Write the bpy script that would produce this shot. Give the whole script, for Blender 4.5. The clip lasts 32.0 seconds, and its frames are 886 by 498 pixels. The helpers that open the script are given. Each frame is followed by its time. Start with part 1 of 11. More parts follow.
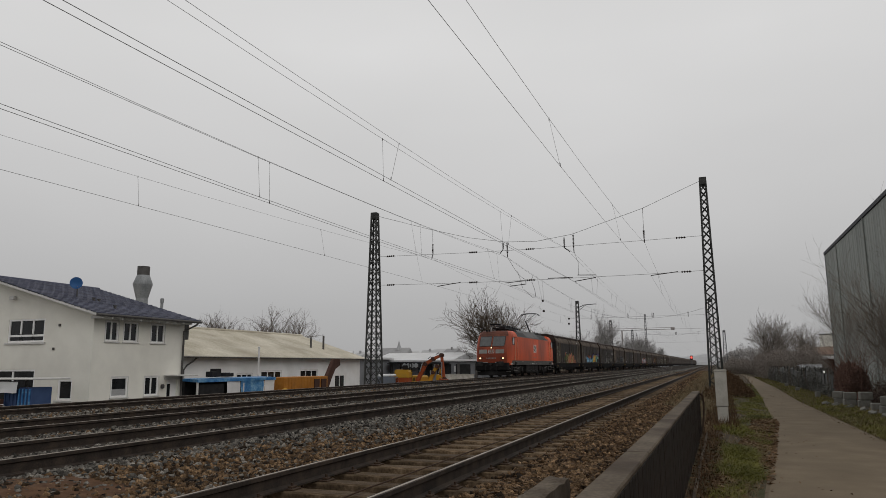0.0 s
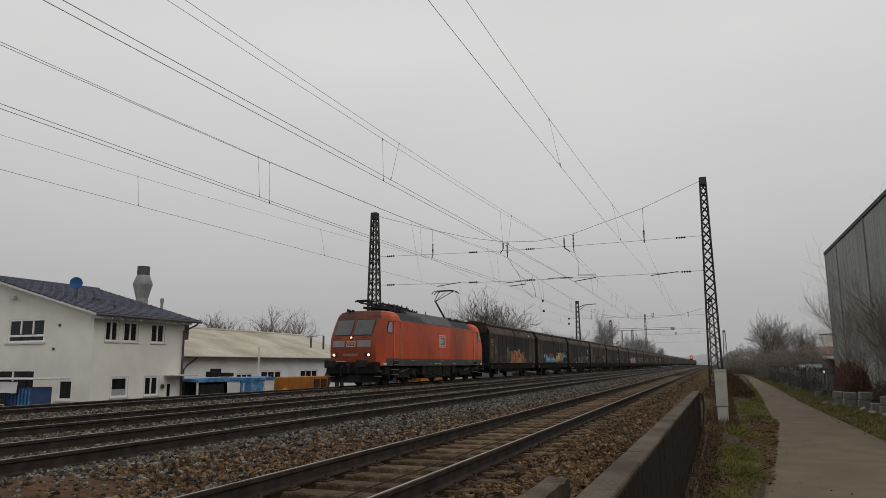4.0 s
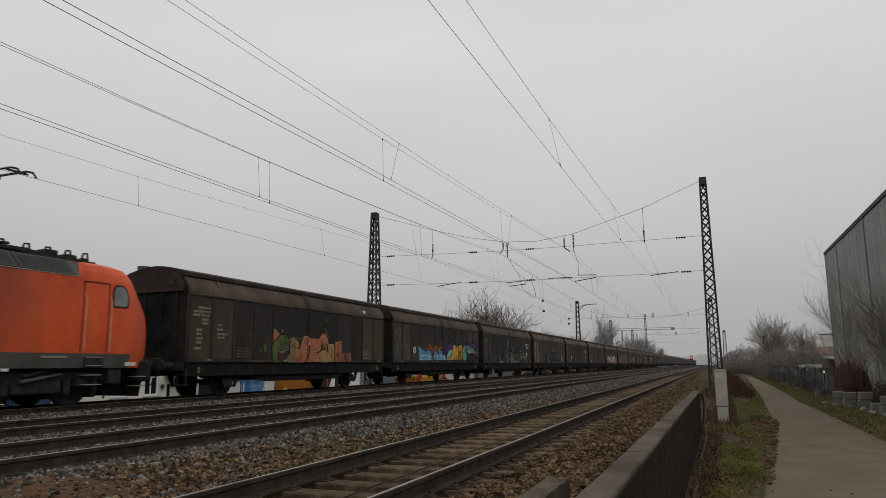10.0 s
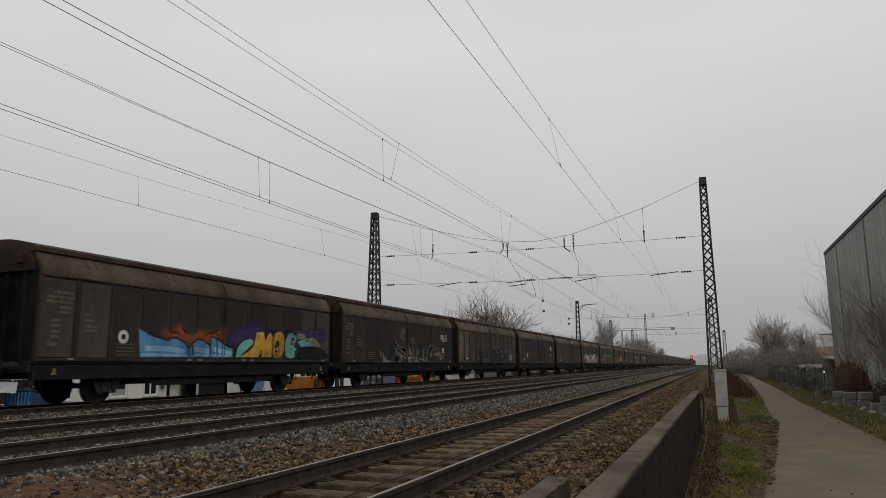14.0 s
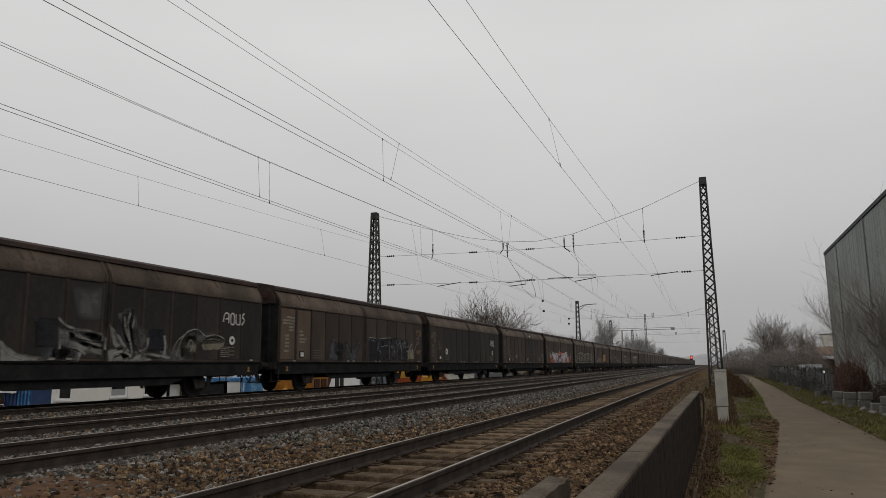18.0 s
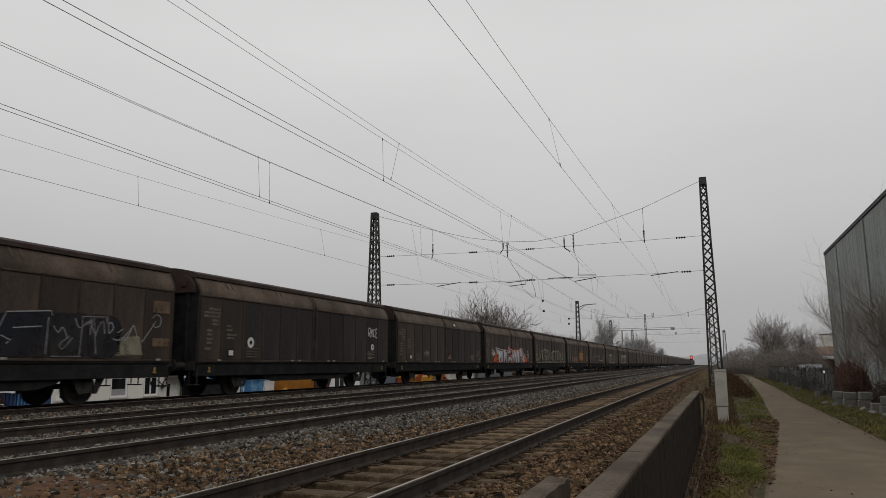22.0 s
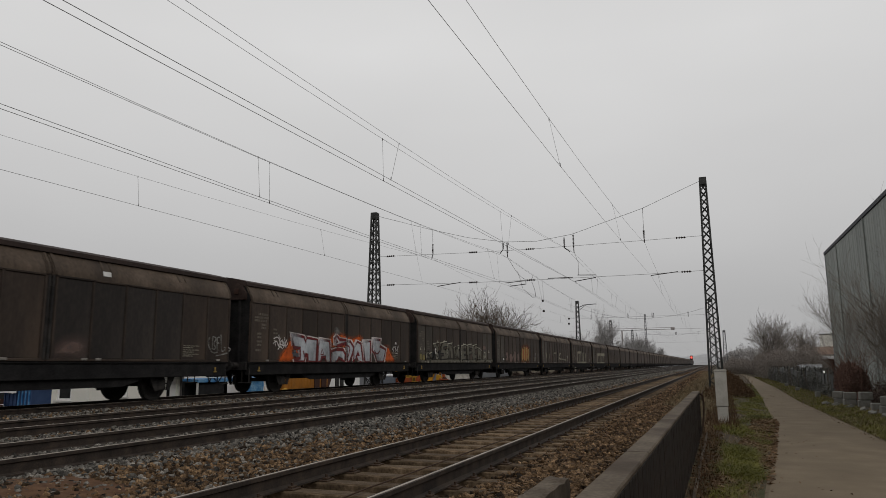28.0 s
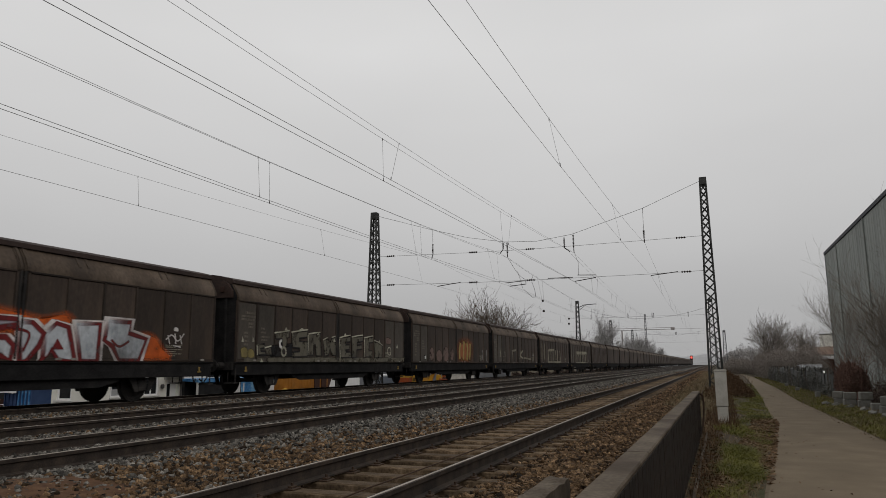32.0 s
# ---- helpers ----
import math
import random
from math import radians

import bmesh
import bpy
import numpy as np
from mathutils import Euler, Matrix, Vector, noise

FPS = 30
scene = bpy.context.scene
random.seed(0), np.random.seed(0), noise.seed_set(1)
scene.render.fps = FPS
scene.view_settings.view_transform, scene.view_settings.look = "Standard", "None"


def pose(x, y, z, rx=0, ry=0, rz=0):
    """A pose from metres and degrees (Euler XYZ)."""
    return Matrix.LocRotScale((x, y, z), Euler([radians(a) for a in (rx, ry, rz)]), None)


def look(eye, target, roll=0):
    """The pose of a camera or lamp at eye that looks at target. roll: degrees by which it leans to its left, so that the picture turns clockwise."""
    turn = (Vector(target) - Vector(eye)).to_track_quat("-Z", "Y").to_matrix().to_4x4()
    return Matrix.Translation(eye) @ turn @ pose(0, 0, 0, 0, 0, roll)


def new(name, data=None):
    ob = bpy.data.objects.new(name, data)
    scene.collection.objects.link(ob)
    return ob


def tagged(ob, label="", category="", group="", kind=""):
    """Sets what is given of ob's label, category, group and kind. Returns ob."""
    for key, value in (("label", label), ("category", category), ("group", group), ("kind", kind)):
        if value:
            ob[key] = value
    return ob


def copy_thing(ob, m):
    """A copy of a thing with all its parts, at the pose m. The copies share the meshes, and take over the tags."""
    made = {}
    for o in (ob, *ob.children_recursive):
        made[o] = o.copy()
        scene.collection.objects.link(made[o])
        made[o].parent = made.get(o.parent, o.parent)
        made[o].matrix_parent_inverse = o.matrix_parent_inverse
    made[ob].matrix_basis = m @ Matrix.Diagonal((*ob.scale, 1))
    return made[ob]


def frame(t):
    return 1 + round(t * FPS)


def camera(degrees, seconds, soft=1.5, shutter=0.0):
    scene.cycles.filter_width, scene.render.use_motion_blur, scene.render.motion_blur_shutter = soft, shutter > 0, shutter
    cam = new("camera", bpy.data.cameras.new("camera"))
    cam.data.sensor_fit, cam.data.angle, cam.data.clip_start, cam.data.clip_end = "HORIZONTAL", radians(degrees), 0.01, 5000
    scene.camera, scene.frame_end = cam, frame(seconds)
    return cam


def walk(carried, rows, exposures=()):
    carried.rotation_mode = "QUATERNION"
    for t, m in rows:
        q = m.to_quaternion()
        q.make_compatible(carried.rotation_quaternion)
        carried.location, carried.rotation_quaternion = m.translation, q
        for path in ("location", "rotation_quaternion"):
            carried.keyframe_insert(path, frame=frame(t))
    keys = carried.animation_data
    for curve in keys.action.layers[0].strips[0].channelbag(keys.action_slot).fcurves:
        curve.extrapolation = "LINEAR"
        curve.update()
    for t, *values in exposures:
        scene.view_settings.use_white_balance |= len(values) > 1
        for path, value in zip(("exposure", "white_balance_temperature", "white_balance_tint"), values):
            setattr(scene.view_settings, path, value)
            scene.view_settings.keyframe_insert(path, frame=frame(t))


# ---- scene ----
# The camera stands on a cycle path behind a low wall beside four railway tracks.
# World: y runs along the tracks, x across them, z = 0 is the rail top of the main tracks.
EYE = (0.0, 0.0, 0.933)
AIM = (-0.34994, 0.92240, 1.09669)
cam = camera(64.4, 32.0, soft=0.8, shutter=0.4)
walk(cam, [(0.0, look(EYE, AIM, -0.435)), (32.0, look(EYE, AIM, -0.435))], exposures=[(0.0, 0.0), (32.0, 0.0)])

# ---------------------------------------------------------------- sky and light
world = bpy.data.worlds.new("overcast_sky")
scene.world = world
world.use_nodes = True
wn, wl = world.node_tree.nodes, world.node_tree.links
wn.clear()
w_out, w_bg = wn.new("ShaderNodeOutputWorld"), wn.new("ShaderNodeBackground")
w_sky, w_grey, w_mix = wn.new("ShaderNodeTexSky"), wn.new("ShaderNodeHueSaturation"), wn.new("ShaderNodeMix")
w_sky.sky_type, w_sky.sun_disc = "NISHITA", False
w_sky.sun_elevation, w_sky.sun_rotation = radians(38), radians(150)
w_grey.inputs["Saturation"].default_value, w_grey.inputs["Value"].default_value = 0.15, 0.06
w_co, w_sep, w_ramp = wn.new("ShaderNodeTexCoord"), wn.new("ShaderNodeSeparateXYZ"), wn.new("ShaderNodeValToRGB")
w_noise, w_map, w_cloud = wn.new("ShaderNodeTexNoise"), wn.new("ShaderNodeMapping"), wn.new("ShaderNodeMix")
w_ramp.color_ramp.elements[0].position, w_ramp.color_ramp.elements[0].color = 0.0, (0.392, 0.39, 0.392, 1)
w_ramp.color_ramp.elements[1].position, w_ramp.color_ramp.elements[1].color = 1.0, (0.68, 0.675, 0.671, 1)
for place, grey in ((0.08, (0.442, 0.44, 0.442)), (0.2, (0.555, 0.552, 0.552)), (0.42, (0.71, 0.706, 0.704))):
    w_ramp.color_ramp.elements.new(place).color = (*grey, 1)
w_map.inputs["Scale"].default_value = (1.0, 1.0, 2.6)
w_noise.inputs["Scale"].default_value, w_noise.inputs["Detail"].default_value = 1.7, 3.0
w_cloud.data_type, w_cloud.blend_type = "RGBA", "MULTIPLY"
w_cloud.inputs[0].default_value = 1.0
w_tone = wn.new("ShaderNodeMapRange")
for i, value in enumerate((0.25, 0.75, 0.94, 1.05), 1):
    w_tone.inputs[i].default_value = value
w_mix.data_type = "RGBA"
w_mix.inputs[0].default_value = 0.93
wl.new(w_co.outputs["Generated"], w_sep.inputs[0])
wl.new(w_sep.outputs["Z"], w_ramp.inputs[0])
wl.new(w_co.outputs["Generated"], w_map.inputs[0])
wl.new(w_map.outputs[0], w_noise.inputs["Vector"])
wl.new(w_noise.outputs[0], w_tone.inputs[0])
wl.new(w_ramp.outputs[0], w_cloud.inputs[6])
wl.new(w_tone.outputs[0], w_cloud.inputs[7])
wl.new(w_sky.outputs[0], w_grey.inputs["Color"])
wl.new(w_grey.outputs[0], w_mix.inputs[6])
wl.new(w_cloud.outputs[2], w_mix.inputs[7])
wl.new(w_mix.outputs[2], w_bg.inputs["Color"])
wl.new(w_bg.outputs[0], w_out.inputs[0])
w_bg.inputs["Strength"].default_value = 1.0

sun = new("sun", bpy.data.lights.new("sun", "SUN"))
sun.data.energy, sun.data.angle, sun.data.color = 0.42, radians(40), (1.0, 0.97, 0.93)
sun.matrix_world = look((0, 0, 0), (-0.74, 0.38, -0.62))

# ---------------------------------------------------------------- materials
def surface(name, colours, rough=0.8, metal=0.0, scale=3.0, fine=40.0, bump=0.3, depth=0.01, stretch=(1, 1, 1), vary=0.0, spec=0.2,
            dirt=None, dirt_scale=0.6, dirt_amount=0.5, island=0.0):
    """A surface of two or three colours mottled at two scales, with fine relief, and dirt in large patches."""
    m = bpy.data.materials.new(name)
    m.use_nodes = True
    n, l = m.node_tree.nodes, m.node_tree.links
    bsdf = n["Principled BSDF"]
    co, mp = n.new("ShaderNodeTexCoord"), n.new("ShaderNodeMapping")
    mp.inputs["Scale"].default_value = stretch
    l.new(co.outputs["Object"], mp.inputs[0])
    big, small = n.new("ShaderNodeTexNoise"), n.new("ShaderNodeTexNoise")
    for tex, sc, det in ((big, scale, 5.0), (small, fine, 3.0)):
        tex.inputs["Scale"].default_value, tex.inputs["Detail"].default_value = sc, det
        l.new(mp.outputs[0], tex.inputs["Vector"])
    add = n.new("ShaderNodeMath")
    add.operation = "MULTIPLY_ADD"
    add.inputs[1].default_value, add.inputs[2].default_value = 0.45, 0.0
    l.new(small.outputs[0], add.inputs[0])
    mad = n.new("ShaderNodeMath")
    mad.operation = "MULTIPLY_ADD"
    mad.inputs[1].default_value = 0.75
    l.new(big.outputs[0], mad.inputs[0])
    l.new(add.outputs[0], mad.inputs[2])
    ramp = n.new("ShaderNodeValToRGB")
    el = ramp.color_ramp.elements
    el[0].position, el[0].color = 0.42, (*colours[0], 1)
    el[1].position, el[1].color = 0.78, (*colours[-1], 1)
    for i, c in enumerate(colours[1:-1], 1):
        el.new(0.42 + 0.36 * i / (len(colours) - 1)).color = (*c, 1)
    l.new(mad.outputs[0], ramp.inputs[0])
    colour = ramp.outputs[0]
    if dirt:
        tex, rng, mix = n.new("ShaderNodeTexNoise"), n.new("ShaderNodeMapRange"), n.new("ShaderNodeMix")
        tex.inputs["Scale"].default_value, tex.inputs["Detail"].default_value = dirt_scale, 6.0
        l.new(mp.outputs[0], tex.inputs["Vector"])
        for i, value in enumerate((0.45, 0.7, 0.0, dirt_amount), 1):
            rng.inputs[i].default_value = value
        l.new(tex.outputs[0], rng.inputs[0])
        mix.data_type = "RGBA"
        mix.inputs[7].default_value = (*dirt, 1)
        l.new(rng.outputs[0], mix.inputs[0])
        l.new(colour, mix.inputs[6])
        colour = mix.outputs[2]
    if vary or island:
        hue, rng = n.new("ShaderNodeHueSaturation"), n.new("ShaderNodeMapRange")
        info = n.new("ShaderNodeNewGeometry") if island else n.new("ShaderNodeObjectInfo")
        amount = island or vary
        rng.inputs[3].default_value, rng.inputs[4].default_value = 1 - amount, 1 + amount
        l.new(info.outputs["Random Per Island" if island else "Random"], rng.inputs[0])
        l.new(rng.outputs[0], hue.inputs["Value"])
        l.new(colour, hue.inputs["Color"])
        colour = hue.outputs[0]
    l.new(colour, bsdf.inputs["Base Color"])
    bsdf.inputs["Metallic"].default_value = metal
    bsdf.inputs["Specular IOR Level"].default_value = spec
    rr = n.new("ShaderNodeMapRange")
    rr.inputs[3].default_value, rr.inputs[4].default_value = max(rough - 0.12, 0.03), min(rough + 0.12, 1)
    l.new(small.outputs[0], rr.inputs[0])
    l.new(rr.outputs[0], bsdf.inputs["Roughness"])
    if bump:
        b = n.new("ShaderNodeBump")
        b.inputs["Strength"].default_value, b.inputs["Distance"].default_value = bump, depth
        l.new(mad.outputs[0], b.inputs["Height"])
        l.new(b.outputs[0], bsdf.inputs["Normal"])
    return m


def glow(name, colour, strength):
    m = bpy.data.materials.new(name)
    m.use_nodes = True
    b = m.node_tree.nodes["Principled BSDF"]
    b.inputs["Base Color"].default_value = b.inputs["Emission Color"].default_value = (*colour, 1)
    b.inputs["Emission Strength"].default_value = strength
    return m


BALLAST_GREY = surface("ballast_grey", [(0.037, 0.0335, 0.0285), (0.094, 0.086, 0.0745), (0.215, 0.199, 0.174)], 0.9, scale=6, fine=60, bump=0.5, island=0.9)
BALLAST_BROWN = surface("ballast_brown", [(0.023, 0.0130, 0.0066), (0.083, 0.0495, 0.0248), (0.25, 0.164, 0.092)], 0.9, scale=5, fine=60, bump=0.5, island=0.9)
BED_GREY = surface("bed_grey", [(0.022, 0.0208, 0.0188), (0.055, 0.052, 0.047), (0.108, 0.102, 0.092)], 0.95, scale=9, fine=28, bump=1.0, depth=0.04)
BED_BROWN = surface("bed_brown", [(0.017, 0.0093, 0.005), (0.05, 0.027, 0.0135), (0.098, 0.057, 0.03)], 0.95, scale=7, fine=28, bump=1.0, depth=0.04,
                    dirt=(0.07, 0.036, 0.017), dirt_scale=0.35, dirt_amount=0.6)
RUST_SAND = surface("rusty_sand", [(0.055, 0.026, 0.0125), (0.088, 0.044, 0.021), (0.12, 0.064, 0.032)], 0.95, scale=8, fine=70, bump=0.6)
RAIL_SIDE = surface("rail_rust", [(0.02, 0.0165, 0.0145), (0.04, 0.031, 0.0255), (0.066, 0.048, 0.037)], 0.85, scale=5, fine=50, bump=0.3, depth=0.004)
RAIL_HEAD = surface("rail_head_steel", [(0.24, 0.205, 0.172), (0.36, 0.315, 0.27), (0.47, 0.42, 0.365)], 0.6, 0.25, scale=2, fine=30, bump=0.1, depth=0.002, stretch=(6, 0.4, 1))
WOOD_SLEEPER = surface("sleeper_wood", [(0.05, 0.033, 0.019), (0.14, 0.096, 0.057), (0.285, 0.206, 0.132)], 0.9, scale=4, fine=30, stretch=(1, 7, 1), bump=0.8, depth=0.015, vary=0.42, dirt=(0.045, 0.03, 0.017), dirt_scale=2.2, dirt_amount=0.9)
STEEL_PLATE = surface("rusty_plate", [(0.03, 0.02, 0.015), (0.07, 0.045, 0.03)], 0.85, scale=8, fine=60)
ASPHALT = surface("asphalt", [(0.135, 0.104, 0.069), (0.16, 0.124, 0.083), (0.195, 0.153, 0.105)], 0.93, scale=1.6, fine=46, bump=0.5, depth=0.008,
                  dirt=(0.105, 0.083, 0.056), dirt_scale=0.45, dirt_amount=0.3)
SOIL = surface("soil", [(0.035, 0.025, 0.016), (0.07, 0.05, 0.032), (0.1, 0.074, 0.05)], 0.97, scale=1.5, fine=22, bump=0.8, depth=0.04,
               dirt=(0.05, 0.06, 0.02), dirt_scale=0.7, dirt_amount=0.8)
YARD = surface("yard_ground", [(0.10, 0.095, 0.085), (0.16, 0.15, 0.135), (0.2, 0.19, 0.17)], 0.95, scale=0.6, fine=12, bump=0.4)
GRASS = surface("grass_blade", [(0.048, 0.048, 0.008), (0.108, 0.106, 0.014), (0.17, 0.157, 0.026)], 0.7, scale=0.8, fine=9, bump=0, island=0.35)
GRASS_DRY = surface("dry_grass", [(0.10, 0.075, 0.042), (0.19, 0.145, 0.082), (0.27, 0.21, 0.13)], 0.85, scale=1.2, fine=9, bump=0, island=0.35)
LEAF_LITTER = surface("leaf_litter", [(0.06, 0.034, 0.018), (0.135, 0.082, 0.045), (0.21, 0.14, 0.085)], 0.9, scale=2, fine=12, bump=0, island=0.5)
DEAD_STALK = surface("dead_stalks", [(0.05, 0.03, 0.017), (0.092, 0.057, 0.033), (0.14, 0.09, 0.055)], 0.95, scale=2, fine=12, bump=0, island=0.5, spec=0.05)
CONCRETE = surface("weathered_concrete", [(0.056, 0.043, 0.031), (0.104, 0.082, 0.06), (0.168, 0.137, 0.103)], 0.9, scale=2.2, fine=35, bump=0.4,
                   dirt=(0.04, 0.026, 0.018), dirt_scale=1.6, dirt_amount=0.8)
CONCRETE_PALE = surface("pale_concrete", [(0.37, 0.35, 0.31), (0.47, 0.45, 0.405), (0.55, 0.53, 0.485)], 0.85, scale=3, fine=40, bump=0.25,
                        dirt=(0.25, 0.23, 0.19), dirt_scale=2.5, dirt_amount=0.7)
RUSTY_FENCE = surface("dark_rusty_steel", [(0.006, 0.0043, 0.0036), (0.012, 0.008, 0.006), (0.023, 0.0135, 0.0085)], 0.75, scale=2.2, fine=26, stretch=(1, 1, 0.25), bump=0.3, vary=0.25)
MAST_STEEL = surface("mast_steel", [(0.03, 0.031, 0.03), (0.055, 0.056, 0.054), (0.085, 0.084, 0.08)], 0.75, 0.2, scale=3, fine=30, bump=0.1)
# Paler than the near masts: distance haze is put into the base colour.
MAST_FAR = surface("mast_steel_haze_tint", [(0.10, 0.10, 0.105), (0.15, 0.15, 0.155)], 0.8, scale=2, fine=20, bump=0)
WIRE = surface("wire", [(0.2, 0.2, 0.2), (0.26, 0.26, 0.26)], 0.6, 0.2, bump=0)
INSULATOR = surface("insulator", [(0.02, 0.014, 0.012), (0.04, 0.028, 0.024)], 0.35, bump=0)

# ---------------------------------------------------------------- mesh tools
class Shape:
    """Vertices and faces of one mesh, with slots: each face's material number."""

    def __init__(self):
        self.v, self.f, self.s, self.slot = [], [], [], 0

    def add(self, verts, faces):
        b = len(self.v)
        self.v += [tuple(p) for p in verts]
        self.f += [tuple(i + b for i in q) for q in faces]
        self.s += [self.slot] * len(faces)
        return self

    def box(self, x0, y0, z0, x1, y1, z1, c=0.0):
        if x0 > x1:
            x0, x1 = x1, x0
        if y0 > y1:
            y0, y1 = y1, y0
        if z0 > z1:
            z0, z1 = z1, z0
        lo, hi = (x0, y0, z0), (x1, y1, z1)
        if c <= 0:
            vs = [(x, y, z) for x in (x0, x1) for y in (y0, y1) for z in (z0, z1)]
            return self.add(vs, [(0, 1, 3, 2), (4, 6, 7, 5), (0, 4, 5, 1), (2, 3, 7, 6), (0, 2, 6, 4), (1, 5, 7, 3)])
        c = min(c, 0.45 * min(h - l for l, h in zip(lo, hi)))
        vs, at = [], {}
        for i in (0, 1):
            for j in (0, 1):
                for k in (0, 1):
                    corner = [(lo, hi)[s][a] for a, s in enumerate((i, j, k))]
                    for a in range(3):
                        p = list(corner)
                        for o in range(3):
                            if o != a:
                                p[o] += c if (i, j, k)[o] == 0 else -c
                        at[i, j, k, a] = len(vs)
                        vs.append(p)
        fs = []
        for a in range(3):
            b, d = (a + 1) % 3, (a + 2) % 3
            for s in (0, 1):
                q = []
                for u, w in ((0, 0), (1, 0), (1, 1), (0, 1)):
                    key = [0, 0, 0]
                    key[a], key[b], key[d] = s, u, w
                    q.append(at[(*key, a)])
                fs.append(q if s else q[::-1])
            for u in (0, 1):
                for w in (0, 1):
                    k0, k1 = [0, 0, 0], [0, 0, 0]
                    k0[a], k1[a] = 0, 1
                    k0[b] = k1[b] = u
                    k0[d] = k1[d] = w
                    q = [at[(*k0, b)], at[(*k1, b)], at[(*k1, d)], at[(*k0, d)]]
                    fs.append(q if u == w else q[::-1])
        for i in (0, 1):
            for j in (0, 1):
                for k in (0, 1):
                    q = [at[i, j, k, a] for a in range(3)]
                    fs.append(q if (i + j + k) % 2 else q[::-1])
        return self.add(vs, fs)

    def tube(self, points, r, n=8, caps=True, r1=None):
        """A round bar along points; r1: the radius at its end."""
        pts = [Vector(p) for p in points]
        vs, fs = [], []
        side = None
        for i, p in enumerate(pts):
            way = (pts[min(i + 1, len(pts) - 1)] - pts[max(i - 1, 0)]).normalized()
            if side is None or abs(side.dot(way)) > 0.99:
                side = way.orthogonal().normalized()
            side = (side - way * side.dot(way)).normalized()
            other = way.cross(side)
            rad = r if r1 is None else r + (r1 - r) * i / (len(pts) - 1)
            for k in range(n):
                a = 2 * math.pi * k / n
                vs.append(p + side * (rad * math.cos(a)) + other * (rad * math.sin(a)))
        for i in range(len(pts) - 1):
            for k in range(n):
                fs.append((i * n + k, i * n + (k + 1) % n, (i + 1) * n + (k + 1) % n, (i + 1) * n + k))
        if caps:
            fs += [tuple(range(n))[::-1], tuple(range((len(pts) - 1) * n, len(pts) * n))]
        return self.add(vs, fs)

    def bar(self, p, q, w, h):
        """A square bar from p to q."""
        p, q = Vector(p), Vector(q)
        way = (q - p).normalized()
        side = way.cross(Vector((0, 0, 1)))
        side = side.normalized() if side.length > 1e-4 else Vector((1, 0, 0))
        up = side.cross(way)
        vs = [e + side * (sx * w / 2) + up * (sz * h / 2) for e in (p, q) for sx, sz in ((-1, -1), (1, -1), (1, 1), (-1, 1))]
        return self.add(vs, [(0, 1, 2, 3), (7, 6, 5, 4), (0, 4, 5, 1), (1, 5, 6, 2), (2, 6, 7, 3), (3, 7, 4, 0)])

    def prism(self, outline, axis, a, b):
        """An outline in the two other axes, in their order, drawn out along an axis from a to b."""
        put = {"x": lambda u, w, t: (t, u, w), "y": lambda u, w, t: (u, t, w), "z": lambda u, w, t: (u, w, t)}[axis]
        n = len(outline)
        vs = [put(u, w, t) for t in (a, b) for u, w in outline]
        fs = [(i, (i + 1) % n, n + (i + 1) % n, n + i) for i in range(n)]
        return self.add(vs, fs + [tuple(range(n))[::-1], tuple(range(n, 2 * n))])

    def lathe(self, profile, n=16, at=(0, 0, 0), axis="z"):
        """A profile of (radius, height) turned round an axis."""
        put = {"z": lambda c, s, h: (c, s, h), "x": lambda c, s, h: (h, c, s), "y": lambda c, s, h: (s, h, c)}[axis]
        vs = []
        for r, h in profile:
            for k in range(n):
                a = 2 * math.pi * k / n
                p = put(r * math.cos(a), r * math.sin(a), h)
                vs.append((p[0] + at[0], p[1] + at[1], p[2] + at[2]))
        fs = [(i * n + k, i * n + (k + 1) % n, (i + 1) * n + (k + 1) % n, (i + 1) * n + k) for i in range(len(profile) - 1) for k in range(n)]
        return self.add(vs, fs + [tuple(range(n))[::-1], tuple(range((len(profile) - 1) * n, len(profile) * n))])

    def sheet(self, rows):
        """A grid of points."""
        n = len(rows[0])
        vs = [p for row in rows for p in row]
        return self.add(vs, [(i * n + j, i * n + j + 1, (i + 1) * n + j + 1, (i + 1) * n + j) for i in range(len(rows) - 1) for j in range(n - 1)])

    def mesh(self, name, mats, smooth=False):
        me = bpy.data.meshes.new(name)
        me.from_pydata(self.v, [], self.f)
        for m in mats if isinstance(mats, (list, tuple)) else [mats]:
            me.materials.append(m)
        me.polygons.foreach_set("material_index", self.s)
        bm = bmesh.new()
        bm.from_mesh(me)
        bmesh.ops.recalc_face_normals(bm, faces=bm.faces)
        bm.to_mesh(me)
        bm.free()
        if smooth:
            me.polygons.foreach_set("use_smooth", [True] * len(me.polygons))
            me.set_sharp_from_angle(angle=radians(40))
        return me


def part(name, shape, mats, parent=None, label="", at=None, smooth=False):
    """Links a shape, or a mesh, as one object under a thing or under a part."""
    ob = new(name, shape.mesh(name, mats, smooth) if isinstance(shape, Shape) else shape)
    ob.parent = parent
    if at is not None:
        ob.matrix_basis = at
    if label:
        ob["label"] = label
    return ob


def thing(name, label, category, at=None, group="", kind=""):
    """An empty at a thing's base that carries its parts."""
    ob = tagged(new(name), label, category, group, kind)
    ob.empty_display_size = 0.3
    if at is not None:
        ob.matrix_basis = at
    return ob

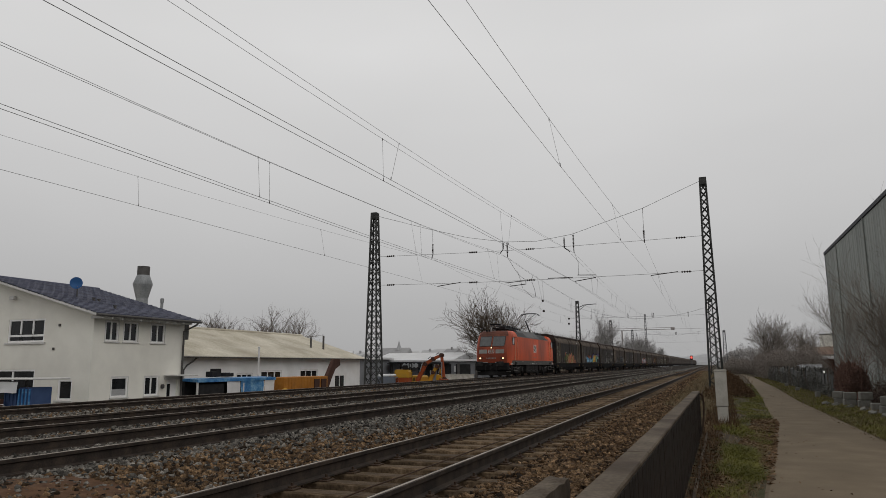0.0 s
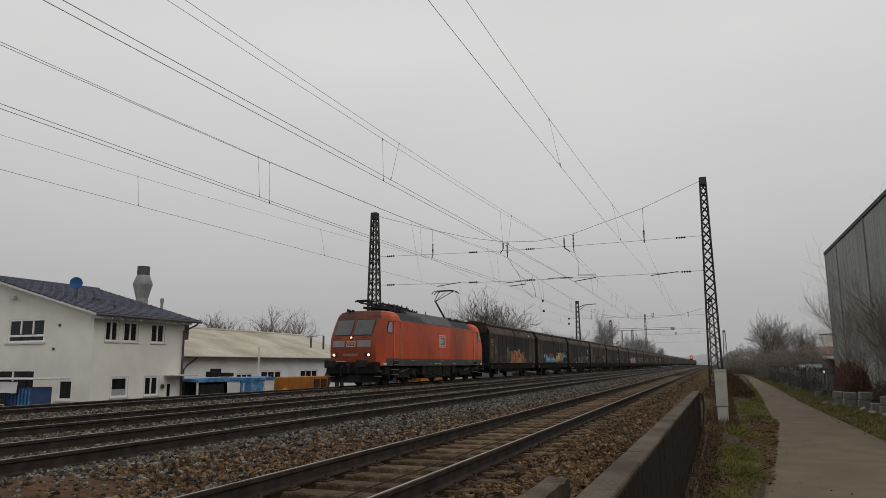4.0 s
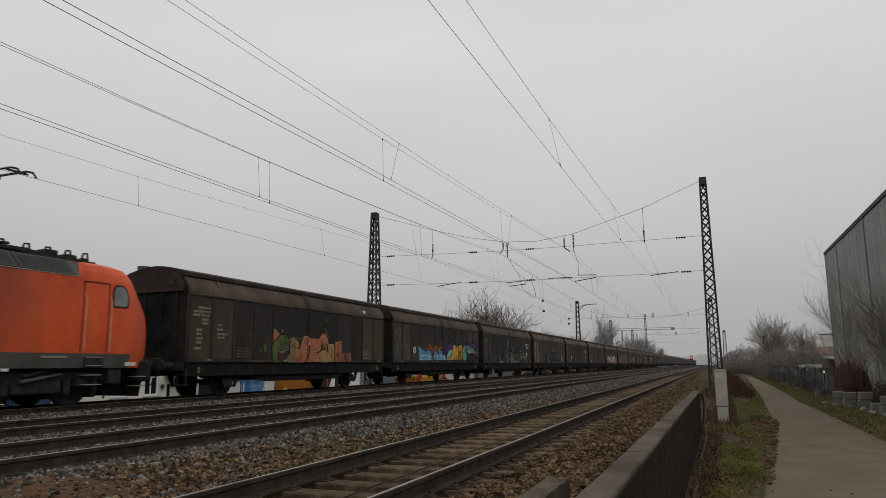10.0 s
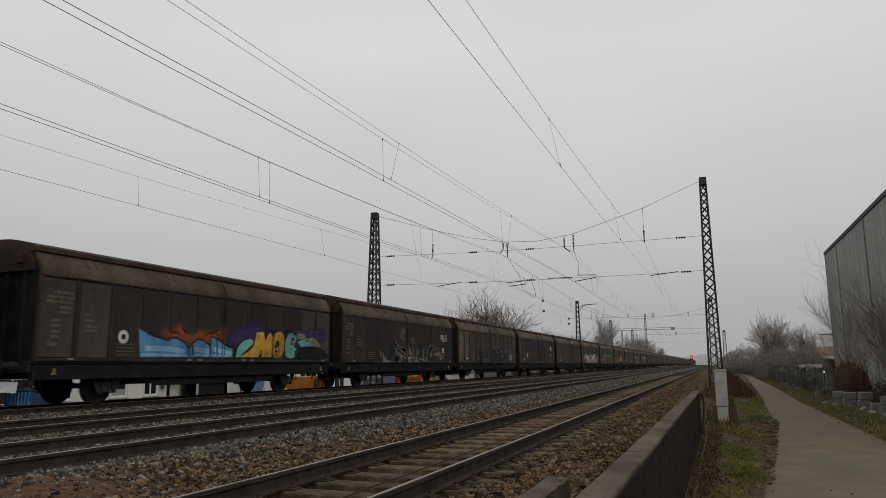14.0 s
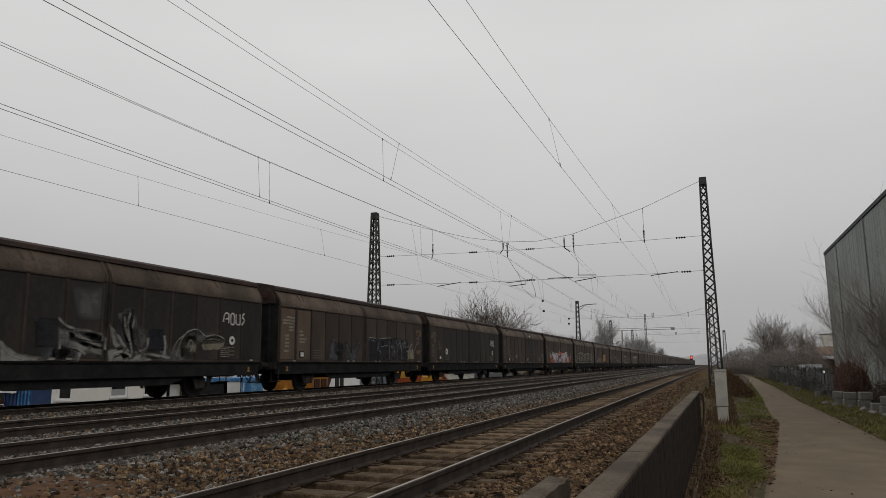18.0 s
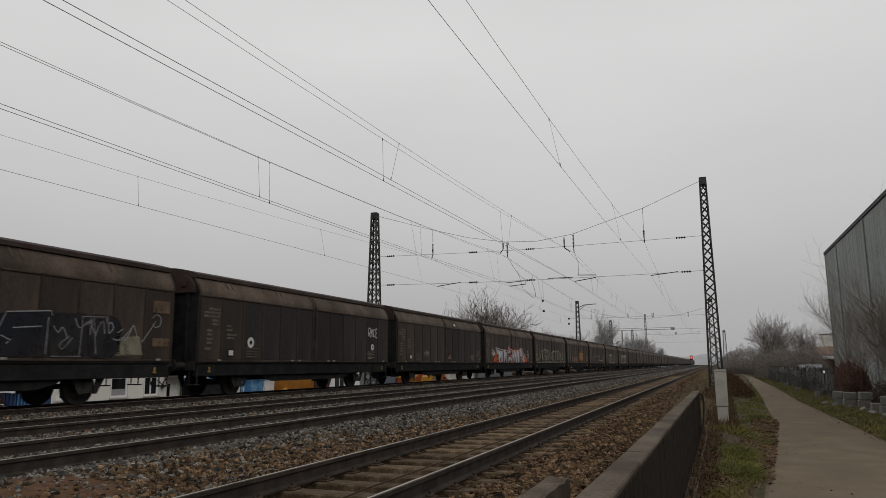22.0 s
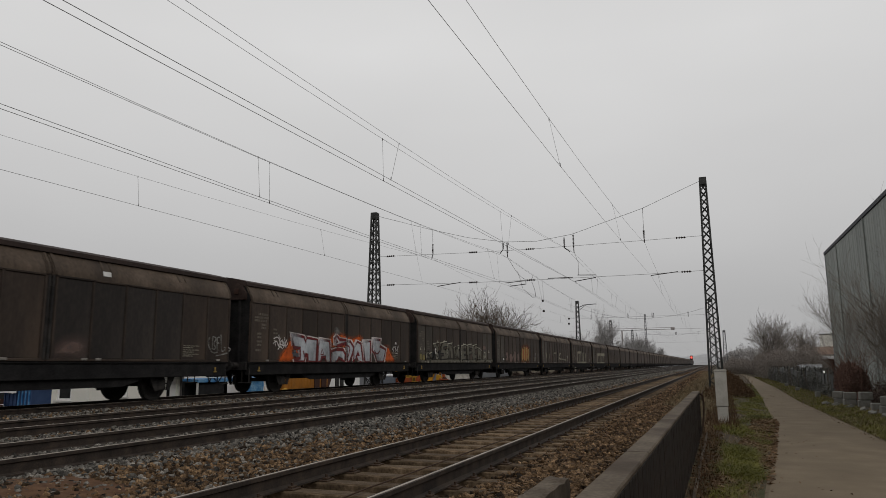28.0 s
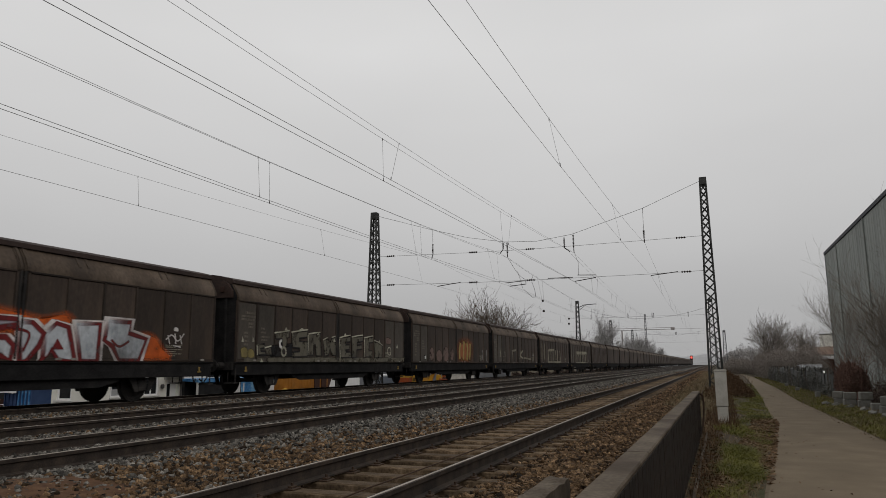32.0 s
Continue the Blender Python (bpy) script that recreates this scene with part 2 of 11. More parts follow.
# ---------------------------------------------------------------- ground, track bed, path
TRACKS = ((-3.418, -0.108), (-7.754, 0.0), (-11.346, 0.0), (-17.003, -0.05))  # x of the centre, z of the rail top
BED = ((-22.6, -1.6), (-20.3, -0.42), (-19.2, -0.22), (-15.6, -0.2), (-14.9, -0.14), (-13.6, -0.14), (-12.9, -0.17), (-10.0, -0.18), (-9.7, -0.12), (-9.1, -0.12), (-8.8, -0.18), (-6.2, -0.19), (-5.5, -0.29),
       (-4.85, -0.29), (-4.45, -0.3), (-4.1, -0.43), (-2.75, -0.43), (-2.3, -0.335), (-1.95, -0.29), (-1.2, -0.34), (-0.62, -0.4))


def bed_height(x):
    for (x0, z0), (x1, z1) in zip(BED, BED[1:]):
        if x <= x1:
            return z0 + (z1 - z0) * max(0.0, x - x0) / (x1 - x0)
    return BED[-1][1]


def path_left(y):
    if y < 20.35:
        return max(-0.16, 0.42 + 0.0836 * (y - 9.7))
    return 1.31 + 0.037 * (y - 20.35) if y < 38 else 1.96 + 0.0265 * (y - 38)


def path_right(y):
    if y < 34:
        return 3.05 + 0.003 * y
    return 3.15 + 0.03 * (y - 34) if y < 46 else 3.51 + 0.012 * (y - 46)


# One sheet to the horizon, with the embankment's foot and the verge modelled in it.
xs = [-3000, -900, -300, -120, -60, -36, -26, -22.7, -0.6, -0.2, 0.3, 1.0, 2.2, 3.4, 4.6, 6, 9, 20, 60, 150, 400, 1200, 3000]
ys = [-600, -120, -40, -15, -6, 0, 3, 6, 9, 12, 16, 20, 25, 32, 42, 60, 90, 140, 220, 400, 900, 2000, 4500]


def ground_height(x, y):
    if x <= -22.5:
        return -1.62
    if x < -0.1:
        return -0.52
    edge = path_left(y)
    if x < edge + 0.2:
        return -0.52 - 0.1 * max(0, min(1, x / edge))
    return -0.64


ground_shape = Shape().sheet([[(x, y, ground_height(x, y)) for y in ys] for x in xs])
ground = tagged(part("ground", ground_shape, SOIL), "bare winter soil with thin grass", "ground", kind="structure")

yard_shape = Shape().sheet([[(x, y, -1.6) for y in (-30, 0, 20, 40, 60, 90, 130)] for x in (-75, -60, -48, -36, -30, -22.75)])
tagged(part("yard", yard_shape, YARD), "grey gravel yard below the embankment", "yard", kind="structure")

rng = np.random.default_rng(5)
bed_xs = [BED[0][0]] + list(np.arange(-22.0, -0.62, 0.2)) + [-0.62]
bed_ys = list(np.arange(-4, 30, 0.3)) + list(np.arange(30, 80, 1.2)) + list(np.arange(80, 200, 6)) + [200, 260, 340, 460, 640, 900, 1500]
bed = Shape()


def rust_line(y):
    """The x at which the grey ballast of the main line turns to the rusty brown of the siding."""
    return -6.3 + 1.0 * max(0.0, min(1.0, (y - 7) / 16))


rows = []
for x in bed_xs:
    rows.append([(x, y, bed_height(x) + 0.022 * noise.noise((x * 1.3, y * 1.3, 0)) + 0.012 * noise.noise((x * 5, y * 5, 2))) for y in bed_ys])
bed.sheet(rows)
count = len(bed_ys) - 1
for i in range(len(bed_xs) - 1):
    mid = (bed_xs[i] + bed_xs[i + 1]) / 2
    for j in range(count):
        wobble = 0.35 * noise.noise((mid * 0.8, bed_ys[j] * 0.35, 7))
        bed.s[i * count + j] = 1 if mid + wobble > rust_line(bed_ys[j]) else 0
track_bed = tagged(part("track_bed", bed, [BED_GREY, BED_BROWN]), "ballast bed of four tracks, grey and rusty brown", "track bed", kind="structure")

path_ys = [-8, -4, 0, 4, 8, 12, 16, 20, 24, 28, 32, 36, 40, 46, 52, 60, 68, 76, 86, 100, 130, 170]
path_rows = []
for u in (0.0, 0.04, 0.25, 0.5, 0.75, 0.96, 1.0):
    row = []
    for i, y in enumerate(path_ys):
        bend = 0.0 if y < 76 else -0.0004 * (y - 76) ** 2
        a, b = path_left(y) + 0.06 * noise.noise((y * 0.9, 1, 0)), path_right(y) + 0.06 * noise.noise((y * 0.9, 4, 0))
        row.append((a + (b - a) * u + bend, y, -0.6 - (0.03 if u in (0.0, 1.0) else 0.0) + 0.012 * math.sin(math.pi * u)))
    path_rows.append(row)
tagged(part("cycle_path", Shape().sheet(path_rows), ASPHALT), "narrow worn asphalt cycle path with soft edges", "path", kind="structure")

# A rust-stained sand patch lies between the first two tracks.
patch_rows = []
for i in range(5):
    x = -6.82 + 0.34 * i
    patch_rows.append([(x + 0.12 * noise.noise((i, j, 3)), 4.4 + 0.19 * j + 0.06 * i, bed_height(x) + 0.012 + 0.014 * math.sin(math.pi * i / 4) * math.sin(math.pi * j / 7)) for j in range(8)])
tagged(part("sand_patch", Shape().sheet(patch_rows), RUST_SAND, None), "rust-stained sand patch on the ballast", "sand", kind="structure")


# ---------------------------------------------------------------- tracks
def rail_outline(x, z):
    half = [(0.036, 0), (0.036, -0.035), (0.009, -0.05), (0.009, -0.14), (0.07, -0.155), (0.07, -0.172)]
    return [(x + u, z + w) for u, w in half] + [(x - u, z + w) for u, w in half[::-1]]


def rail(x, z, y0, y1, parent):
    s = Shape()
    s.prism(rail_outline(x, z - 0.003), "y", y0, y1)
    ob = part("rail", s, RAIL_SIDE, parent)
    head = Shape()
    head.prism([(x - 0.012, z - 0.006), (x + 0.012, z - 0.006), (x + 0.012, z + 0.001), (x + 0.008, z + 0.002), (x - 0.008, z + 0.002), (x - 0.012, z + 0.001)], "y", y0, y1)
    part("running_surface", head, RAIL_HEAD, ob, "polished steel running surface")


sleeper_mesh = Shape().box(-1.3, -0.115, -0.16, 1.3, 0.115, 0.0, 0.015).mesh("sleeper", WOOD_SLEEPER)
plate_shape = Shape().box(-0.17, -0.08, 0.0, 0.17, 0.08, 0.018, 0.004)
for sx in (-0.11, 0.11):
    plate_shape.box(sx - 0.03, -0.045, 0.018, sx + 0.03, 0.045, 0.04, 0.006)
    plate_shape.tube([(sx, 0, 0.03), (sx, 0, 0.07)], 0.016, 6)
plate_mesh = plate_shape.mesh("rail_fastening", STEEL_PLATE)

track_things = []
for number, (tx, tz) in enumerate(TRACKS):
    tr = thing("railway_track", "steel rails on wooden sleepers, %s" % ("rusty brown siding" if number == 0 else "main line in grey ballast"), "railway track",
               kind="structure")
    for side in (-0.7535, 0.7535):
        rail(tx + side, tz, -4.0, 1500.0, tr)
    track_things.append(tr)


# ---------------------------------------------------------------- low wall beside the path
wall = thing("parapet_wall", "low dark rusty steel wall under a weathered concrete coping", "wall", kind="structure")


def wall_x(y):
    return -0.48 + 0.0092 * y


WALL_END = 16.2
y, k = -3.0, 0
while y < WALL_END - 0.1:
    step = min(7.9 if k == 0 else 5.65, WALL_END - y)
    y1 = y + step - 0.02
    s = Shape()
    drop = 0.0 if y < 9 else 0.008
    n = 6
    for a in range(n):
        ya, yb = y + (y1 - y) * a / n, y + (y1 - y) * (a + 1) / n
        xa, xb = wall_x(ya), wall_x(yb)
        z = 0.37 - drop
        s.add([(xa - 0.155, ya, z - 0.034), (xa - 0.006, ya, z - 0.034), (xa, ya, z - 0.01), (xa - 0.008, ya, z), (xa - 0.145, ya, z), (xa - 0.155, ya, z - 0.01),
               (xb - 0.155, yb, z - 0.034), (xb - 0.006, yb, z - 0.034), (xb, yb, z - 0.01), (xb - 0.008, yb, z), (xb - 0.145, yb, z), (xb - 0.155, yb, z - 0.01)],
              [(i, (i + 1) % 6, 6 + (i + 1) % 6, 6 + i) for i in range(6)] + ([(5, 4, 3, 2, 1, 0)] if a == 0 else []) + ([(6, 7, 8, 9, 10, 11)] if a == n - 1 else []))
    part("coping_stone", s, CONCRETE, wall)
    y, k = y + step, k + 1
plank_mesh = Shape().box(-0.012, -0.0595, -0.56, 0.012, 0.0595, 0.333, 0.003).mesh("steel_slat", RUSTY_FENCE)
y = -2.9
while y < WALL_END - 0.06:
    part("steel_slat", plank_mesh, None, wall, at=pose(wall_x(y) - 0.016 + random.uniform(-0.002, 0.002), y, 0.0))
    y += 0.12
s = Shape()
for i in range(24):
    ya, yb = -3 + i * 0.8, -3 + i * 0.8 + 0.77
    s.box(wall_x(ya) - 0.14, ya, -0.6, wall_x(ya) - 0.07, yb, 0.3, 0.0)
part("backing", s, RUSTY_FENCE, wall)
foot = Shape()
for i in range(20):
    ya = -2 + i * 0.9
    lean = random.uniform(-0.012, 0.012)
    foot.box(wall_x(ya) + 0.085 + lean, ya, -0.7, wall_x(ya) + 0.125 + lean, ya + 0.88, -0.475 + random.uniform(-0.012, 0.012), 0.008)
part("footing", foot, CONCRETE, wall, "mossy concrete edging board")

blk = thing("concrete_block", "small broken concrete block beside the ballast", "concrete block")


def rubble(x0, x1, y0, y1, top, rough, seed):
    """A slab of broken concrete: a low wall of cells whose top and faces are uneven."""
    s, nx, ny = Shape(), 5, 26
    grid = []
    for i in range(nx + 1):
        row = []
        for j in range(ny + 1):
            u, w = i / nx, j / ny
            x, y = x0 + (x1 - x0) * u, y0 + (y1 - y0) * w
            edge = 0.0 if i in (0, nx) else 1.0
            z = top - 0.012 * (1 - edge) + rough * (noise.noise((x * 9, y * 7, seed)) + 0.6 * noise.noise((x * 24, y * 21, seed + 4)))
            row.append((x + 0.006 * noise.noise((y * 8, z * 5, seed)), y, z - (0.05 if j in (0, ny) else 0.0)))
        grid.append(row)
    s.sheet(grid)
    for i in (0, nx):
        s.sheet([grid[i], [(x + 0.004 * noise.noise((y * 9, 2, seed)), y, top - 0.2) for x, y, z in grid[i]], [(x, y, -0.5) for x, y, z in grid[i]]])
    for j in (0, ny):
        s.sheet([[row[j] for row in grid], [(row[j][0], row[j][1], -0.5) for row in grid]])
    return s


part("block", rubble(-1.27, -1.1, 4.2, 5.62, 0.085, 0.011, 3), CONCRETE, blk)
part("shoulder", rubble(-1.56, -1.275, 4.2, 5.3, -0.12, 0.025, 8), RUST_SAND, blk, "crumbled rusty shoulder")
for k in range(9):
    r = 0.025 + 0.012 * (k % 3)
    part("chip", Shape().box(-r, -r * 0.8, -r * 0.5, r, r * 0.8, r * 0.5, r * 0.3), CONCRETE, blk, at=pose(-1.4 + 0.03 * (k % 4), 4.4 + 0.13 * k, -0.06 + 0.02 * (k % 2), 20 * k, 35 * k, 50 * k))

post = thing("marker_post", "pale concrete cable post beside the cycle path", "post")
s = Shape().box(-0.125, -0.12, -0.6, 0.125, 0.12, -0.12, 0.012)
part("foot", s, CONCRETE_PALE, post, at=pose(0.12, 19.2, 0.0))
s = Shape().box(-0.14, -0.13, -0.112, 0.14, 0.13, 0.74, 0.014)
part("body", s, CONCRETE_PALE, post, at=pose(0.12, 19.2, 0.0))
s = Shape().box(-0.152, -0.14, 0.745, 0.152, 0.14, 0.785, 0.012)
part("cap", s, CONCRETE_PALE, post, at=pose(0.12, 19.2, 0.0))

# ---------------------------------------------------------------- overhead line
SPAN_Y = 42.2


def lattice_mast(x, y, base, top, half_base, half_top, panels, mat, label, name="catenary_mast"):
    m = thing(name, label, "mast", pose(x, y, base))
    h = top - base
    leg = 0.1 if half_base > 0.4 else 0.075

    def corner(sx, sy, t):
        r = half_base + (half_top - half_base) * t
        return Vector((sx * r, sy * r, h * t))

    for sx in (-1, 1):
        for sy in (-1, 1):
            part("leg", Shape().bar(corner(sx, sy, 0), corner(sx, sy, 1), leg, leg), mat, m)
    stops = [1 - (1 - i / panels) ** 1.12 for i in range(panels + 1)]
    for (ax, ay), (bx, by) in (((-1, -1), (1, -1)), ((1, -1), (1, 1)), ((1, 1), (-1, 1)), ((-1, 1), (-1, -1))):
        s = Shape()
        for t0, t1 in zip(stops, stops[1:]):
            for p, q in ((corner(ax, ay, t0), corner(bx, by, t1)), (corner(bx, by, t0), corner(ax, ay, t1))):
                if y < 60:
                    part("lacing_bar", Shape().bar(p, q, 0.04, 0.04), mat, m)
                else:
                    s.bar(p, q, 0.04, 0.04)
        if y >= 60:
            part("lacing", s, mat, m)["kind"] = "stuff"
    part("head", Shape().box(-half_top - 0.05, -half_top - 0.05, h - 0.42, half_top + 0.05, half_top + 0.05, h + 0.04, 0.02), mat, m)
    part("foundation", Shape().box(-half_base - 0.25, -half_base - 0.25, -0.6, half_base + 0.25, half_base + 0.25, 0.06, 0.03), CONCRETE, m)
    return m


lattice_mast(-20.95, SPAN_Y, -0.5, 11.2, 0.44, 0.17, 17, MAST_STEEL, "tall dark steel lattice mast on the embankment")
lattice_mast(0.05, SPAN_Y, -0.55, 11.5, 0.36, 0.15, 24, MAST_STEEL, "slender dark steel lattice mast beside the path")


def wire(name, label, points, r=0.009, mat=None, parent=None):
    s = Shape()
    s.tube(points, r, 5)
    ob = part(name, s, mat or WIRE, parent)
    return ob if parent else tagged(ob, label, "wire")


def sag(a, b, low, n=14):
    """Points from a to b on a curve that hangs low metres under the straight line in its middle."""
    a, b = Vector(a), Vector(b)
    return [a.lerp(b, i / n) - Vector((0, 0, 4 * low * (i / n) * (1 - i / n))) for i in range(n + 1)]


def insulator(s, p, q, r=0.06, discs=4):
    p, q = Vector(p), Vector(q)
    for i in range(discs):
        c0, c1 = p.lerp(q, (i + 0.1) / discs), p.lerp(q, (i + 0.55) / discs)
        s.tube([c0, c1], r, 8)
    s.tube([p, q], r * 0.35, 6)


span = thing("cross_span", "cross-span wires with insulators between two masts", "cross-span")
pts = [(-0.08, 11.37), (-3.41, 10.02), (-5.0, 9.55), (-7.6, 8.78), (-9.8, 8.5), (-11.86, 8.6), (-14.3, 9.05), (-16.75, 9.74), (-20.76, 11.0)]
wire("head_span_wire", "", [(x, SPAN_Y, z) for x, z in pts], 0.013, parent=span)
wire("upper_span_wire", "", [(-0.05, SPAN_Y, 8.15), (-3.4, SPAN_Y, 8.1), (-10.2, SPAN_Y, 8.03), (-14, SPAN_Y, 8.06), (-20.73, SPAN_Y, 8.2)], 0.011, parent=span)
wire("lower_span_wire", "", [(-0.05, SPAN_Y, 6.15), (-3.4, SPAN_Y, 6.1), (-10.2, SPAN_Y, 6.09), (-14, SPAN_Y, 6.13), (-20.72, SPAN_Y, 6.27)], 0.011, parent=span)
for x, z in ((-1.33, 8.12), (-10.23, 8.04), (-13.93, 8.07), (-19.73, 8.18), (-1.15, 6.13), (-10.22, 6.1), (-13.96, 6.14), (-19.72, 6.25)):
    s = Shape()
    insulator(s, (x - 0.28, SPAN_Y, z), (x + 0.28, SPAN_Y, z))
    part("insulator", s, INSULATOR, span)
for x, z, low, end_x, end_z in ((-3.38, 10.03, 8.7, -3.36, 7.96), (-7.53, 8.87, 8.72, -7.51, 7.62), (-8.09, 8.76, 8.6, -7.75, 7.72), (-11.69, 8.64, 8.55, -11.69, 7.6), (-11.96, 8.63, 8.55, -12.17, 7.88), (-16.72, 9.71, 8.78, -16.8, 7.84)):
    s = Shape()
    s.tube([(x, SPAN_Y, z), (x, SPAN_Y, low)], 0.012, 5)
    foot_z = max(end_z + 0.25, low - 0.75)
    insulator(s, (x, SPAN_Y, low), (x, SPAN_Y, foot_z), 0.055, 9)
    s.tube([(x, SPAN_Y, foot_z), (end_x, SPAN_Y, end_z)], 0.028, 5)
    part("hanger", s, INSULATOR, span)
for rod in (((-14.83, 6.18), (-16.42, 6.0)), ((-10.57, 6.08), (-11.84, 6.0)), ((-10.57, 6.08), (-10.54, 5.87), (-11.59, 5.78)), ((-9.16, 6.15), (-7.64, 6.14)),
            ((-7.36, 6.26), (-6.25, 6.21), (-6.26, 6.06), (-7.51, 5.89)), ((-1.6, 6.16), (-3.11, 6.01))):
    part("registration_arm", Shape().tube([(x, SPAN_Y, z) for x, z in rod], 0.024, 6), INSULATOR, span)

# Contact and carrier wires: x midway and at the span, height midway and at the span.
LINES = (((-3.17, -3.11, 5.625, 6.0), (-3.4, -3.36, 6.8, 7.94)),
         ((-8.35, -7.84, 5.975, 6.05), (-8.35, -7.98, 7.134, 7.9)), ((-8.1, -7.58, 5.974, 5.9), (-7.8, -7.51, 6.933, 7.62)),
         ((-11.9, -11.77, 5.722, 6.0), (-11.9, -12.17, 6.878, 7.91)), ((-11.9, -11.56, 5.629, 5.78), (-11.9, -11.69, 6.816, 7.6)),
         ((-17.5, -16.42, 6.156, 6.01), (-17.5, -16.8, 7.08, 7.85)))
SUPPORTS = (-27.0, 42.2, 111.0, 180.0, 249.0, 318.0)
DROPPERS = ((16.3, 28.0), (17.05, 28.35), (17.0, 28.3), (16.5, 27.85, 39.5), (16.9, 28.2, 39.9), (17.4, 28.65, 39.8))


def hung(row, y):
    """The place of a wire at y: it sags between its supports and swings from side to side of its track."""
    x_mid, x_span, z_mid, z_span = row
    i = 0
    while i < len(SUPPORTS) - 2 and y > SUPPORTS[i + 1]:
        i += 1
    u = 2 * (y - SUPPORTS[i]) / (SUPPORTS[i + 1] - SUPPORTS[i]) - 1
    x = x_mid + (x_span - x_mid) * (u if i == 0 else (-u if i % 2 else u) * 0.6 + (0.4 if i == 1 and u < 0 else 0.0) * -u)
    return (x, y, z_mid + (z_span - z_mid) * u * u)


lines = []
for n, (low_row, high_row) in enumerate(LINES):
    line = thing("overhead_line", "contact wire hung by droppers from a sagging carrier wire", "overhead line", group="overhead lines")
    lines.append(line)
    stations = [SUPPORTS[0] + 4.325 * j for j in range(32)] + [SUPPORTS[2] + 8.625 * j for j in range(1, 25)]
    part("contact_wire", Shape().tube([hung(low_row, y) for y in stations], 0.0045 if n == 0 else 0.0065, 5), WIRE, line)
    part("carrier_wire", Shape().tube([hung(high_row, y) for y in stations], 0.0057 if n in (3, 4) else 0.0048, 5), WIRE, line)
    extra = tuple(y + 69 * k for k in (0, 1) for y in (52.0, 64.0, 76.0, 88.0, 100.0))
    for y in (-16.0, -5.0, 6.0) + DROPPERS[n] + extra:
        top, end = Vector(hung(high_row, y)), Vector(hung(low_row, y))
        drop = part("dropper", Shape().tube([top, end], 0.0045 if y < 50 else 0.008, 4), WIRE, line)
        if y < 50:
            part("clamp", Shape().tube([top + Vector((0, 0, 0.02)), top - Vector((0, 0, 0.05))], 0.011, 5).tube([end + Vector((0, 0, 0.07)), end - Vector((0, 0, 0.01))], 0.011, 5), INSULATOR, drop)

for y, z in ((75.3, 7.83), (75.6, 6.73), (90.0, 6.75), (89.9, 6.1)):
    ball = part("weight", Shape().lathe([(0.01, -0.14), (0.1, -0.1), (0.14, 0), (0.1, 0.1), (0.01, 0.14)], 10, at=(-17.0, y, z)), INSULATOR, lines[5], "small black round weight")
    part("weight_hanger", Shape().tube([(-17.0, y, z), hung(LINES[5][1], y)], 0.008, 4), WIRE, ball)

# slack feed cables beside the span
feed = thing("feed_cable", "slack cables hung in loops beside the overhead line", "cable", group="feed cables")
for loop in (((-11.7, 42.3, 7.6), (-11.35, 42.6, 6.9), (-11.1, 42.9, 6.5), (-10.75, 43.2, 6.24), (-10.45, 43.4, 6.35), (-10.4, 43.5, 6.62)),
             ((-10.42, 43.2, 6.1), (-10.32, 43.4, 5.7), (-10.3, 43.6, 5.3), (-10.5, 43.8, 5.16), (-11.2, 44.2, 5.75)),
             ((-11.2, 42.7, 6.75), (-11.05, 42.8, 6.2), (-10.95, 42.9, 5.7))):
    p = [Vector(q) for q in loop]
    p = [2 * p[0] - p[1]] + p + [2 * p[-1] - p[-2]]
    curve = []
    for a, b, c, d in zip(p, p[1:], p[2:], p[3:]):
        curve += [0.5 * (2 * b + (c - a) * u + (2 * a - 5 * b + 4 * c - d) * u * u + (3 * b - a - 3 * c + d) * u ** 3) for u in (0.0, 0.25, 0.5, 0.75)]
    part("cable", Shape().tube(curve + [p[-2]], 0.011, 5), INSULATOR, feed)
tagged(part("feed_cable", Shape().tube([(-7.5, 42.3, 7.6), (-7.3, 42.3, 7.0), (-7.3, 42.25, 6.26)], 0.009, 5), INSULATOR), "slack cable hung beside the overhead line", "cable", "feed cables")

# ---------------------------------------------------------------- the train: materials
LOCO_RED = surface("loco_red_paint", [(0.52, 0.072, 0.022), (0.69, 0.102, 0.031), (0.77, 0.13, 0.044)], 0.5, scale=0.9, fine=25, stretch=(1, 1, 0.5), bump=0.05, depth=0.004,
                   dirt=(0.2, 0.05, 0.028), dirt_scale=0.33, dirt_amount=0.85)
LOCO_GREY = surface("loco_grey_paint", [(0.055, 0.056, 0.052), (0.08, 0.08, 0.074), (0.11, 0.107, 0.1)], 0.6, scale=1.5, fine=25, bump=0.05, dirt=(0.07, 0.06, 0.05), dirt_scale=0.8, dirt_amount=0.7)
LOCO_ROOF = surface("loco_roof_grey", [(0.062, 0.064, 0.066), (0.09, 0.092, 0.094), (0.118, 0.12, 0.122)], 0.6, scale=1.5, fine=25, bump=0.05, dirt=(0.10, 0.085, 0.07), dirt_scale=0.8, dirt_amount=0.7)
ROOF_DARK = surface("loco_roof_grille", [(0.04, 0.041, 0.04), (0.064, 0.065, 0.063)], 0.6, scale=1.5, fine=25, bump=0.05)
LOCO_FRAME = surface("window_frame_grey", [(0.2, 0.192, 0.178), (0.29, 0.28, 0.262)], 0.6, bump=0)
PLOUGH = surface("plough_grey", [(0.018, 0.0178, 0.018), (0.032, 0.0317, 0.032)], 0.7, scale=2, bump=0.1)
COPPER_RAIL = surface("coral_handrail", [(0.55, 0.27, 0.16), (0.65, 0.34, 0.21)], 0.6, bump=0)
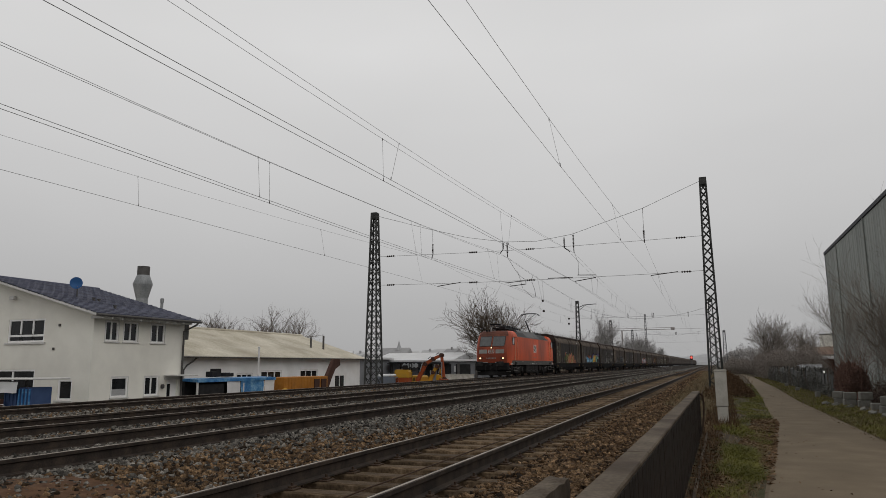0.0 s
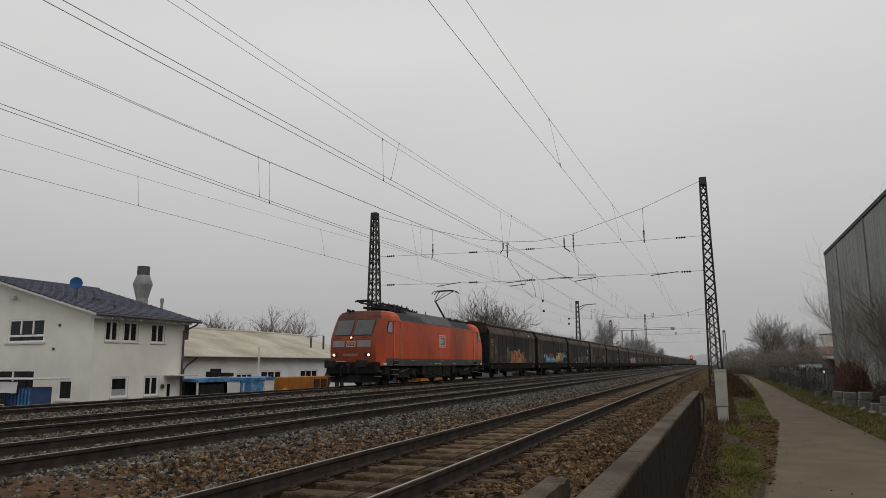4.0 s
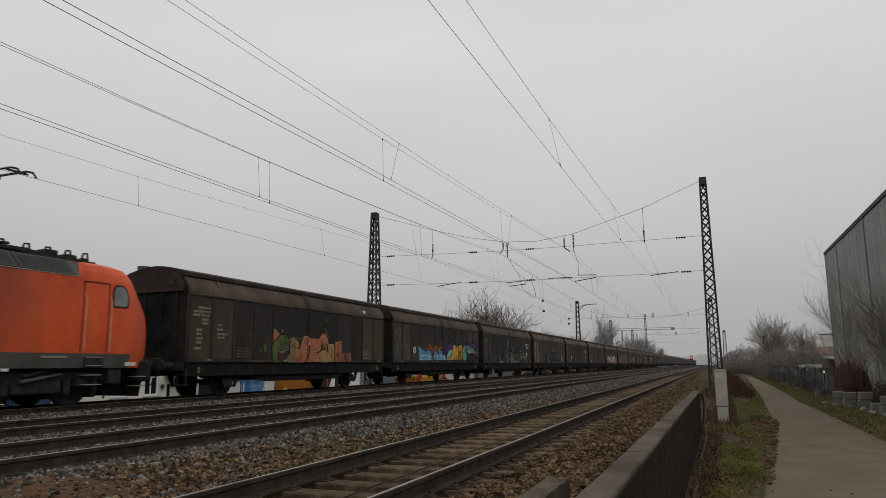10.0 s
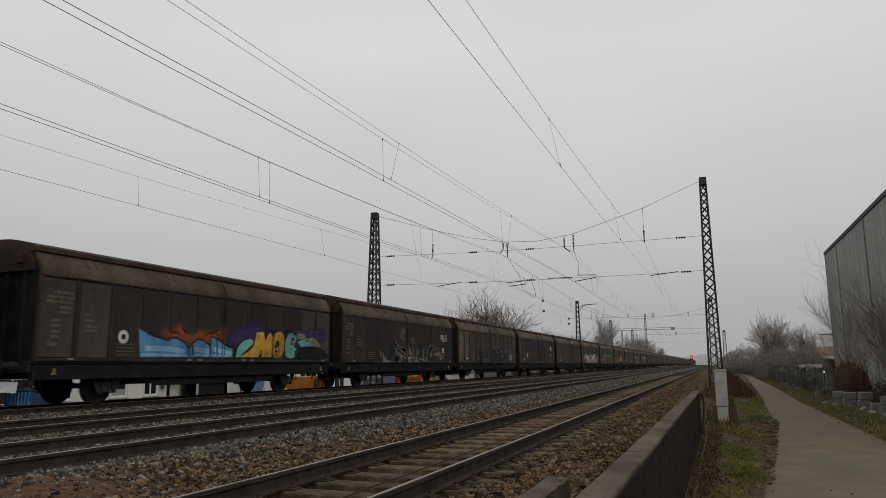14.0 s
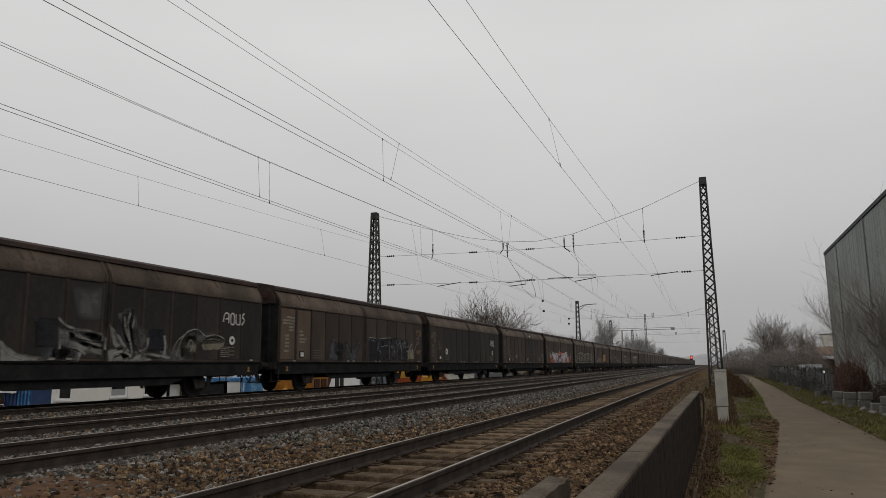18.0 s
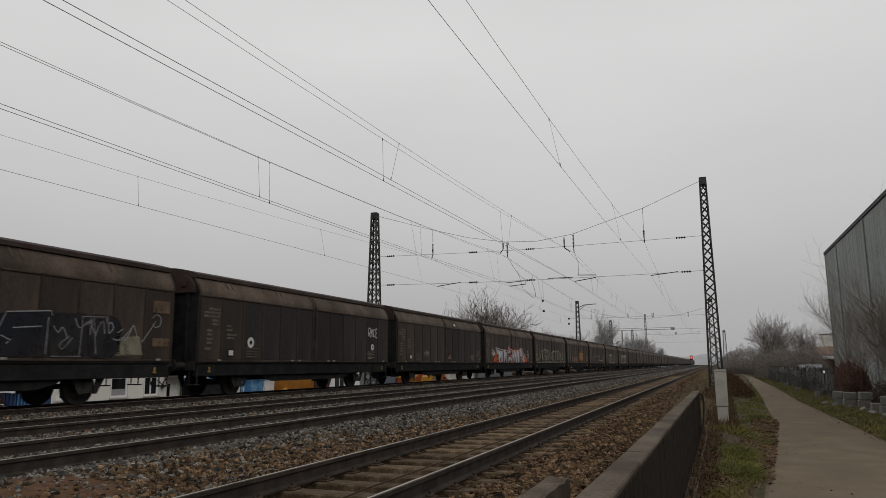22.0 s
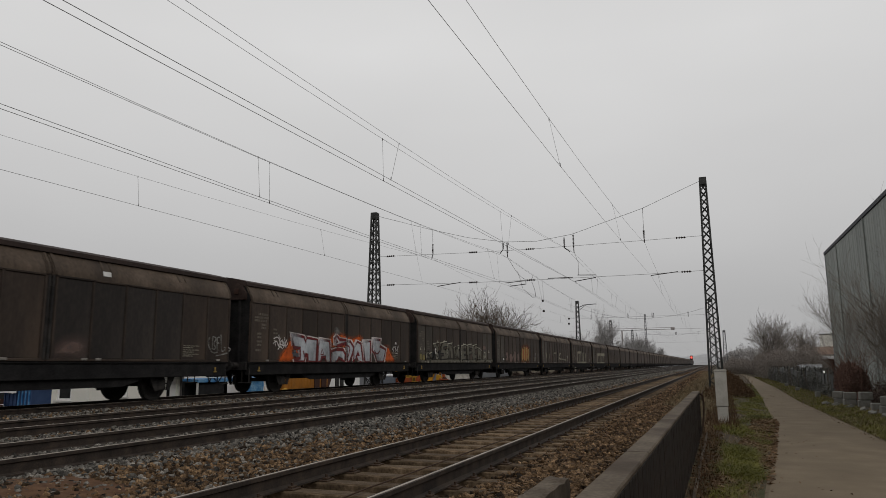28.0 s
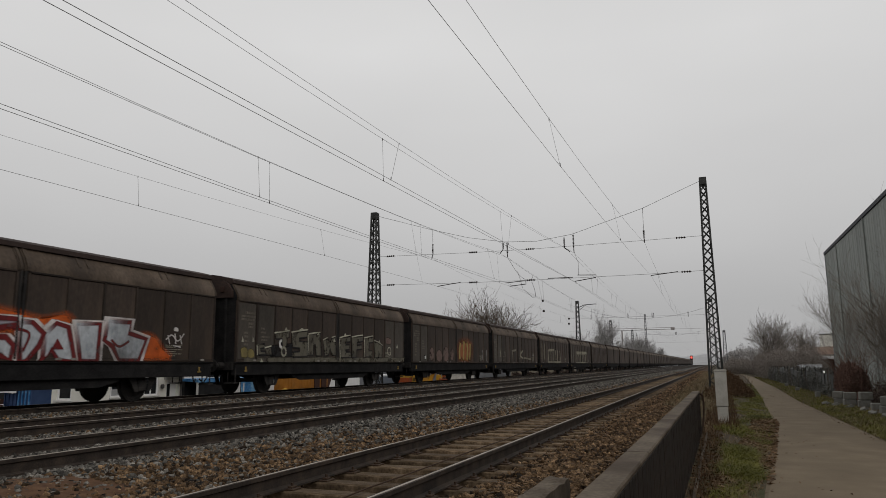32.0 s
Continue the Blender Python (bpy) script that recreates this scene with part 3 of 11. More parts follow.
LOCO_SOOT = surface("loco_red_sooty", [(0.085, 0.032, 0.022), (0.12, 0.042, 0.027), (0.16, 0.055, 0.034)], 0.65, scale=1.4, fine=25, bump=0.05, depth=0.004, dirt=(0.06, 0.035, 0.027), dirt_scale=1.1, dirt_amount=0.8)
# Cab ends: a darker red than the sides.
LOCO_FRONT = surface("loco_dark_red_front", [(0.19, 0.038, 0.02), (0.26, 0.052, 0.025), (0.33, 0.072, 0.034)], 0.55, scale=1.4, fine=25, bump=0.05, depth=0.004, dirt=(0.16, 0.045, 0.026), dirt_scale=1.1, dirt_amount=0.7)
UNDERFRAME = surface("black_underframe", [(0.0125, 0.0122, 0.0125), (0.02, 0.0194, 0.0195), (0.031, 0.0293, 0.0285)], 0.95, scale=2, fine=20, bump=0.3, spec=0.03)
CHASSIS = surface("grimy_chassis", [(0.019, 0.0182, 0.018), (0.032, 0.03, 0.029), (0.053, 0.048, 0.044)], 0.95, scale=3, fine=25, bump=0.4, spec=0.05)
WHEEL_STEEL = surface("wheel_steel", [(0.018, 0.017, 0.0165), (0.034, 0.03, 0.0275)], 0.8, 0.0, scale=4, fine=30, bump=0.2)
ROOF_GEAR = surface("roof_gear", [(0.014, 0.014, 0.015), (0.035, 0.034, 0.034)], 0.7, scale=4, fine=25, bump=0.2)
GLASS = surface("dark_glass", [(0.05, 0.053, 0.054), (0.08, 0.083, 0.084)], 0.12, bump=0, spec=0.6)
# Pale base colour: the sky's reflection in the panes is painted in.
CAB_GLASS = surface("cab_glass_sky_tint", [(0.16, 0.165, 0.17), (0.3, 0.306, 0.31)], 0.14, bump=0, spec=0.8)
WHITE_PAINT = surface("white_paint", [(0.55, 0.53, 0.5), (0.7, 0.68, 0.65)], 0.6, scale=3, bump=0, dirt=(0.4, 0.36, 0.32), dirt_scale=2, dirt_amount=0.6)
PALE_MARK = surface("faded_white_mark", [(0.20, 0.18, 0.155), (0.29, 0.265, 0.235)], 0.8, scale=5, bump=0)
DOOR_LINE = surface("dark_seam", [(0.03, 0.012, 0.009), (0.06, 0.02, 0.014)], 0.8, bump=0)
HEADLIGHT = glow("headlight_glow", (1.0, 0.6, 0.3), 2.6)
LAMP_RIM = surface("lamp_rim", [(0.03, 0.02, 0.018), (0.05, 0.03, 0.025)], 0.5, bump=0)

# How far the train has come, in metres past its place at 16 s, every two seconds.
RUN = (-88.02, -75.68, -63.91, -52.68, -41.87, -31.28, -20.77, -10.33, 0.0, 10.23, 20.37, 30.36, 40.17, 49.66, 58.68, 67.14, 75.01)
TRAIN_X = TRACKS[3][0]
moving, rolling = [], []


def run(t):
    i = min(int(t // 2), len(RUN) - 2)
    p = [RUN[max(i - 1, 0)], RUN[i], RUN[i + 1], RUN[min(i + 2, len(RUN) - 1)]]
    if i == 0:
        p[0] = 2 * p[1] - p[2]
    if i == len(RUN) - 2:
        p[3] = 2 * p[2] - p[1]
    u = t / 2 - i
    return 0.5 * (2 * p[1] + (p[2] - p[0]) * u + (2 * p[0] - 5 * p[1] + 4 * p[2] - p[3]) * u * u + (3 * p[1] - p[0] - 3 * p[2] + p[3]) * u ** 3)


def wheelset_shape(r):
    s = Shape()
    for side in (-1, 1):
        prof = [(0.05, side * 0.68), (r * 0.93, side * 0.685), (r * 1.05, side * 0.69), (r * 1.05, side * 0.71), (r, side * 0.725), (r, side * 0.82), (r * 0.86, side * 0.825),
                (r * 0.8, side * 0.79), (r * 0.3, side * 0.78), (r * 0.28, side * 0.85), (0.05, side * 0.86)]
        s.lathe(prof, 28, axis="x")
    s.tube([(-0.98, 0, 0), (0.98, 0, 0)], 0.075, 10)
    for k in range(4):
        a = math.pi / 4 + k * math.pi / 2
        for side in (-1, 1):
            s.tube([(side * 0.775, 0.55 * r * math.cos(a), 0.55 * r * math.sin(a)), (side * 0.795, 0.55 * r * math.cos(a), 0.55 * r * math.sin(a))], 0.06 * r / 0.46, 8)
    return s


# ---------------------------------------------------------------- locomotive
# Its space: y = 0 in the middle, -y ahead, z = 0 on the rail.
HALF = 8.86
LEVELS = ((0.95, 0.10, 1.45), (1.33, 0.02, 1.49), (1.9, 0.0, 1.49), (2.3, 0.05, 1.49), (2.5, 0.12, 1.488), (2.9, 0.36, 1.485), (3.34, 0.62, 1.47))
PLAN = ((0.0, 0.0), (0.45, 0.02), (0.72, 0.09), (0.86, 0.22), (0.95, 0.5), (1.0, 0.95))


def nose_back(z):
    for (z0, t0, w0), (z1, t1, w1) in zip(LEVELS, LEVELS[1:]):
        if z <= z1:
            u = (z - z0) / (z1 - z0)
            return t0 + (t1 - t0) * u, w0 + (w1 - w0) * u
    return LEVELS[-1][1] + (z - 3.34) * 0.6, LEVELS[-1][2] - (z - 3.34) * 0.5


def nose_y(x, z):
    back, w = nose_back(z)
    f = min(abs(x) / w, 1.0)
    for (f0, d0), (f1, d1) in zip(PLAN, PLAN[1:]):
        if f <= f1:
            return -HALF + back + d0 + (d1 - d0) * (f - f0) / (f1 - f0)
    return -HALF + back + PLAN[-1][1]


def plan_ring(z, back, w, shrink=1.0):
    pts = []
    for end in (-1, 1):
        side = [(f * w * shrink, -HALF + back + d) for f, d in PLAN]
        ring = [(-x, y) for x, y in side[::-1]] + side[1:]
        if end == 1:
            ring = [(-x, -y) for x, y in ring]
        pts += [(x, y, z) for x, y in ring]
    return pts


loco = thing("locomotive", "weathered red electric locomotive with grey skirt and roof", "locomotive")
shell = Shape()
rings = [plan_ring(*lv) for lv in LEVELS]
n = len(rings[0])
b = len(shell.v)
shell.v += [p for r in rings for p in r]
for i in range(len(rings) - 1):
    for k in range(n):
        k2 = (k + 1) % n
        shell.f.append((i * n + k, i * n + k2, (i + 1) * n + k2, (i + 1) * n + k))
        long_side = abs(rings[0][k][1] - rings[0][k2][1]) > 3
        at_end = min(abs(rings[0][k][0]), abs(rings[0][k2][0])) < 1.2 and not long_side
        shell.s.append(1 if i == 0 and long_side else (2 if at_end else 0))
shell.f.append(tuple(range(n))[::-1])
shell.s.append(1)
shell.f.append(tuple(range((len(rings) - 1) * n, len(rings) * n)))
shell.s.append(0)
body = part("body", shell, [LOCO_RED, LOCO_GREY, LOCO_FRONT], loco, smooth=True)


def on_nose(name, x0, z0, x1, z1, out, mat, parent, end, label="", nx=4, nz=3):
    """A plate that follows the cab front."""
    s = Shape()
    rows_out, rows_in = [], []
    for i in range(nz + 1):
        z = z0 + (z1 - z0) * i / nz
        rows_out.append([(x0 + (x1 - x0) * j / nx, nose_y(x0 + (x1 - x0) * j / nx, z) - out, z) for j in range(nx + 1)])
        rows_in.append([(x0 + (x1 - x0) * j / nx, nose_y(x0 + (x1 - x0) * j / nx, z) + 0.01, z) for j in range(nx + 1)])
    s.sheet(rows_out)
    edge_o = rows_out[0] + [r[-1] for r in rows_out[1:]] + rows_out[-1][-2::-1] + [r[0] for r in rows_out[-2:0:-1]]
    edge_i = rows_in[0] + [r[-1] for r in rows_in[1:]] + rows_in[-1][-2::-1] + [r[0] for r in rows_in[-2:0:-1]]
    m = len(edge_o)
    s.add(edge_o + edge_i, [(i, (i + 1) % m, m + (i + 1) % m, m + i) for i in range(m)])
    if end == 1:
        s.v = [(-x, -y, z) for x, y, z in s.v]
    return part(name, s, mat, parent, label)


for end in (-1, 1):
    # cab roof
    s = Shape()
    lv = ((3.32, 0.61, 1.47), (3.52, 0.73, 1.425), (3.7, 0.9, 1.32), (3.79, 1.15, 1.14))
    grid = []
    for z, back, w in lv:
        ring = [(-f * w, -HALF + back + d, z) for f, d in PLAN[::-1]] + [(f * w, -HALF + back + d, z) for f, d in PLAN[1:]]
        stop = -HALF + 2.9 - (z - 3.32) * 0.75
        ring = [(-w, stop, z)] + ring + [(w, stop, z)]
        grid.append([(x * -end, y * -end, zz) if end == 1 else (x, y, zz) for x, y, zz in ring])
    s.sheet(grid)
    cols = len(grid[0]) - 1
    for q in range(len(s.s)):
        if 3 <= q % cols <= cols - 4:
            s.s[q] = 1
    s.add(grid[-1], [tuple(range(len(grid[-1])))])
    s.add([g[0] for g in grid] + [g[-1] for g in grid], [(0, 1, 5, 4), (1, 2, 6, 5), (2, 3, 7, 6)])
    part("cab_roof", s, [LOCO_RED, LOCO_SOOT], loco, "red cab roof, sooty at the front")
    # windscreen panes, grilles, marks and lamps
    for sx in (-1, 1):
        a, bb = sorted((sx * 0.04, sx * 1.1))
        frame_ob = on_nose("windscreen", a, 2.46, bb, 3.33, 0.016, LAMP_RIM, body, end, "dark rubber-framed windscreen")
        a, bb = sorted((sx * 0.075, sx * 1.05))
        on_nose("pane", a, 2.51, bb, 3.28, 0.026, GLASS, frame_ob, end)
        a, bb = sorted((sx * 0.36, sx * 1.06))
        on_nose("grille", a, 1.9, bb, 2.22, 0.012, LOCO_FRAME, body, end, "pale grey grille")
        lamp = on_nose("headlight", sx * 0.92 - 0.15, 1.42, sx * 0.92 + 0.15, 1.6, 0.02, LAMP_RIM, body, end, "lit warm headlight" if end == -1 else "unlit lamp")
        y = nose_y(0.92, 1.5) - 0.03
        disc = Shape().lathe([(0.001, 0), (0.062, 0.0), (0.062, 0.03)], 14, at=(sx * 0.97, -y if end == 1 else y, 1.51), axis="y")
        part("lens", disc, HEADLIGHT if end == -1 else GLASS, lamp)
        a, bb = sorted((sx * 0.3, sx * 0.85))
        on_nose("handrail", a, 1.17, bb, 1.2, 0.05, WHITE_PAINT, body, end, "white handrail")
        on_nose("mark", sx * 0.75 - 0.14, 2.33, sx * 0.75 + 0.14, 2.37, 0.012, LAMP_RIM, body, end)
    lamp = on_nose("headlight", -0.11, 2.27, 0.11, 2.45, 0.02, LAMP_RIM, body, end, "lit warm headlight" if end == -1 else "unlit lamp")
    y = nose_y(0, 2.36) - 0.03
    part("lens", Shape().lathe([(0.001, 0), (0.055, 0.0), (0.055, 0.03)], 14, at=(0, -y if end == 1 else y, 2.36), axis="y"), HEADLIGHT if end == -1 else GLASS, lamp)
    logo = on_nose("emblem", -0.24, 1.92, 0.24, 2.2, 0.012, WHITE_PAINT, body, end, "white-framed emblem")
    on_nose("field", -0.21, 1.945, 0.21, 2.175, 0.018, LOCO_FRONT, logo, end)
    for xx in (-0.1, 0.1):
        on_nose("bar", xx - 0.07, 1.98, xx + 0.07, 2.14, 0.024, PALE_MARK, logo, end)
    for k, xx in enumerate((-0.42, -0.3, -0.18, -0.06, 0.06, 0.18, 0.3)):
        on_nose("number_bar", xx, 1.45, xx + 0.07, 1.57, 0.01, PALE_MARK, body, end, nx=1, nz=1)
    # chassis end: beam, buffers, coupler, plough, steps
    e = end
    part("buffer_beam", Shape().box(-1.4, e * (HALF - 0.55), 0.55, 1.4, e * (HALF - 0.02), 1.15, 0.05), UNDERFRAME, loco)
    for sx in (-0.875, 0.875):
        s = Shape().lathe([(0.13, 0), (0.13, 0.3), (0.1, 0.3), (0.1, 0.52)], 14, at=(0, 0, 0), axis="y")
        s.box(-0.3, 0.52, -0.19, 0.3, 0.585, 0.19, 0.05)
        if e == -1:
            s.v = [(x, -y, z) for x, y, z in s.v]
        part("buffer", s, CHASSIS, loco, at=pose(sx, e * (HALF - 0.02), 1.06))
    s = Shape().tube([(0, e * (HALF - 0.1), 1.02), (0, e * (HALF + 0.3), 1.02), (0, e * (HALF + 0.36), 0.95)], 0.06, 8).tube([(0.0, e * (HALF + 0.2), 1.0), (0.02, e * (HALF + 0.25), 0.6)], 0.04, 8)
    part("coupling", s, CHASSIS, loco)
    for sx in (-0.45, 0.45):
        part("brake_hose", Shape().tube([(sx, e * HALF, 0.95), (sx, e * (HALF + 0.18), 0.85), (sx, e * (HALF + 0.14), 0.5), (sx * 1.2, e * (HALF + 0.02), 0.45)], 0.03, 8), CHASSIS, loco)
    s = Shape().add([(-1.35, e * (HALF - 0.45), 0.14), (1.35, e * (HALF - 0.45), 0.14), (1.35, e * (HALF - 0.35), 0.55), (-1.35, e * (HALF - 0.35), 0.55),
                     (-0.1, e * (HALF + 0.05), 0.14), (0.1, e * (HALF + 0.05), 0.14), (0.1, e * (HALF - 0.1), 0.55), (-0.1, e * (HALF - 0.1), 0.55)],
                    [(0, 4, 7, 3), (4, 5, 6, 7), (5, 1, 2, 6), (0, 3, 2, 1), (3, 7, 6, 2), (0, 1, 5, 4)])
    part("snow_plough", s, UNDERFRAME, loco, "dark grey snow plough")
    for sx in (-1, 1):
        for z in (0.42, 0.68):
            part("step", Shape().box(sx * 1.05, e * (HALF - 0.6), z, sx * 1.45, e * (HALF - 0.3), z + 0.03, 0.005), LOCO_FRAME, loco)
    # cab side: window, door seams, handrails, steps
    for sx in (-1, 1):
        yc = e * (HALF - 1.46)
        s = Shape()
        o = [(yc - 0.24, 2.6), (yc + 0.26, 2.6), (yc + 0.3, 2.65), (yc + 0.3, 3.14), (yc + 0.2, 3.24), (yc - 0.06, 3.24), (yc - 0.22, 3.1), (yc - 0.29, 2.9), (yc - 0.29, 2.66)]
        s.prism([(2 * yc - u, w) if e == 1 else (u, w) for u, w in o], "x", sx * 1.4, sx * 1.5)
        win = part("cab_window", s, LAMP_RIM, loco, "dark cab side window")
        s = Shape()
        o = [(yc + (u - yc) * 0.82, 2.92 + (w - 2.92) * 0.84) for u, w in o]
        s.prism([(2 * yc - u, w) if e == 1 else (u, w) for u, w in o], "x", sx * 1.41, sx * 1.506)
        part("pane", s, CAB_GLASS, win)
        for off in (1.87, 2.72):
            y = e * (HALF - off)
            part("door_seam", Shape().box(sx * 1.46, y - 0.012, 1.35, sx * 1.494, y + 0.012, 3.24), DOOR_LINE, loco)
            y += 0.05 * e
            part("handrail", Shape().tube([(sx * 1.48, y, 1.36), (sx * 1.55, y, 1.4), (sx * 1.55, y, 2.8), (sx * 1.48, y, 2.84)], 0.019, 6), COPPER_RAIL, loco, "thin coral handrail")
        part("lintel_seam", Shape().box(sx * 1.46, e * (HALF - 1.87), 3.23, sx * 1.494, e * (HALF - 2.72), 3.25), DOOR_LINE, loco)
        for z in (0.5, 0.75, 1.0, 1.22):
            part("step", Shape().box(sx * 1.3, e * (HALF - 1.98), z, sx * 1.51, e * (HALF - 2.52), z + 0.025, 0.004), LOCO_FRAME, loco)
        part("step_recess", Shape().box(sx * 1.3, e * (HALF - 1.93), 0.97, sx * 1.497, e * (HALF - 2.57), 1.25, 0.004), CHASSIS, loco)
        part("number_plate", Shape().box(sx * 1.4, e * (HALF - 0.75), 1.0, sx * 1.47, e * (HALF - 1.15), 1.1, 0.003), WHITE_PAINT, loco)
    # bogie
    bog = part("bogie_frame", Shape(), CHASSIS, loco)
    s = Shape()
    cy = e * 5.2
    for sx in (-1, 1):
        s.box(sx * 1.02, cy - 2.1, 0.62, sx * 1.2, cy + 2.1, 0.86, 0.03)
        s.box(sx * 0.98, cy - 0.7, 0.3, sx * 1.22, cy + 0.7, 0.66, 0.04)
        for a in (-2.15, -0.65, 0.65, 2.0):
            s.box(sx * 0.55, cy + a - 0.08, 0.16, sx * 0.9, cy + a + 0.12, 0.75, 0.03)
        for a in (-1.3, 1.3):
            s.box(sx * 1.0, cy + a - 0.2, 0.45, sx * 1.26, cy + a + 0.2, 0.8, 0.04)
            s.tube([(sx * 1.16, cy + a - 0.42, 0.3), (sx * 1.16, cy + a - 0.42, 0.8)], 0.1, 8)
            s.tube([(sx * 1.16, cy + a + 0.42, 0.3), (sx * 1.16, cy + a + 0.42, 0.8)], 0.1, 8)
        s.tube([(sx * 1.28, cy - 0.5, 0.75), (sx * 1.28, cy + 0.4, 0.95)], 0.05, 8)
    bog.data = s.mesh("bogie_frame", CHASSIS)
    for a in (-1.3, 1.3):
        ws = part("wheelset", wheelset_shape(0.625), WHEEL_STEEL, loco, at=pose(0, cy + a, 0.625), smooth=True)
        rolling.append((ws, cy + a, 0.625))
# underfloor gear
part("transformer", Shape().box(-1.25, -2.2, 0.24, 1.25, 2.2, 0.97, 0.06), CHASSIS, loco)
for sx in (-1, 1):
    for y0, y1, z0 in ((2.2, 2.75, 0.42), (-2.75, -2.2, 0.42), (-7.7, -7.25, 0.5), (7.25, 7.7, 0.5)):
        part("underfloor_box", Shape().box(sx * 0.9, y0, z0, sx * 1.38, y1, 0.96, 0.03), CHASSIS, loco)
    for k, y in enumerate((-1.75, -1.05, -0.9, -0.72, -0.45, -0.2, 0.75, 2.1, 2.5)):
        part("small_plate", Shape().box(sx * 1.45, y, 1.03, sx * 1.478, y + (0.05, 0.1, 0.07)[k % 3], 1.09, 0.002), WHITE_PAINT, loco)
    for y, w in ((-4.6, 0.45), (-0.2, 0.6), (5.0, 0.75)):
        part("stencil_bar", Shape().box(sx * 1.47, y, 1.2, sx * 1.4945, y + w, 1.26, 0.001), PALE_MARK, loco)
    # emblem with plain blocks, number bars
    em = part("emblem", Shape().prism([(-0.36, 2.04), (0.68, 2.04), (0.72, 2.08), (0.72, 2.74), (0.68, 2.78), (-0.36, 2.78), (-0.4, 2.74), (-0.4, 2.08)], "x", sx * 1.47, sx * 1.496), WHITE_PAINT, loco, "white-framed emblem")
    part("ring", Shape().box(sx * 1.47, -0.35, 2.09, sx * 1.499, 0.67, 2.73, 0.002), LOCO_RED, em)
    part("field", Shape().box(sx * 1.47, -0.29, 2.14, sx * 1.502, 0.61, 2.68, 0.002), WHITE_PAINT, em)
    for y in (-0.03, 0.36):
        part("bar", Shape().box(sx * 1.47, y - 0.14, 2.18, sx * 1.505, y + 0.15, 2.64, 0.002), DOOR_LINE, em)
        part("slot", Shape().box(sx * 1.47, y - 0.05, 2.27, sx * 1.508, y + 0.06, 2.55, 0.002), WHITE_PAINT, em)
    for k in range(10):
        part("number_bar", Shape().box(sx * 1.47, -0.75 + k * 0.14, 1.57 if 2 < k < 9 else 1.6, sx * 1.494, -0.68 + k * 0.14, 1.67 if 2 < k < 9 else 1.64, 0.001), PALE_MARK, loco)
# sand boxes, pipes and dampers along the bogies, louvred boxes under the floor
for sx in (-1, 1):
    for y in (-7.35, -6.0, -4.4, -3.1, 3.1, 4.4, 6.0, 7.35):
        part("sand_pipe", Shape().tube([(sx * 1.22, y, 0.93), (sx * 1.24, y + 0.05, 0.5), (sx * 0.95, y + 0.16, 0.12)], 0.03, 6), PLOUGH, loco)
    for y in (-5.2, 5.2):
        part("damper", Shape().tube([(sx * 1.3, y - 0.55, 0.62), (sx * 1.3, y + 0.1, 0.72)], 0.05, 8).tube([(sx * 1.3, y + 0.1, 0.72), (sx * 1.3, y + 0.6, 0.8)], 0.03, 8), LOCO_GREY, loco, "grey yaw damper")
        for a in (-1.3, 1.3):
            part("axle_cover", Shape().lathe([(0.001, 0), (0.15, 0.0), (0.17, -0.05), (0.17, -0.1)] if sx > 0 else [(0.001, 0), (0.15, 0.0), (0.17, 0.05), (0.17, 0.1)], 12, at=(sx * 1.31, y + a, 0.6), axis="x"), PLOUGH, loco)
    for y, w, z in ((-1.85, 0.7, 0.42), (-1.05, 0.5, 0.5), (-0.4, 0.9, 0.38), (0.65, 0.45, 0.5), (1.2, 0.6, 0.42)):
        box_ob = part("equipment_box", Shape().box(sx * 1.2, y, z, sx * 1.32, y + w, 0.93, 0.02), PLOUGH, loco)
        part("lid", Shape().box(sx * 1.31, y + 0.06, z + 0.08, sx * 1.335, y + w - 0.06, 0.85, 0.01), CHASSIS, box_ob)
# switchgear between the conductors on the roof
for y, h, w in ((-3.8, 0.2, 0.4), (-2.9, 0.22, 0.3), (-1.6, 0.2, 0.3), (1.9, 0.14, 0.3)):
    part("switchgear", Shape().box(-0.05, y, 3.98, 0.3 + 0.2 * w, y + w, 3.94 + h, 0.03), ROOF_GEAR, loco)
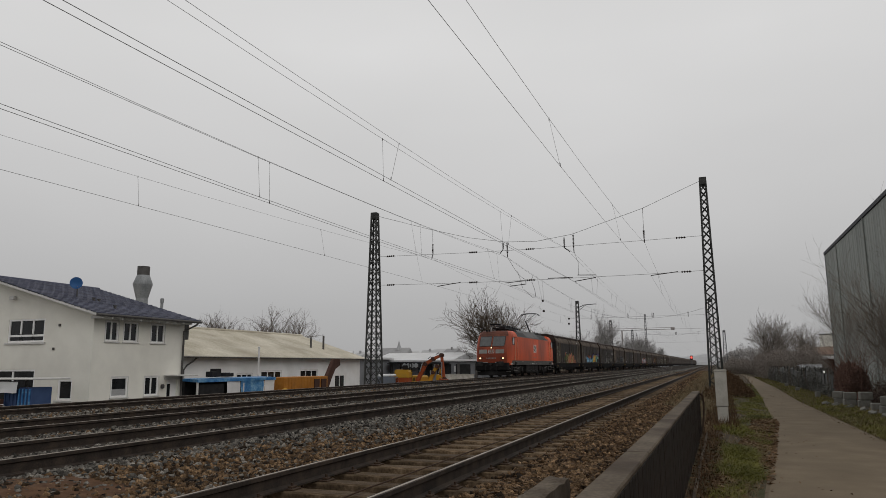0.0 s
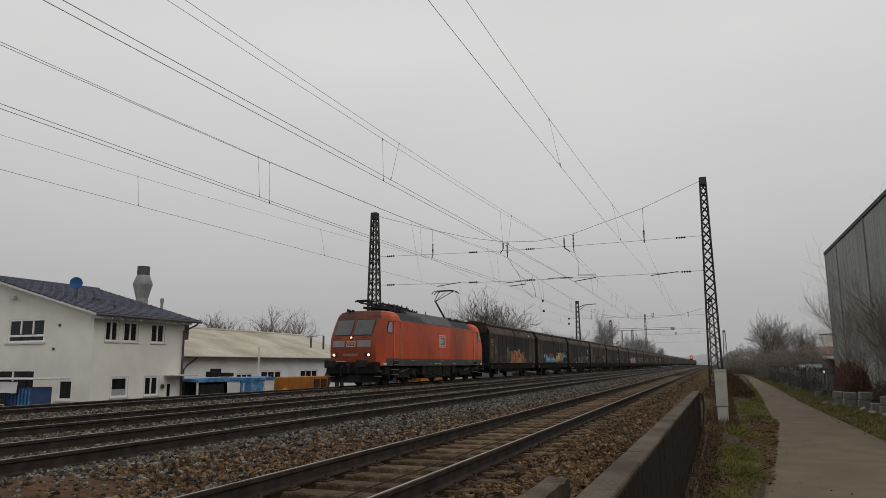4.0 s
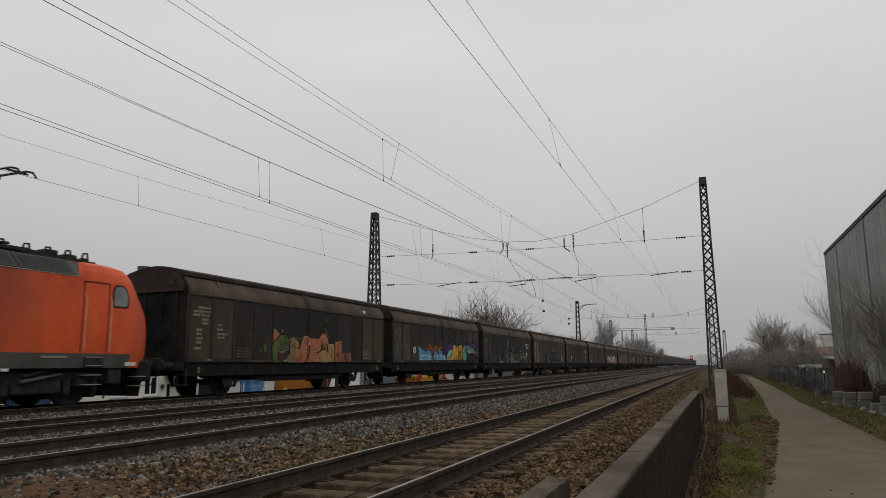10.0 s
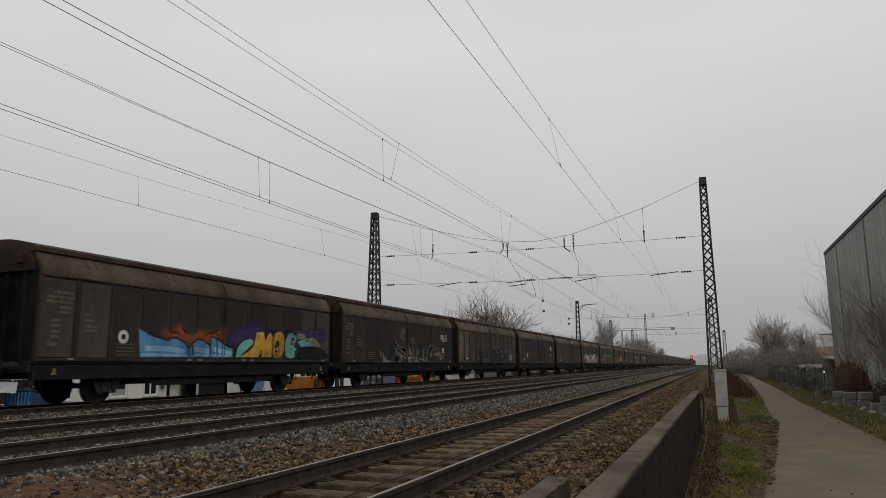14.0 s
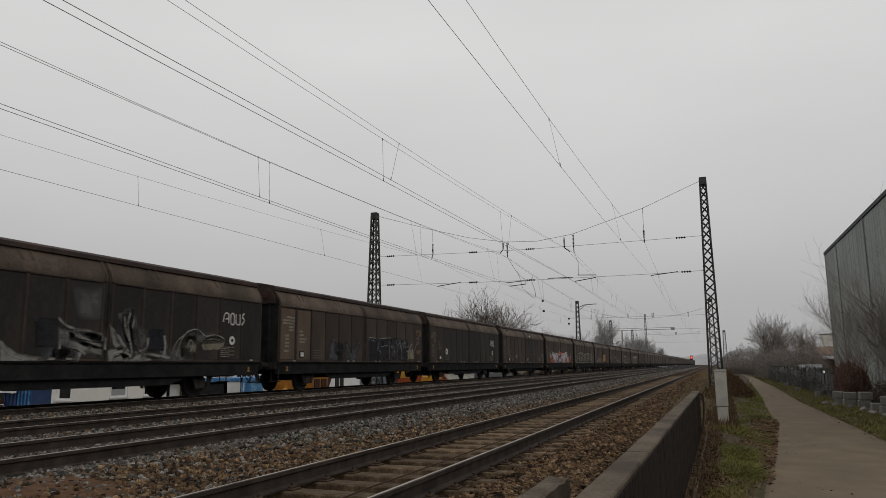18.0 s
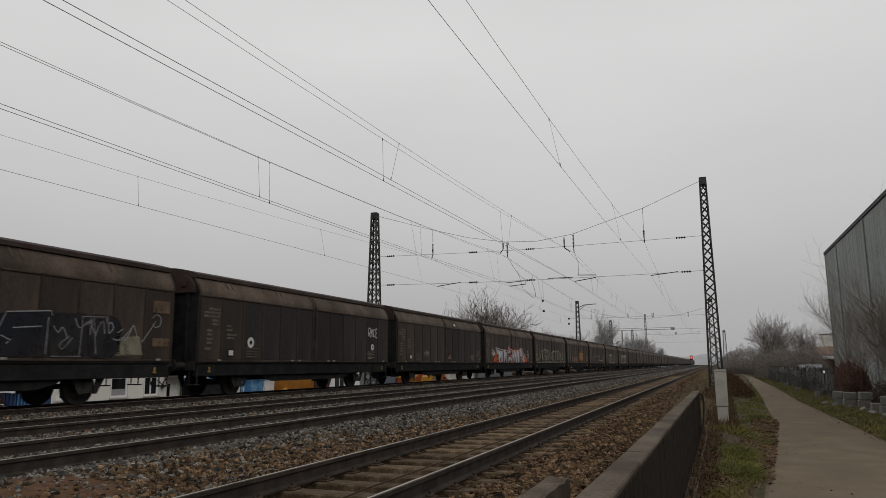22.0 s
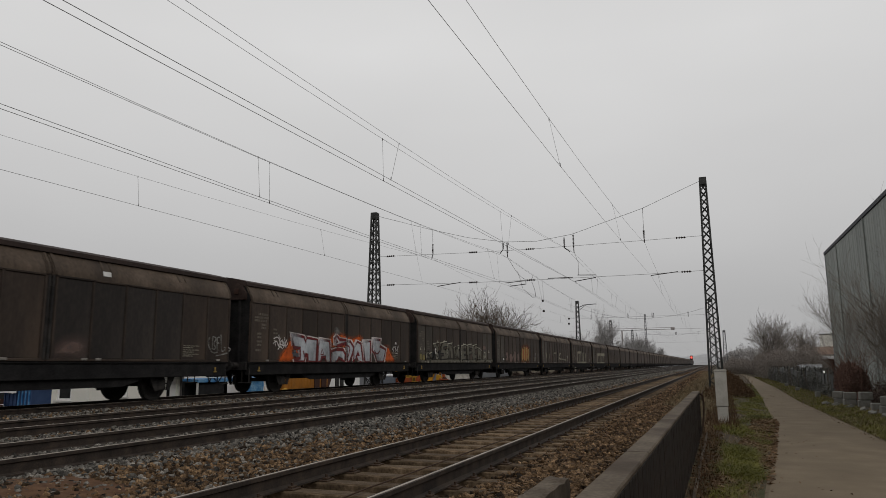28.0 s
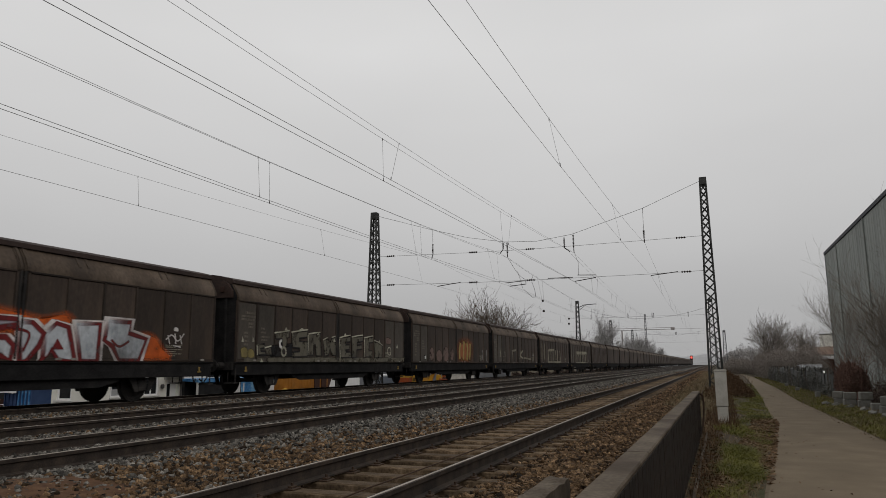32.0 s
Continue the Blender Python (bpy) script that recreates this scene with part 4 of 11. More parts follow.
# sloping roof panels and the flat roof between the cabs
y0, y1 = -HALF + 2.92, HALF - 2.92
roof = part("roof", Shape().prism([(-1.45, 3.33), (1.45, 3.33), (0.98, 3.8), (-0.98, 3.8)], "y", y0 - 0.35, y1 + 0.35), LOCO_ROOF, loco)
for sx in (-1, 1):
    for k in range(7):
        a, bb = y0 + (y1 - y0) * k / 7 + 0.03, y0 + (y1 - y0) * (k + 1) / 7 - 0.03
        s = Shape().add([(sx * 1.42, a, 3.36), (sx * 1.42, bb, 3.36), (sx * 1.0, bb, 3.77), (sx * 1.0, a, 3.77), (sx * 1.45, a, 3.375), (sx * 1.45, bb, 3.375), (sx * 1.02, bb, 3.8), (sx * 1.02, a, 3.8)],
                        [(0, 1, 2, 3), (4, 7, 6, 5), (0, 4, 5, 1), (1, 5, 6, 2), (2, 6, 7, 3), (3, 7, 4, 0)])
        panel = part("roof_panel", s, ROOF_DARK if k in (0, 1, 5, 6) else LOCO_ROOF, roof)
        if k in (0, 1, 5, 6):
            s = Shape()
            for q in range(5):
                u0, u1 = 0.12 + q * 0.16, 0.22 + q * 0.16
                zz0, zz1 = 3.38 + 0.41 * u0, 3.38 + 0.41 * u1
                xx0, xx1 = 1.458 - 0.42 * u0, 1.458 - 0.42 * u1
                s.add([(sx * xx0, a + 0.12, zz0), (sx * xx0, bb - 0.12, zz0), (sx * (xx1 + 0.02), bb - 0.12, zz1 + 0.015), (sx * (xx1 + 0.02), a + 0.12, zz1 + 0.015),
                       (sx * (xx1 - 0.03), bb - 0.12, zz1 - 0.01), (sx * (xx1 - 0.03), a + 0.12, zz1 - 0.01)], [(0, 1, 2, 3), (3, 2, 4, 5)])
            part("louvre", s, ROOF_DARK, panel)
    part("gutter", Shape().box(sx * 1.43, y0, 3.325, sx * 1.485, y1, 3.352, 0.006), LOCO_FRAME, roof)
part("roof_hood", Shape().prism([(-1.0, 3.78), (1.0, 3.78), (0.82, 4.0), (-0.82, 4.0)], "y", -4.0, 2.7), LOCO_ROOF, roof, "grey raised roof hood")
part("aerial", Shape().tube([(0.2, 0.6, 3.98), (0.2, 0.6, 4.3)], 0.03, 6), ROOF_GEAR, loco)
part("horn", Shape().tube([(-0.62, -7.75, 3.6), (-0.62, -7.75, 3.78), (-0.62, -8.05, 3.8)], 0.035, 8, r1=0.085), ROOF_GEAR, loco)
part("horn", Shape().tube([(-0.42, -7.68, 3.6), (-0.42, -7.68, 3.76), (-0.42, -7.9, 3.78)], 0.035, 8, r1=0.075), ROOF_GEAR, loco)
for y0, y1, x, z in ((-5.75, -2.7, 0.42, 4.02), (-5.4, -3.1, -0.1, 4.06), (-2.5, -1.1, 0.2, 4.08), (2.9, 5.6, 0.3, 3.96)):
    part("cable_tray", Shape().box(x - 0.06, y0, z, x + 0.06, y1, z + 0.09, 0.02), ROOF_GEAR, loco)
for k in range(14):
    y = -5.6 + 0.33 * k
    part("roof_bracket", Shape().tube([(0.42, y, 3.9), (0.4, y + 0.06, 4.16 + 0.05 * (k % 3)), (0.3, y + 0.18, 4.2), (0.24, y + 0.26, 4.02)], 0.026, 6), ROOF_GEAR, loco)
# frames, drive boxes and bent pipes round both pantographs
dice = random.Random(17)
for y0, y1, top in ((-6.5, -2.6, 4.32), (4.1, 7.3, 4.14)):
    for x in (-0.5, 0.5):
        part("base_frame", Shape().bar((x, y0, top - 0.26), (x, y1, top - 0.26), 0.09, 0.12), ROOF_GEAR, loco)
    y = y0 + 0.15
    while y < y1 - 0.3:
        s = Shape().bar((-0.55, y, top - 0.24), (0.55, y, top - 0.24), 0.08, 0.08)
        insulator(s, (0.5, y, 3.76), (0.5, y, top - 0.3), 0.08, 4)
        part("cross_frame", s, ROOF_GEAR, loco)
        w = dice.uniform(0.18, 0.4)
        part("drive_box", Shape().box(0.1, y + 0.1, top - 0.22, 0.5, y + 0.1 + w, top - dice.uniform(0.0, 0.12), 0.03), ROOF_GEAR, loco)
        part("bent_pipe", Shape().tube([(0.5, y, top - 0.2), (0.52, y + 0.06, top), (0.46, y + 0.24, top + 0.03), (0.4, y + 0.34, top - 0.2)], 0.03, 6), ROOF_GEAR, loco)
        y += dice.uniform(0.5, 0.75)
part("long_spring", Shape().tube([(0.3, -6.2, 4.28), (0.3, -4.0, 4.3), (0.3, -2.6, 4.2)], 0.055, 8), ROOF_GEAR, loco)
# roof conductor rails on insulators
for sx, (a, bb) in ((-0.3, (-5.4, 5.4)), (0.45, (-5.6, -2.2))):
    s = Shape().tube([(sx, a, 4.14), (sx, bb, 4.14)], 0.025, 6)
    part("roof_conductor", s, ROOF_GEAR, loco)
for sx, y in ((-0.3, -5.0), (-0.3, -3.0), (-0.3, -1.0), (-0.3, 1.5), (-0.3, 3.5), (-0.3, 5.2), (0.45, -5.2), (0.45, -3.6), (0.45, -2.3), (0.75, -4.6), (0.75, -3.2)):
    s = Shape()
    insulator(s, (sx, y, 3.78 if abs(y) > 4.5 else 3.98), (sx, y, 4.14), 0.07, 3)
    part("roof_insulator", s, ROOF_GEAR, loco)


def pantograph(y, way, raised):
    """y: where its base stands; way: 1 when the knee points ahead."""
    p = part("pantograph", Shape(), ROOF_GEAR, loco, "raised black pantograph" if raised else "folded black pantograph")
    s = Shape()
    for sx in (-0.55, 0.55):
        s.bar((sx, y - 0.9, 3.98), (sx, y + 0.9, 3.98), 0.09, 0.09)
        s.tube([(sx * 0.6, y - 0.7, 4.06), (sx * 0.6, y + 0.5, 4.12)], 0.04, 6)
        for yy in (y - 0.75, y + 0.75):
            insulator(s, (sx, yy, 3.68), (sx, yy, 3.96), 0.085, 4)
    for yy in (y - 0.85, y, y + 0.85):
        s.bar((-0.6, yy, 4.0), (0.6, yy, 4.0), 0.07, 0.07)
    p.data = s.mesh("pantograph", ROOF_GEAR)
    base = Vector((0, y + 0.35 * way, 4.08))
    knee = Vector((0, y - 1.45 * way, 5.16)) if raised else Vector((0, y + 1.9 * way, 4.12))
    head = Vector((0, y + 0.42 * way, 6.02)) if raised else Vector((0, y - 2.75 * way, 4.34))
    if not raised:
        base = Vector((0, y - 0.1 * way, 4.06))
    thick, droop, wide = (1.0, 0.22, 1.0) if raised else (1.6, 0.06, 0.5)
    if not raised:
        s = Shape()
        for k in range(5):
            s.tube([(-0.35 + 0.7 * (k % 2), y - 1.1 + 0.5 * k, 4.1), (0.1, y - 1.0 + 0.5 * k, 4.24 - 0.03 * k), (0.45 - 0.7 * (k % 2), y - 0.9 + 0.5 * k, 4.1)], 0.035, 6)
        for k in range(9):
            a = y - 1.4 + 0.38 * k
            s.tube([(0.1 - 0.3 * (k % 2), a, 3.94), (0.1, a + 0.1, 4.2 - 0.1 * (k % 3)), (0.3, a + 0.3, 4.16), (0.35, a + 0.42, 3.96)], 0.028, 6)
        part("spring_gear", s, ROOF_GEAR, p)
    part("lower_arm", Shape().tube([base, knee], 0.07 * thick, 8, r1=0.055 * thick), ROOF_GEAR, p)
    part("control_rod", Shape().tube([base + Vector((0.12, -0.5 * way, 0)), knee + Vector((0.05, 0.1 * way, -0.12))], 0.018, 6), ROOF_GEAR, p)
    s = Shape()
    for sx in (-1, 1):
        s.tube([knee + Vector((sx * 0.06, 0, 0)), head + Vector((sx * 0.5 * wide, 0, -0.1))], 0.026 * thick, 6)
    s.tube([knee, head + Vector((0, 0, -0.1))], 0.018, 6)
    part("upper_arm", s, ROOF_GEAR, p)
    s = Shape()
    for dy in (-0.22, 0.22):
        s.tube([head + Vector((x, dy, z)) for x, z in ((-0.92 * wide, -droop), (-0.78 * wide, -droop * 0.27), (-0.55 * wide, 0.0), (0.55 * wide, 0.0), (0.78 * wide, -droop * 0.27), (0.92 * wide, -droop))], 0.03 * thick, 6)
    for sx in (-0.5 * wide, 0.5 * wide):
        s.bar(head + Vector((sx, -0.3, -0.06)), head + Vector((sx, 0.3, -0.06)), 0.04, 0.05)
    part("collector_head", s, ROOF_GEAR, p)


pantograph(4.25, 1, True)
pantograph(-4.6, 1, False)
# the body rides a little high on its springs
for ob in loco.children:
    if not ob.name.startswith("wheelset"):
        ob.location.z += 0.045
moving.append((loco, -23.4))

# ---------------------------------------------------------------- wagons
WAGON_WALL = surface("wagon_wall_brown", [(0.019, 0.0145, 0.012), (0.037, 0.028, 0.023), (0.062, 0.048, 0.039)], 0.72, scale=0.8, fine=14, stretch=(1, 1, 0.35), bump=0.08, depth=0.005,
                     dirt=(0.082, 0.054, 0.037), dirt_scale=0.75, dirt_amount=0.6, vary=0.25)
# Weathered, lighter than the walls: sky light on the curve is painted in.
WAGON_TOP = surface("wagon_top_skylit_brown", [(0.046, 0.033, 0.0235), (0.085, 0.062, 0.045), (0.138, 0.103, 0.076)], 0.75, scale=1.0, fine=14, stretch=(1, 1, 0.5), bump=0.08, depth=0.005,
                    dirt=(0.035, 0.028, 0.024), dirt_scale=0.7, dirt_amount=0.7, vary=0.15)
WAGON_TAN = surface("wagon_panel_tan", [(0.088, 0.061, 0.042), (0.12, 0.086, 0.061), (0.15, 0.109, 0.079)], 0.75, scale=1.2, fine=14, stretch=(1, 1, 0.35), bump=0.05, depth=0.004,
                    dirt=(0.04, 0.033, 0.027), dirt_scale=0.9, dirt_amount=0.6, vary=0.25)
WAGON_ROOF = surface("wagon_roof_dark", [(0.019, 0.0115, 0.0095), (0.034, 0.0215, 0.0175), (0.055, 0.035, 0.028)], 0.7, scale=1.0, fine=14, bump=0.1, vary=0.15)
WAGON_RED_END = surface("wagon_end_brown", [(0.0248, 0.0136, 0.0105), (0.0465, 0.0236, 0.0174), (0.062, 0.0341, 0.0248)], 0.75, scale=1.0, fine=14, bump=0.1, vary=0.2)
CHALK = surface("tally_plate_white", [(0.5, 0.49, 0.47), (0.62, 0.61, 0.59)], 0.7, bump=0)
SCUFFED = surface("scuffed_pale", [(0.15, 0.138, 0.122), (0.31, 0.292, 0.262)], 0.75, scale=6, bump=0)
YELLOW_DULL = surface("dull_yellow", [(0.2, 0.13, 0.04), (0.3, 0.2, 0.06)], 0.7, bump=0)

PITCH = 15.54
END_GAP = 0.63          # from the buffer's face to the side walls
WAGON_HALF = 7.77
SIDE = WAGON_HALF - END_GAP + 0.03
WALL_TOP = 3.35
CURVE = [(1.42, WALL_TOP), (1.415, 3.44), (1.385, 3.54), (1.33, 3.65), (1.25, 3.78), (1.15, 3.92), (1.07, 4.02)]


def curve_plate(y0, y1, sx, out=0.0, start=0):
    s = Shape()
    row = CURVE[start:]
    outer = [[(sx * (x + out), y, z + out * 0.5) for x, z in row] for y in (y0, y1)]
    inner = [[(sx * (x - 0.035), y, z - 0.03) for x, z in row] for y in (y0, y1)]
    s.sheet(outer)
    s.sheet(inner)
    m = len(row)
    for a, b in ((outer[0], inner[0]), (outer[1], inner[1])):
        s.add(a + b, [(i, i + 1, m + i + 1, m + i) for i in range(m - 1)])
    return s


def half_box(s, sx, x0, x1, *rest):
    """A box between two distances from the middle, on one side."""
    y0, z0, y1, z1 = rest[:4]
    return s.box(sx * x0, y0, z0, sx * x1, y1, z1, rest[4] if len(rest) > 4 else 0.0)


BAY = (SIDE - 0.15) / 6
OUT = 6.93              # inner end of the buffers and draw gear
panel_mesh = Shape().box(-0.03, 0.0, 1.24, 0.0, BAY - 0.09, 3.29, 0.012).mesh("panel", WAGON_WALL)
WAGON_DIM = surface("wagon_panel_dim", [(0.045, 0.038, 0.031), (0.068, 0.058, 0.048), (0.09, 0.077, 0.064)], 0.75, scale=1.2, fine=14, stretch=(1, 1, 0.35), bump=0.05, depth=0.004, vary=0.25)
panel_dim = Shape().box(-0.03, 0.06, 1.26, 0.0, BAY - 0.13, 3.25, 0.03).mesh("panel_dim", WAGON_DIM)
panel_tan = Shape().box(-0.03, 0.06, 1.26, 0.0, BAY - 0.13, 3.25, 0.03).mesh("panel_tan", WAGON_TAN)
WAGON_OLIVE = surface("wagon_panel_olive_brown", [(0.04, 0.031, 0.021), (0.058, 0.046, 0.032), (0.078, 0.062, 0.043)], 0.75, scale=1.2, fine=14, stretch=(1, 1, 0.35), bump=0.05, depth=0.004, vary=0.2)
panel_brown = Shape().box(-0.03, 0.06, 1.26, 0.0, BAY - 0.13, 3.25, 0.03).mesh("panel_brown", WAGON_OLIVE)
WAGON_GRIMY = surface("wagon_wall_grimy", [(0.013, 0.0115, 0.011), (0.026, 0.022, 0.02), (0.045, 0.037, 0.032)], 0.75, scale=0.8, fine=14, stretch=(1, 1, 0.35), bump=0.08, depth=0.005, vary=0.22)
panel_grimy = Shape().box(-0.03, 0.0, 1.24, 0.0, BAY - 0.09, 3.29, 0.012).mesh("panel_grimy", WAGON_GRIMY)
post_mesh = Shape().prism([(-0.055, -0.045), (0.018, -0.03), (0.018, 0.03), (-0.055, 0.045)], "z", 1.2, WALL_TOP).mesh("wall_post", WAGON_WALL)
rib_meshes = {}
for sx in (1, -1):
    rib_meshes[sx] = curve_plate(-0.03, 0.03, sx, 0.012).mesh("curve_rib", WAGON_TOP)
clip_mesh = curve_plate(-0.035, 0.035, 1, 0.014, 3).mesh("curve_clip", WAGON_TOP)
wheel_mesh = wheelset_shape(0.5).mesh("wheelset", WHEEL_STEEL, True)


def wagon_parts(detail):
    """One covered two-axle wagon with sliding walls, at the origin. detail: 2 near, 1 far."""
    w = thing("covered_wagon", "dirty dark brown covered wagon with sliding walls", "freight wagon", group="wagons of the freight train")
    # frame
    for sx in (-1, 1):
        part("sole_bar", half_box(Shape(), sx, 1.18, 1.36, -SIDE + 0.052, 0.7, SIDE - 0.052, 1.098, 0.015), UNDERFRAME, w)
        part("guide_rail", half_box(Shape(), sx, 1.352, 1.4, -SIDE - 0.05, 1.112, SIDE + 0.05, 1.16, 0.01), UNDERFRAME, w)
        part("head_stock", Shape().box(-1.3, sx * (OUT + 0.28), 0.88, 1.3, sx * (SIDE - 0.05), 1.18, 0.02), CHASSIS, w)
    part("floor", Shape().box(-1.35, -SIDE + 0.06, 1.1, 1.35, SIDE - 0.06, 1.2), CHASSIS, w)
    for sx in (-1, 1):
        s = Shape().prism([(-3.9, 0.95), (-3.3, 0.6), (-2.7, 0.46), (2.7, 0.46), (3.3, 0.6), (3.9, 0.95)], "x", sx * 1.2, sx * 1.24)
        part("side_girder", s, UNDERFRAME, w)
    # roof and ends
    roof_outline = [(1.12, 3.92), (1.21, 3.94), (1.2, 4.06), (1.1, 4.11), (0.85, 4.17), (0.55, 4.24), (0.28, 4.28), (0, 4.295)]
    outline = [(-x, z) for x, z in roof_outline] + [(x, z) for x, z in roof_outline[-2::-1]]
    part("roof_ridge", Shape().prism(outline, "y", -SIDE - 0.04, SIDE + 0.04), WAGON_ROOF, w, "dark fixed roof ridge")
    arch = [(1.34, 1.18), (1.34, 3.44), (1.27, 3.66), (1.16, 3.84), (1.02, 4.02)]
    for e in (-1, 1):
        # Ends in underframe black: shade between wagons is put into their colour.
        end = part("end_wall", Shape().prism([(-x, z) for x, z in arch] + [(x, z) for x, z in arch[::-1]], "y", e * (SIDE + 0.02), e * (SIDE - 0.06)), UNDERFRAME, w)
        if detail > 1:
            part("end_hood", Shape().prism([(-1.22, 3.42), (-1.22, 3.66), (-1.05, 3.91), (-0.85, 4.03), (0.85, 4.03), (1.05, 3.91), (1.22, 3.66), (1.22, 3.42)], "y", e * (SIDE + 0.02), e * (SIDE + 0.13)),
                 WAGON_ROOF, w, "dark brown end hood")
            for x in (-0.95, -0.35, 0.35, 0.95):
                part("end_post", Shape().box(x - 0.05, e * (SIDE + 0.02), 1.18, x + 0.05, e * (SIDE + 0.1), 3.44, 0.01), UNDERFRAME, end)
            part("lamp_bracket", Shape().box(0.75, e * (SIDE + 0.13), 3.62, 0.92, e * (SIDE + 0.19), 3.82, 0.01), WAGON_RED_END, w)
        for sx in (-0.875, 0.875):
            s = Shape().lathe([(0.11, 0), (0.11, 0.3), (0.085, 0.3), (0.085, 0.56), (0.22, 0.565), (0.2, 0.62)], 14 if detail > 1 else 8, axis="y")
            if e == -1:
                s.v = [(x, -y, z) for x, y, z in s.v]
            part("buffer", s, CHASSIS, w, at=pose(sx, e * (OUT + 0.25), 1.05))
        if detail > 1:
            part("coupling", Shape().tube([(0, e * (OUT + 0.2), 1.0), (0, e * (OUT + 0.75), 0.98), (0, e * (OUT + 0.84), 0.85)], 0.045, 6), CHASSIS, w)
            part("brake_hose", Shape().tube([(0.4, e * (OUT + 0.25), 0.9), (0.42, e * (OUT + 0.45), 0.7), (0.36, e * (OUT + 0.6), 0.45), (0.3, e * (OUT + 0.75), 0.6)], 0.025, 6), CHASSIS, w)
            for sx in (-1, 1):
                part("step", Shape().box(sx * 1.0, e * (OUT + 0.05), 0.42, sx * 1.4, e * (OUT + 0.3), 0.46, 0.005).bar((sx * 1.05, e * (OUT + 0.17), 0.44), (sx * 1.05, e * (OUT + 0.17), 0.95), 0.03, 0.03)
                     .bar((sx * 1.36, e * (OUT + 0.17), 0.44), (sx * 1.36, e * (OUT + 0.17), 0.95), 0.03, 0.03), CHASSIS, w)
                part("lashing_hook", Shape().box(sx * 1.36, e * (SIDE - 0.66), 0.84, sx * 1.4, e * (SIDE - 0.6), 1.0, 0.01).box(sx * 1.36, e * (SIDE - 0.7), 0.82, sx * 1.4, e * (SIDE - 0.56), 0.87, 0.01),
                     YELLOW_DULL, w, "yellow lashing hook")
    # sliding walls
    for sx in (1, -1):
        for e in (-1, 1):
            y0, y1 = (-SIDE, -0.015) if e == -1 else (0.015, SIDE)
            off = 0.15 if e == 1 else 0.0
            skin = Shape()
            half_box(skin, sx, 1.34, 1.385, y0, 1.19, y1, WALL_TOP)
            half_box(skin, sx, 1.36, 1.425, y0, 1.165, y1, 1.24, 0.012)
            half_box(skin, sx, 1.36, 1.428, y0, WALL_TOP - 0.05, y1, WALL_TOP + 0.01, 0.012)
            wall_ob = part("sliding_wall", skin, WAGON_WALL, w)
            part("curved_top", curve_plate(y0, y1, sx), WAGON_TOP, wall_ob, "weathered brown curved top, sky light put into its tone", smooth=True)
            for k in range(6):
                tan = detail > 1 and e == -1 and k in (0, 1)
                if detail > 1 and sx == 1:
                    part("panel", panel_tan if tan else panel_mesh, None, wall_ob, at=pose(1.405, y0 + off + k * BAY + 0.045, 0))
            if detail > 1 and sx == 1:
                for k in range(7):
                    part("wall_post", post_mesh, None, wall_ob, at=pose(1.41, min(max(y0 + off + k * BAY, y0 + 0.045), y1 - 0.045), 0))
                for k in (0, 6):
                    part("curve_rib", rib_meshes[1], None, wall_ob, at=pose(0, min(max(y0 + off + k * BAY, y0 + 0.04), y1 - 0.04), 0))
                for k in (1.3, 1.55, 3.9, 4.15):
                    part("curve_clip", clip_mesh, None, wall_ob, at=pose(0, y0 + off + k * BAY, 0))
                for k in ((0.9, 4.7, 5.15) if e == -1 else (0.85, 1.25, 5.5)):
                    y = y0 + off + k * BAY
                    part("roller_cover", Shape().box(1.42, y - 0.09, 1.19, 1.45, y + 0.09, 1.255, 0.01), SCUFFED, wall_ob, "scuffed pale roller cover")
    part("centre_seam", Shape().box(1.36, -0.1, 1.2, 1.44, -0.02, WALL_TOP, 0.02).box(1.36, 0.02, 1.2, 1.44, 0.1, WALL_TOP, 0.02), CHASSIS, w)
    for y in (-0.13, 0.06):
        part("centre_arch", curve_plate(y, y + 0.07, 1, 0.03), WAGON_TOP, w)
    # running gear
    for y in (-4.38, 4.6):
        for sx in (-1, 1):
            s = Shape()
            half_box(s, sx, 0.95, 1.15, y - 0.17, 0.3, y + 0.17, 0.64, 0.03)
            s.prism([(y - 0.62, 0.86), (y - 0.3, 0.3), (y - 0.18, 0.3), (y - 0.24, 0.7), (y + 0.24, 0.7), (y + 0.18, 0.3), (y + 0.3, 0.3), (y + 0.62, 0.86)], "x", sx * 1.12, sx * 1.15)
            s.add([(sx * 0.98, y - 0.75, 0.83), (sx * 0.98, y, 0.66), (sx * 0.98, y + 0.75, 0.83), (sx * 0.98, y + 0.75, 0.88), (sx * 0.98, y, 0.8), (sx * 0.98, y - 0.75, 0.88),
                   (sx * 1.1, y - 0.75, 0.83), (sx * 1.1, y, 0.66), (sx * 1.1, y + 0.75, 0.83), (sx * 1.1, y + 0.75, 0.88), (sx * 1.1, y, 0.8), (sx * 1.1, y - 0.75, 0.88)],
                  [(0, 1, 4, 5), (1, 2, 3, 4), (6, 11, 10, 7), (7, 10, 9, 8), (0, 6, 7, 1), (1, 7, 8, 2), (5, 4, 10, 11), (4, 3, 9, 10)])
            part("axle_guard", s, CHASSIS, w)
        part("wheelset", wheel_mesh, None, w, at=pose(0, y, 0.5))
    if detail > 1:
        part("brake_cylinder", Shape().lathe([(0.16, -0.3), (0.16, 0.3)], 12, at=(0.5, 1.6, 0.75), axis="y"), CHASSIS, w)
        part("air_tank", Shape().lathe([(0.05, -0.5), (0.19, -0.45), (0.19, 0.45), (0.05, 0.5)], 12, at=(-0.4, -1.2, 0.7), axis="y"), CHASSIS, w)
